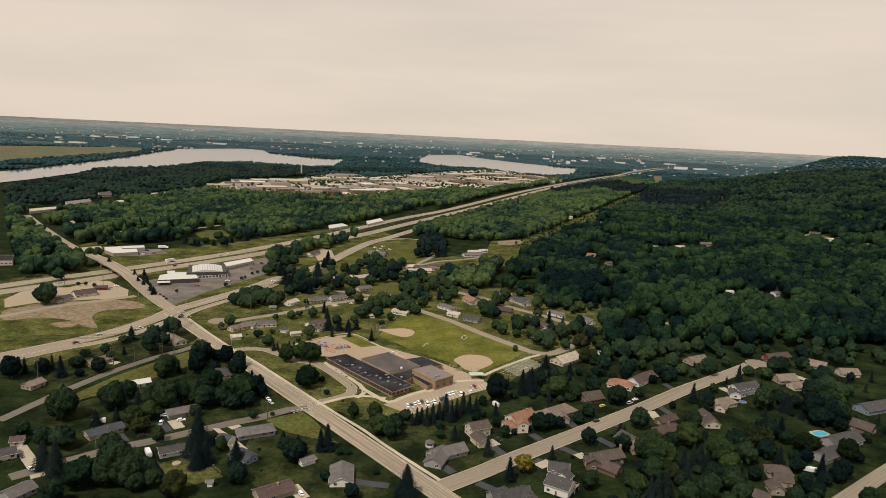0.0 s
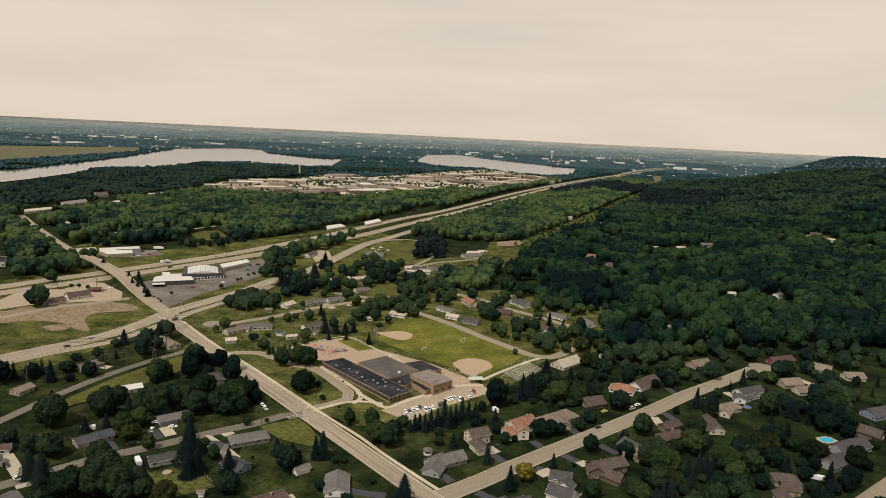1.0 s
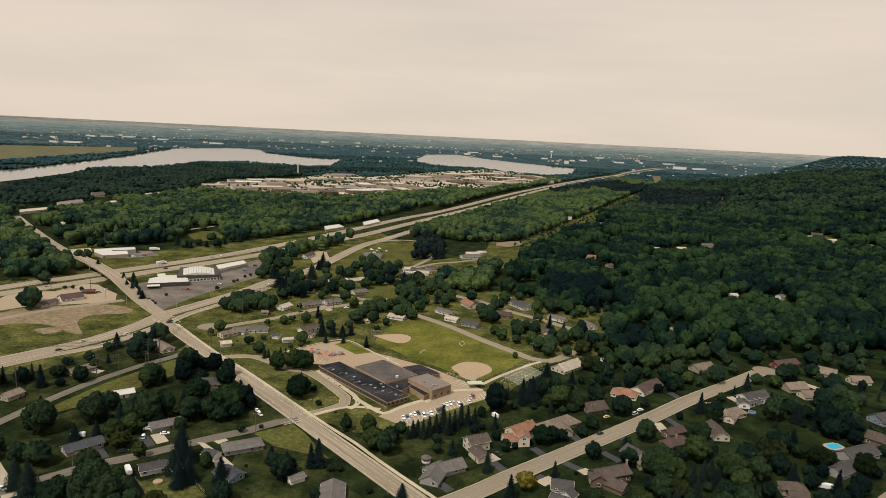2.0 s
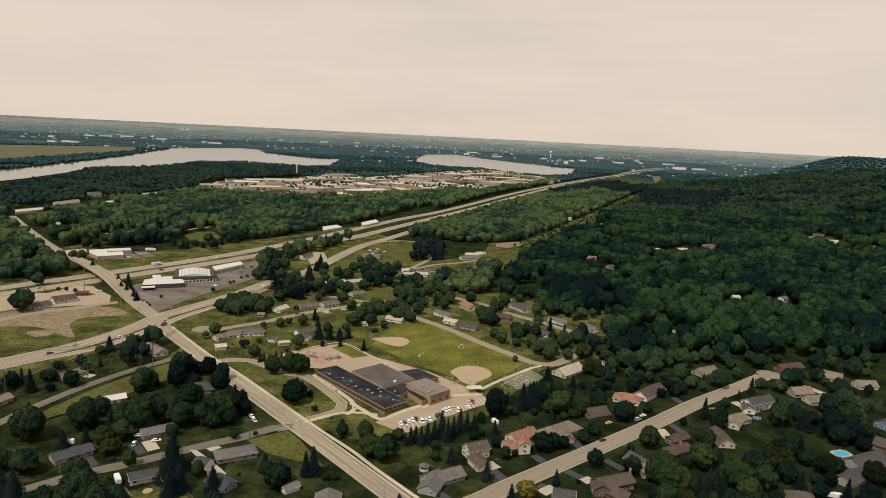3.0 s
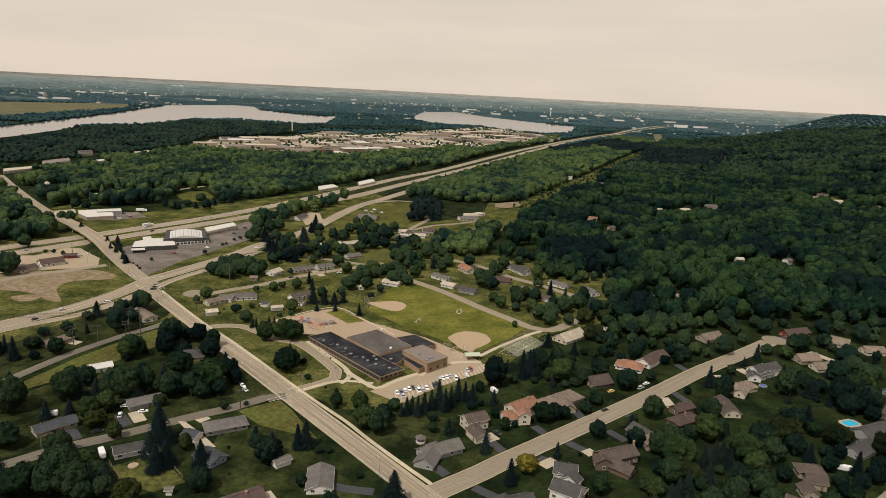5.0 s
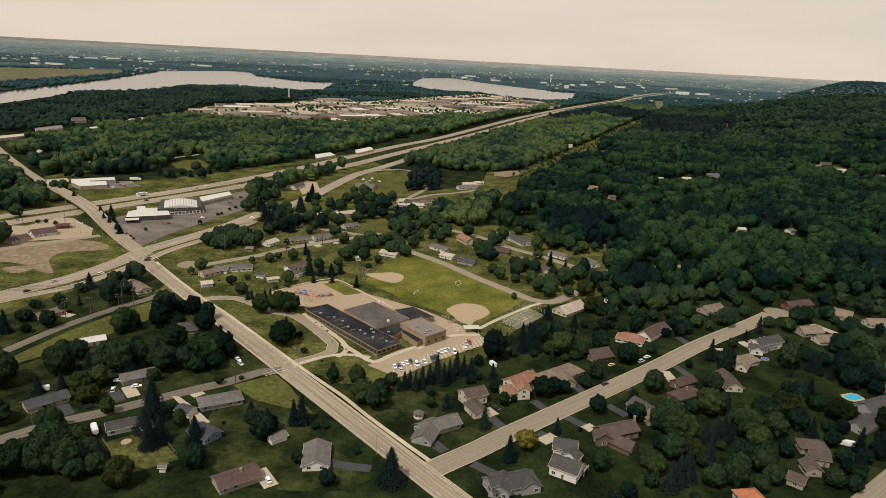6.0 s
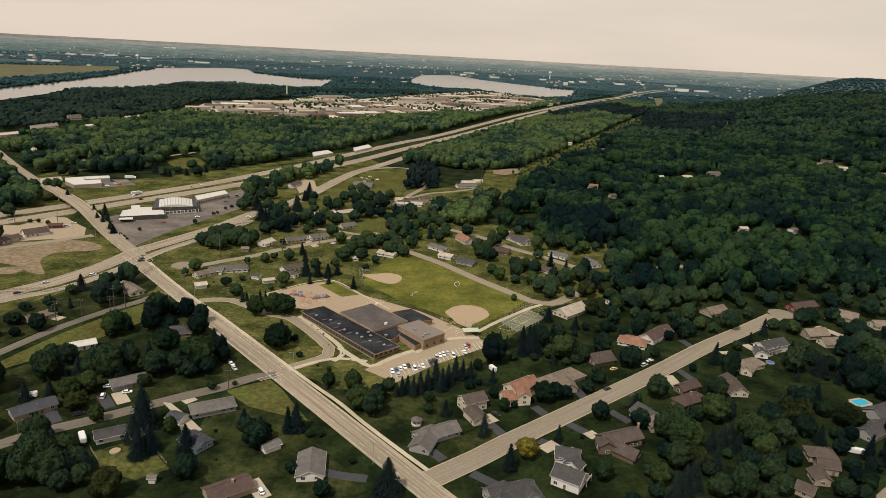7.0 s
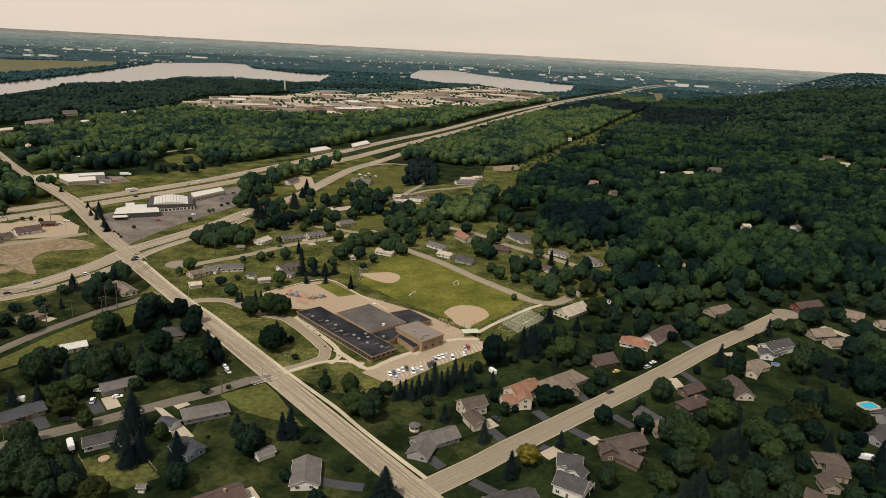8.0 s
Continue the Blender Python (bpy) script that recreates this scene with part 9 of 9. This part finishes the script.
for lot, tone, place in ((spots, "leaf_forest", "beside the highway"), (hill_spots, "leaf_hill_shade", "on a hillside")):
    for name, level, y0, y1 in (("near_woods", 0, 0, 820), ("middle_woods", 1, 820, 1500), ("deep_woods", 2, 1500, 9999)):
        woods(name, [s for s in lot if y0 <= s[1] < y1], level, "leaf_hill_haze" if tone == "leaf_hill_shade" and level == 2 else tone, f"dense green woodland {place}", 41 + level, 0.03 if tone == "leaf_forest" else 0.0, 1.62 if tone == "leaf_hill_shade" else 1.5)
cut_shrubs = []
for x, y in fill([(109.6, 1046.7), (166.3, 1154.2), (246.3, 1342.4), (338.8, 1546.0), (460.7, 1835.6), (598.0, 2143.0), (648.5, 2227.0), (553.3, 1931.3), (444.1, 1692.7), (359.3, 1507.3), (313.5, 1359.4), (243.9, 1226.9), (189.6, 1107.8), (133.7, 983.5), (115.8, 931.0)], 17.0, random.Random(4), 0.2, 40, True):
    cut_shrubs.append((x, y))
woods("strip_shrubs", cut_shrubs, 1, "leaf_forest", "low green shrubs in a cleared strip", 50, 0, 0.45)
shore = fill([(-970.2, 1459.3), (-982.5, 1588.5), (-1002.9, 1802.0), (-1063.1, 2052.1), (-950.0, 2287.3), (-952.7, 2644.1), (-531.7, 2659.9), (-92.7, 2996.9), (-83.5, 2728.2), (-442.4, 2521.0), (-510.9, 2138.7), (-661.1, 1931.6), (-620.8, 1630.5), (-691.6, 1288.2), (-769.5, 1163.2)], 13.6, frng, 0.12, 90)
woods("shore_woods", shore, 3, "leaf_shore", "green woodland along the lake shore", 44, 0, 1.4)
mall_trees = fill(MALL, 23.0, frng, 0.56, 70)
woods("lot_trees", mall_trees, 2, "leaf_forest", "scattered trees among parking lots", 45, 0, 0.85)


def ring(d0, d1, gap, rng, thin):
    out = []
    d = d0
    while d < d1:
        step = gap * d / d0
        n = int(d * radians(80) / step)
        for i in range(n):
            a = radians(-40) + radians(80) * (i + rng.uniform(0, 1)) / n
            q = d + rng.uniform(-0.5, 0.5) * step
            x, y = q * math.sin(a), q * math.cos(a)
            if noise.noise((x / 330, y / 330, 9)) > thin and open_spot(x, y, 4) and not inside(MALL, x, y):
                out.append((x, y))
        d += step * 0.9
    return out


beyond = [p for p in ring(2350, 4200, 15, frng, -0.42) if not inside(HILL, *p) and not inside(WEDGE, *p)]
woods("beyond_woods", beyond, 4, "leaf_far_haze", "dark green woodland beyond the lakes", 46, 0, 1.4, flat=0.65)
def on_far_hill(x, y):
    return land(x, y).z - TALL * (1 - land(x, y).y / y) > 25


for name, d0, d1, gap, tone, grow in (("distant_woods", 4200, 7000, 25, "leaf_distant_haze", 1.35),):
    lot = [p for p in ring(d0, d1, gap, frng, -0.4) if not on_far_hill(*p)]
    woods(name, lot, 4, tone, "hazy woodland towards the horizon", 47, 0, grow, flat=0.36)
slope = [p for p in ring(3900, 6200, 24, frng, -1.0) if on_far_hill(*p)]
woods("far_hill_woods", slope, 4, "leaf_far_hill_haze", "dark hazy woodland on a long far hill", 48, 0, 1.7, flat=0.55)
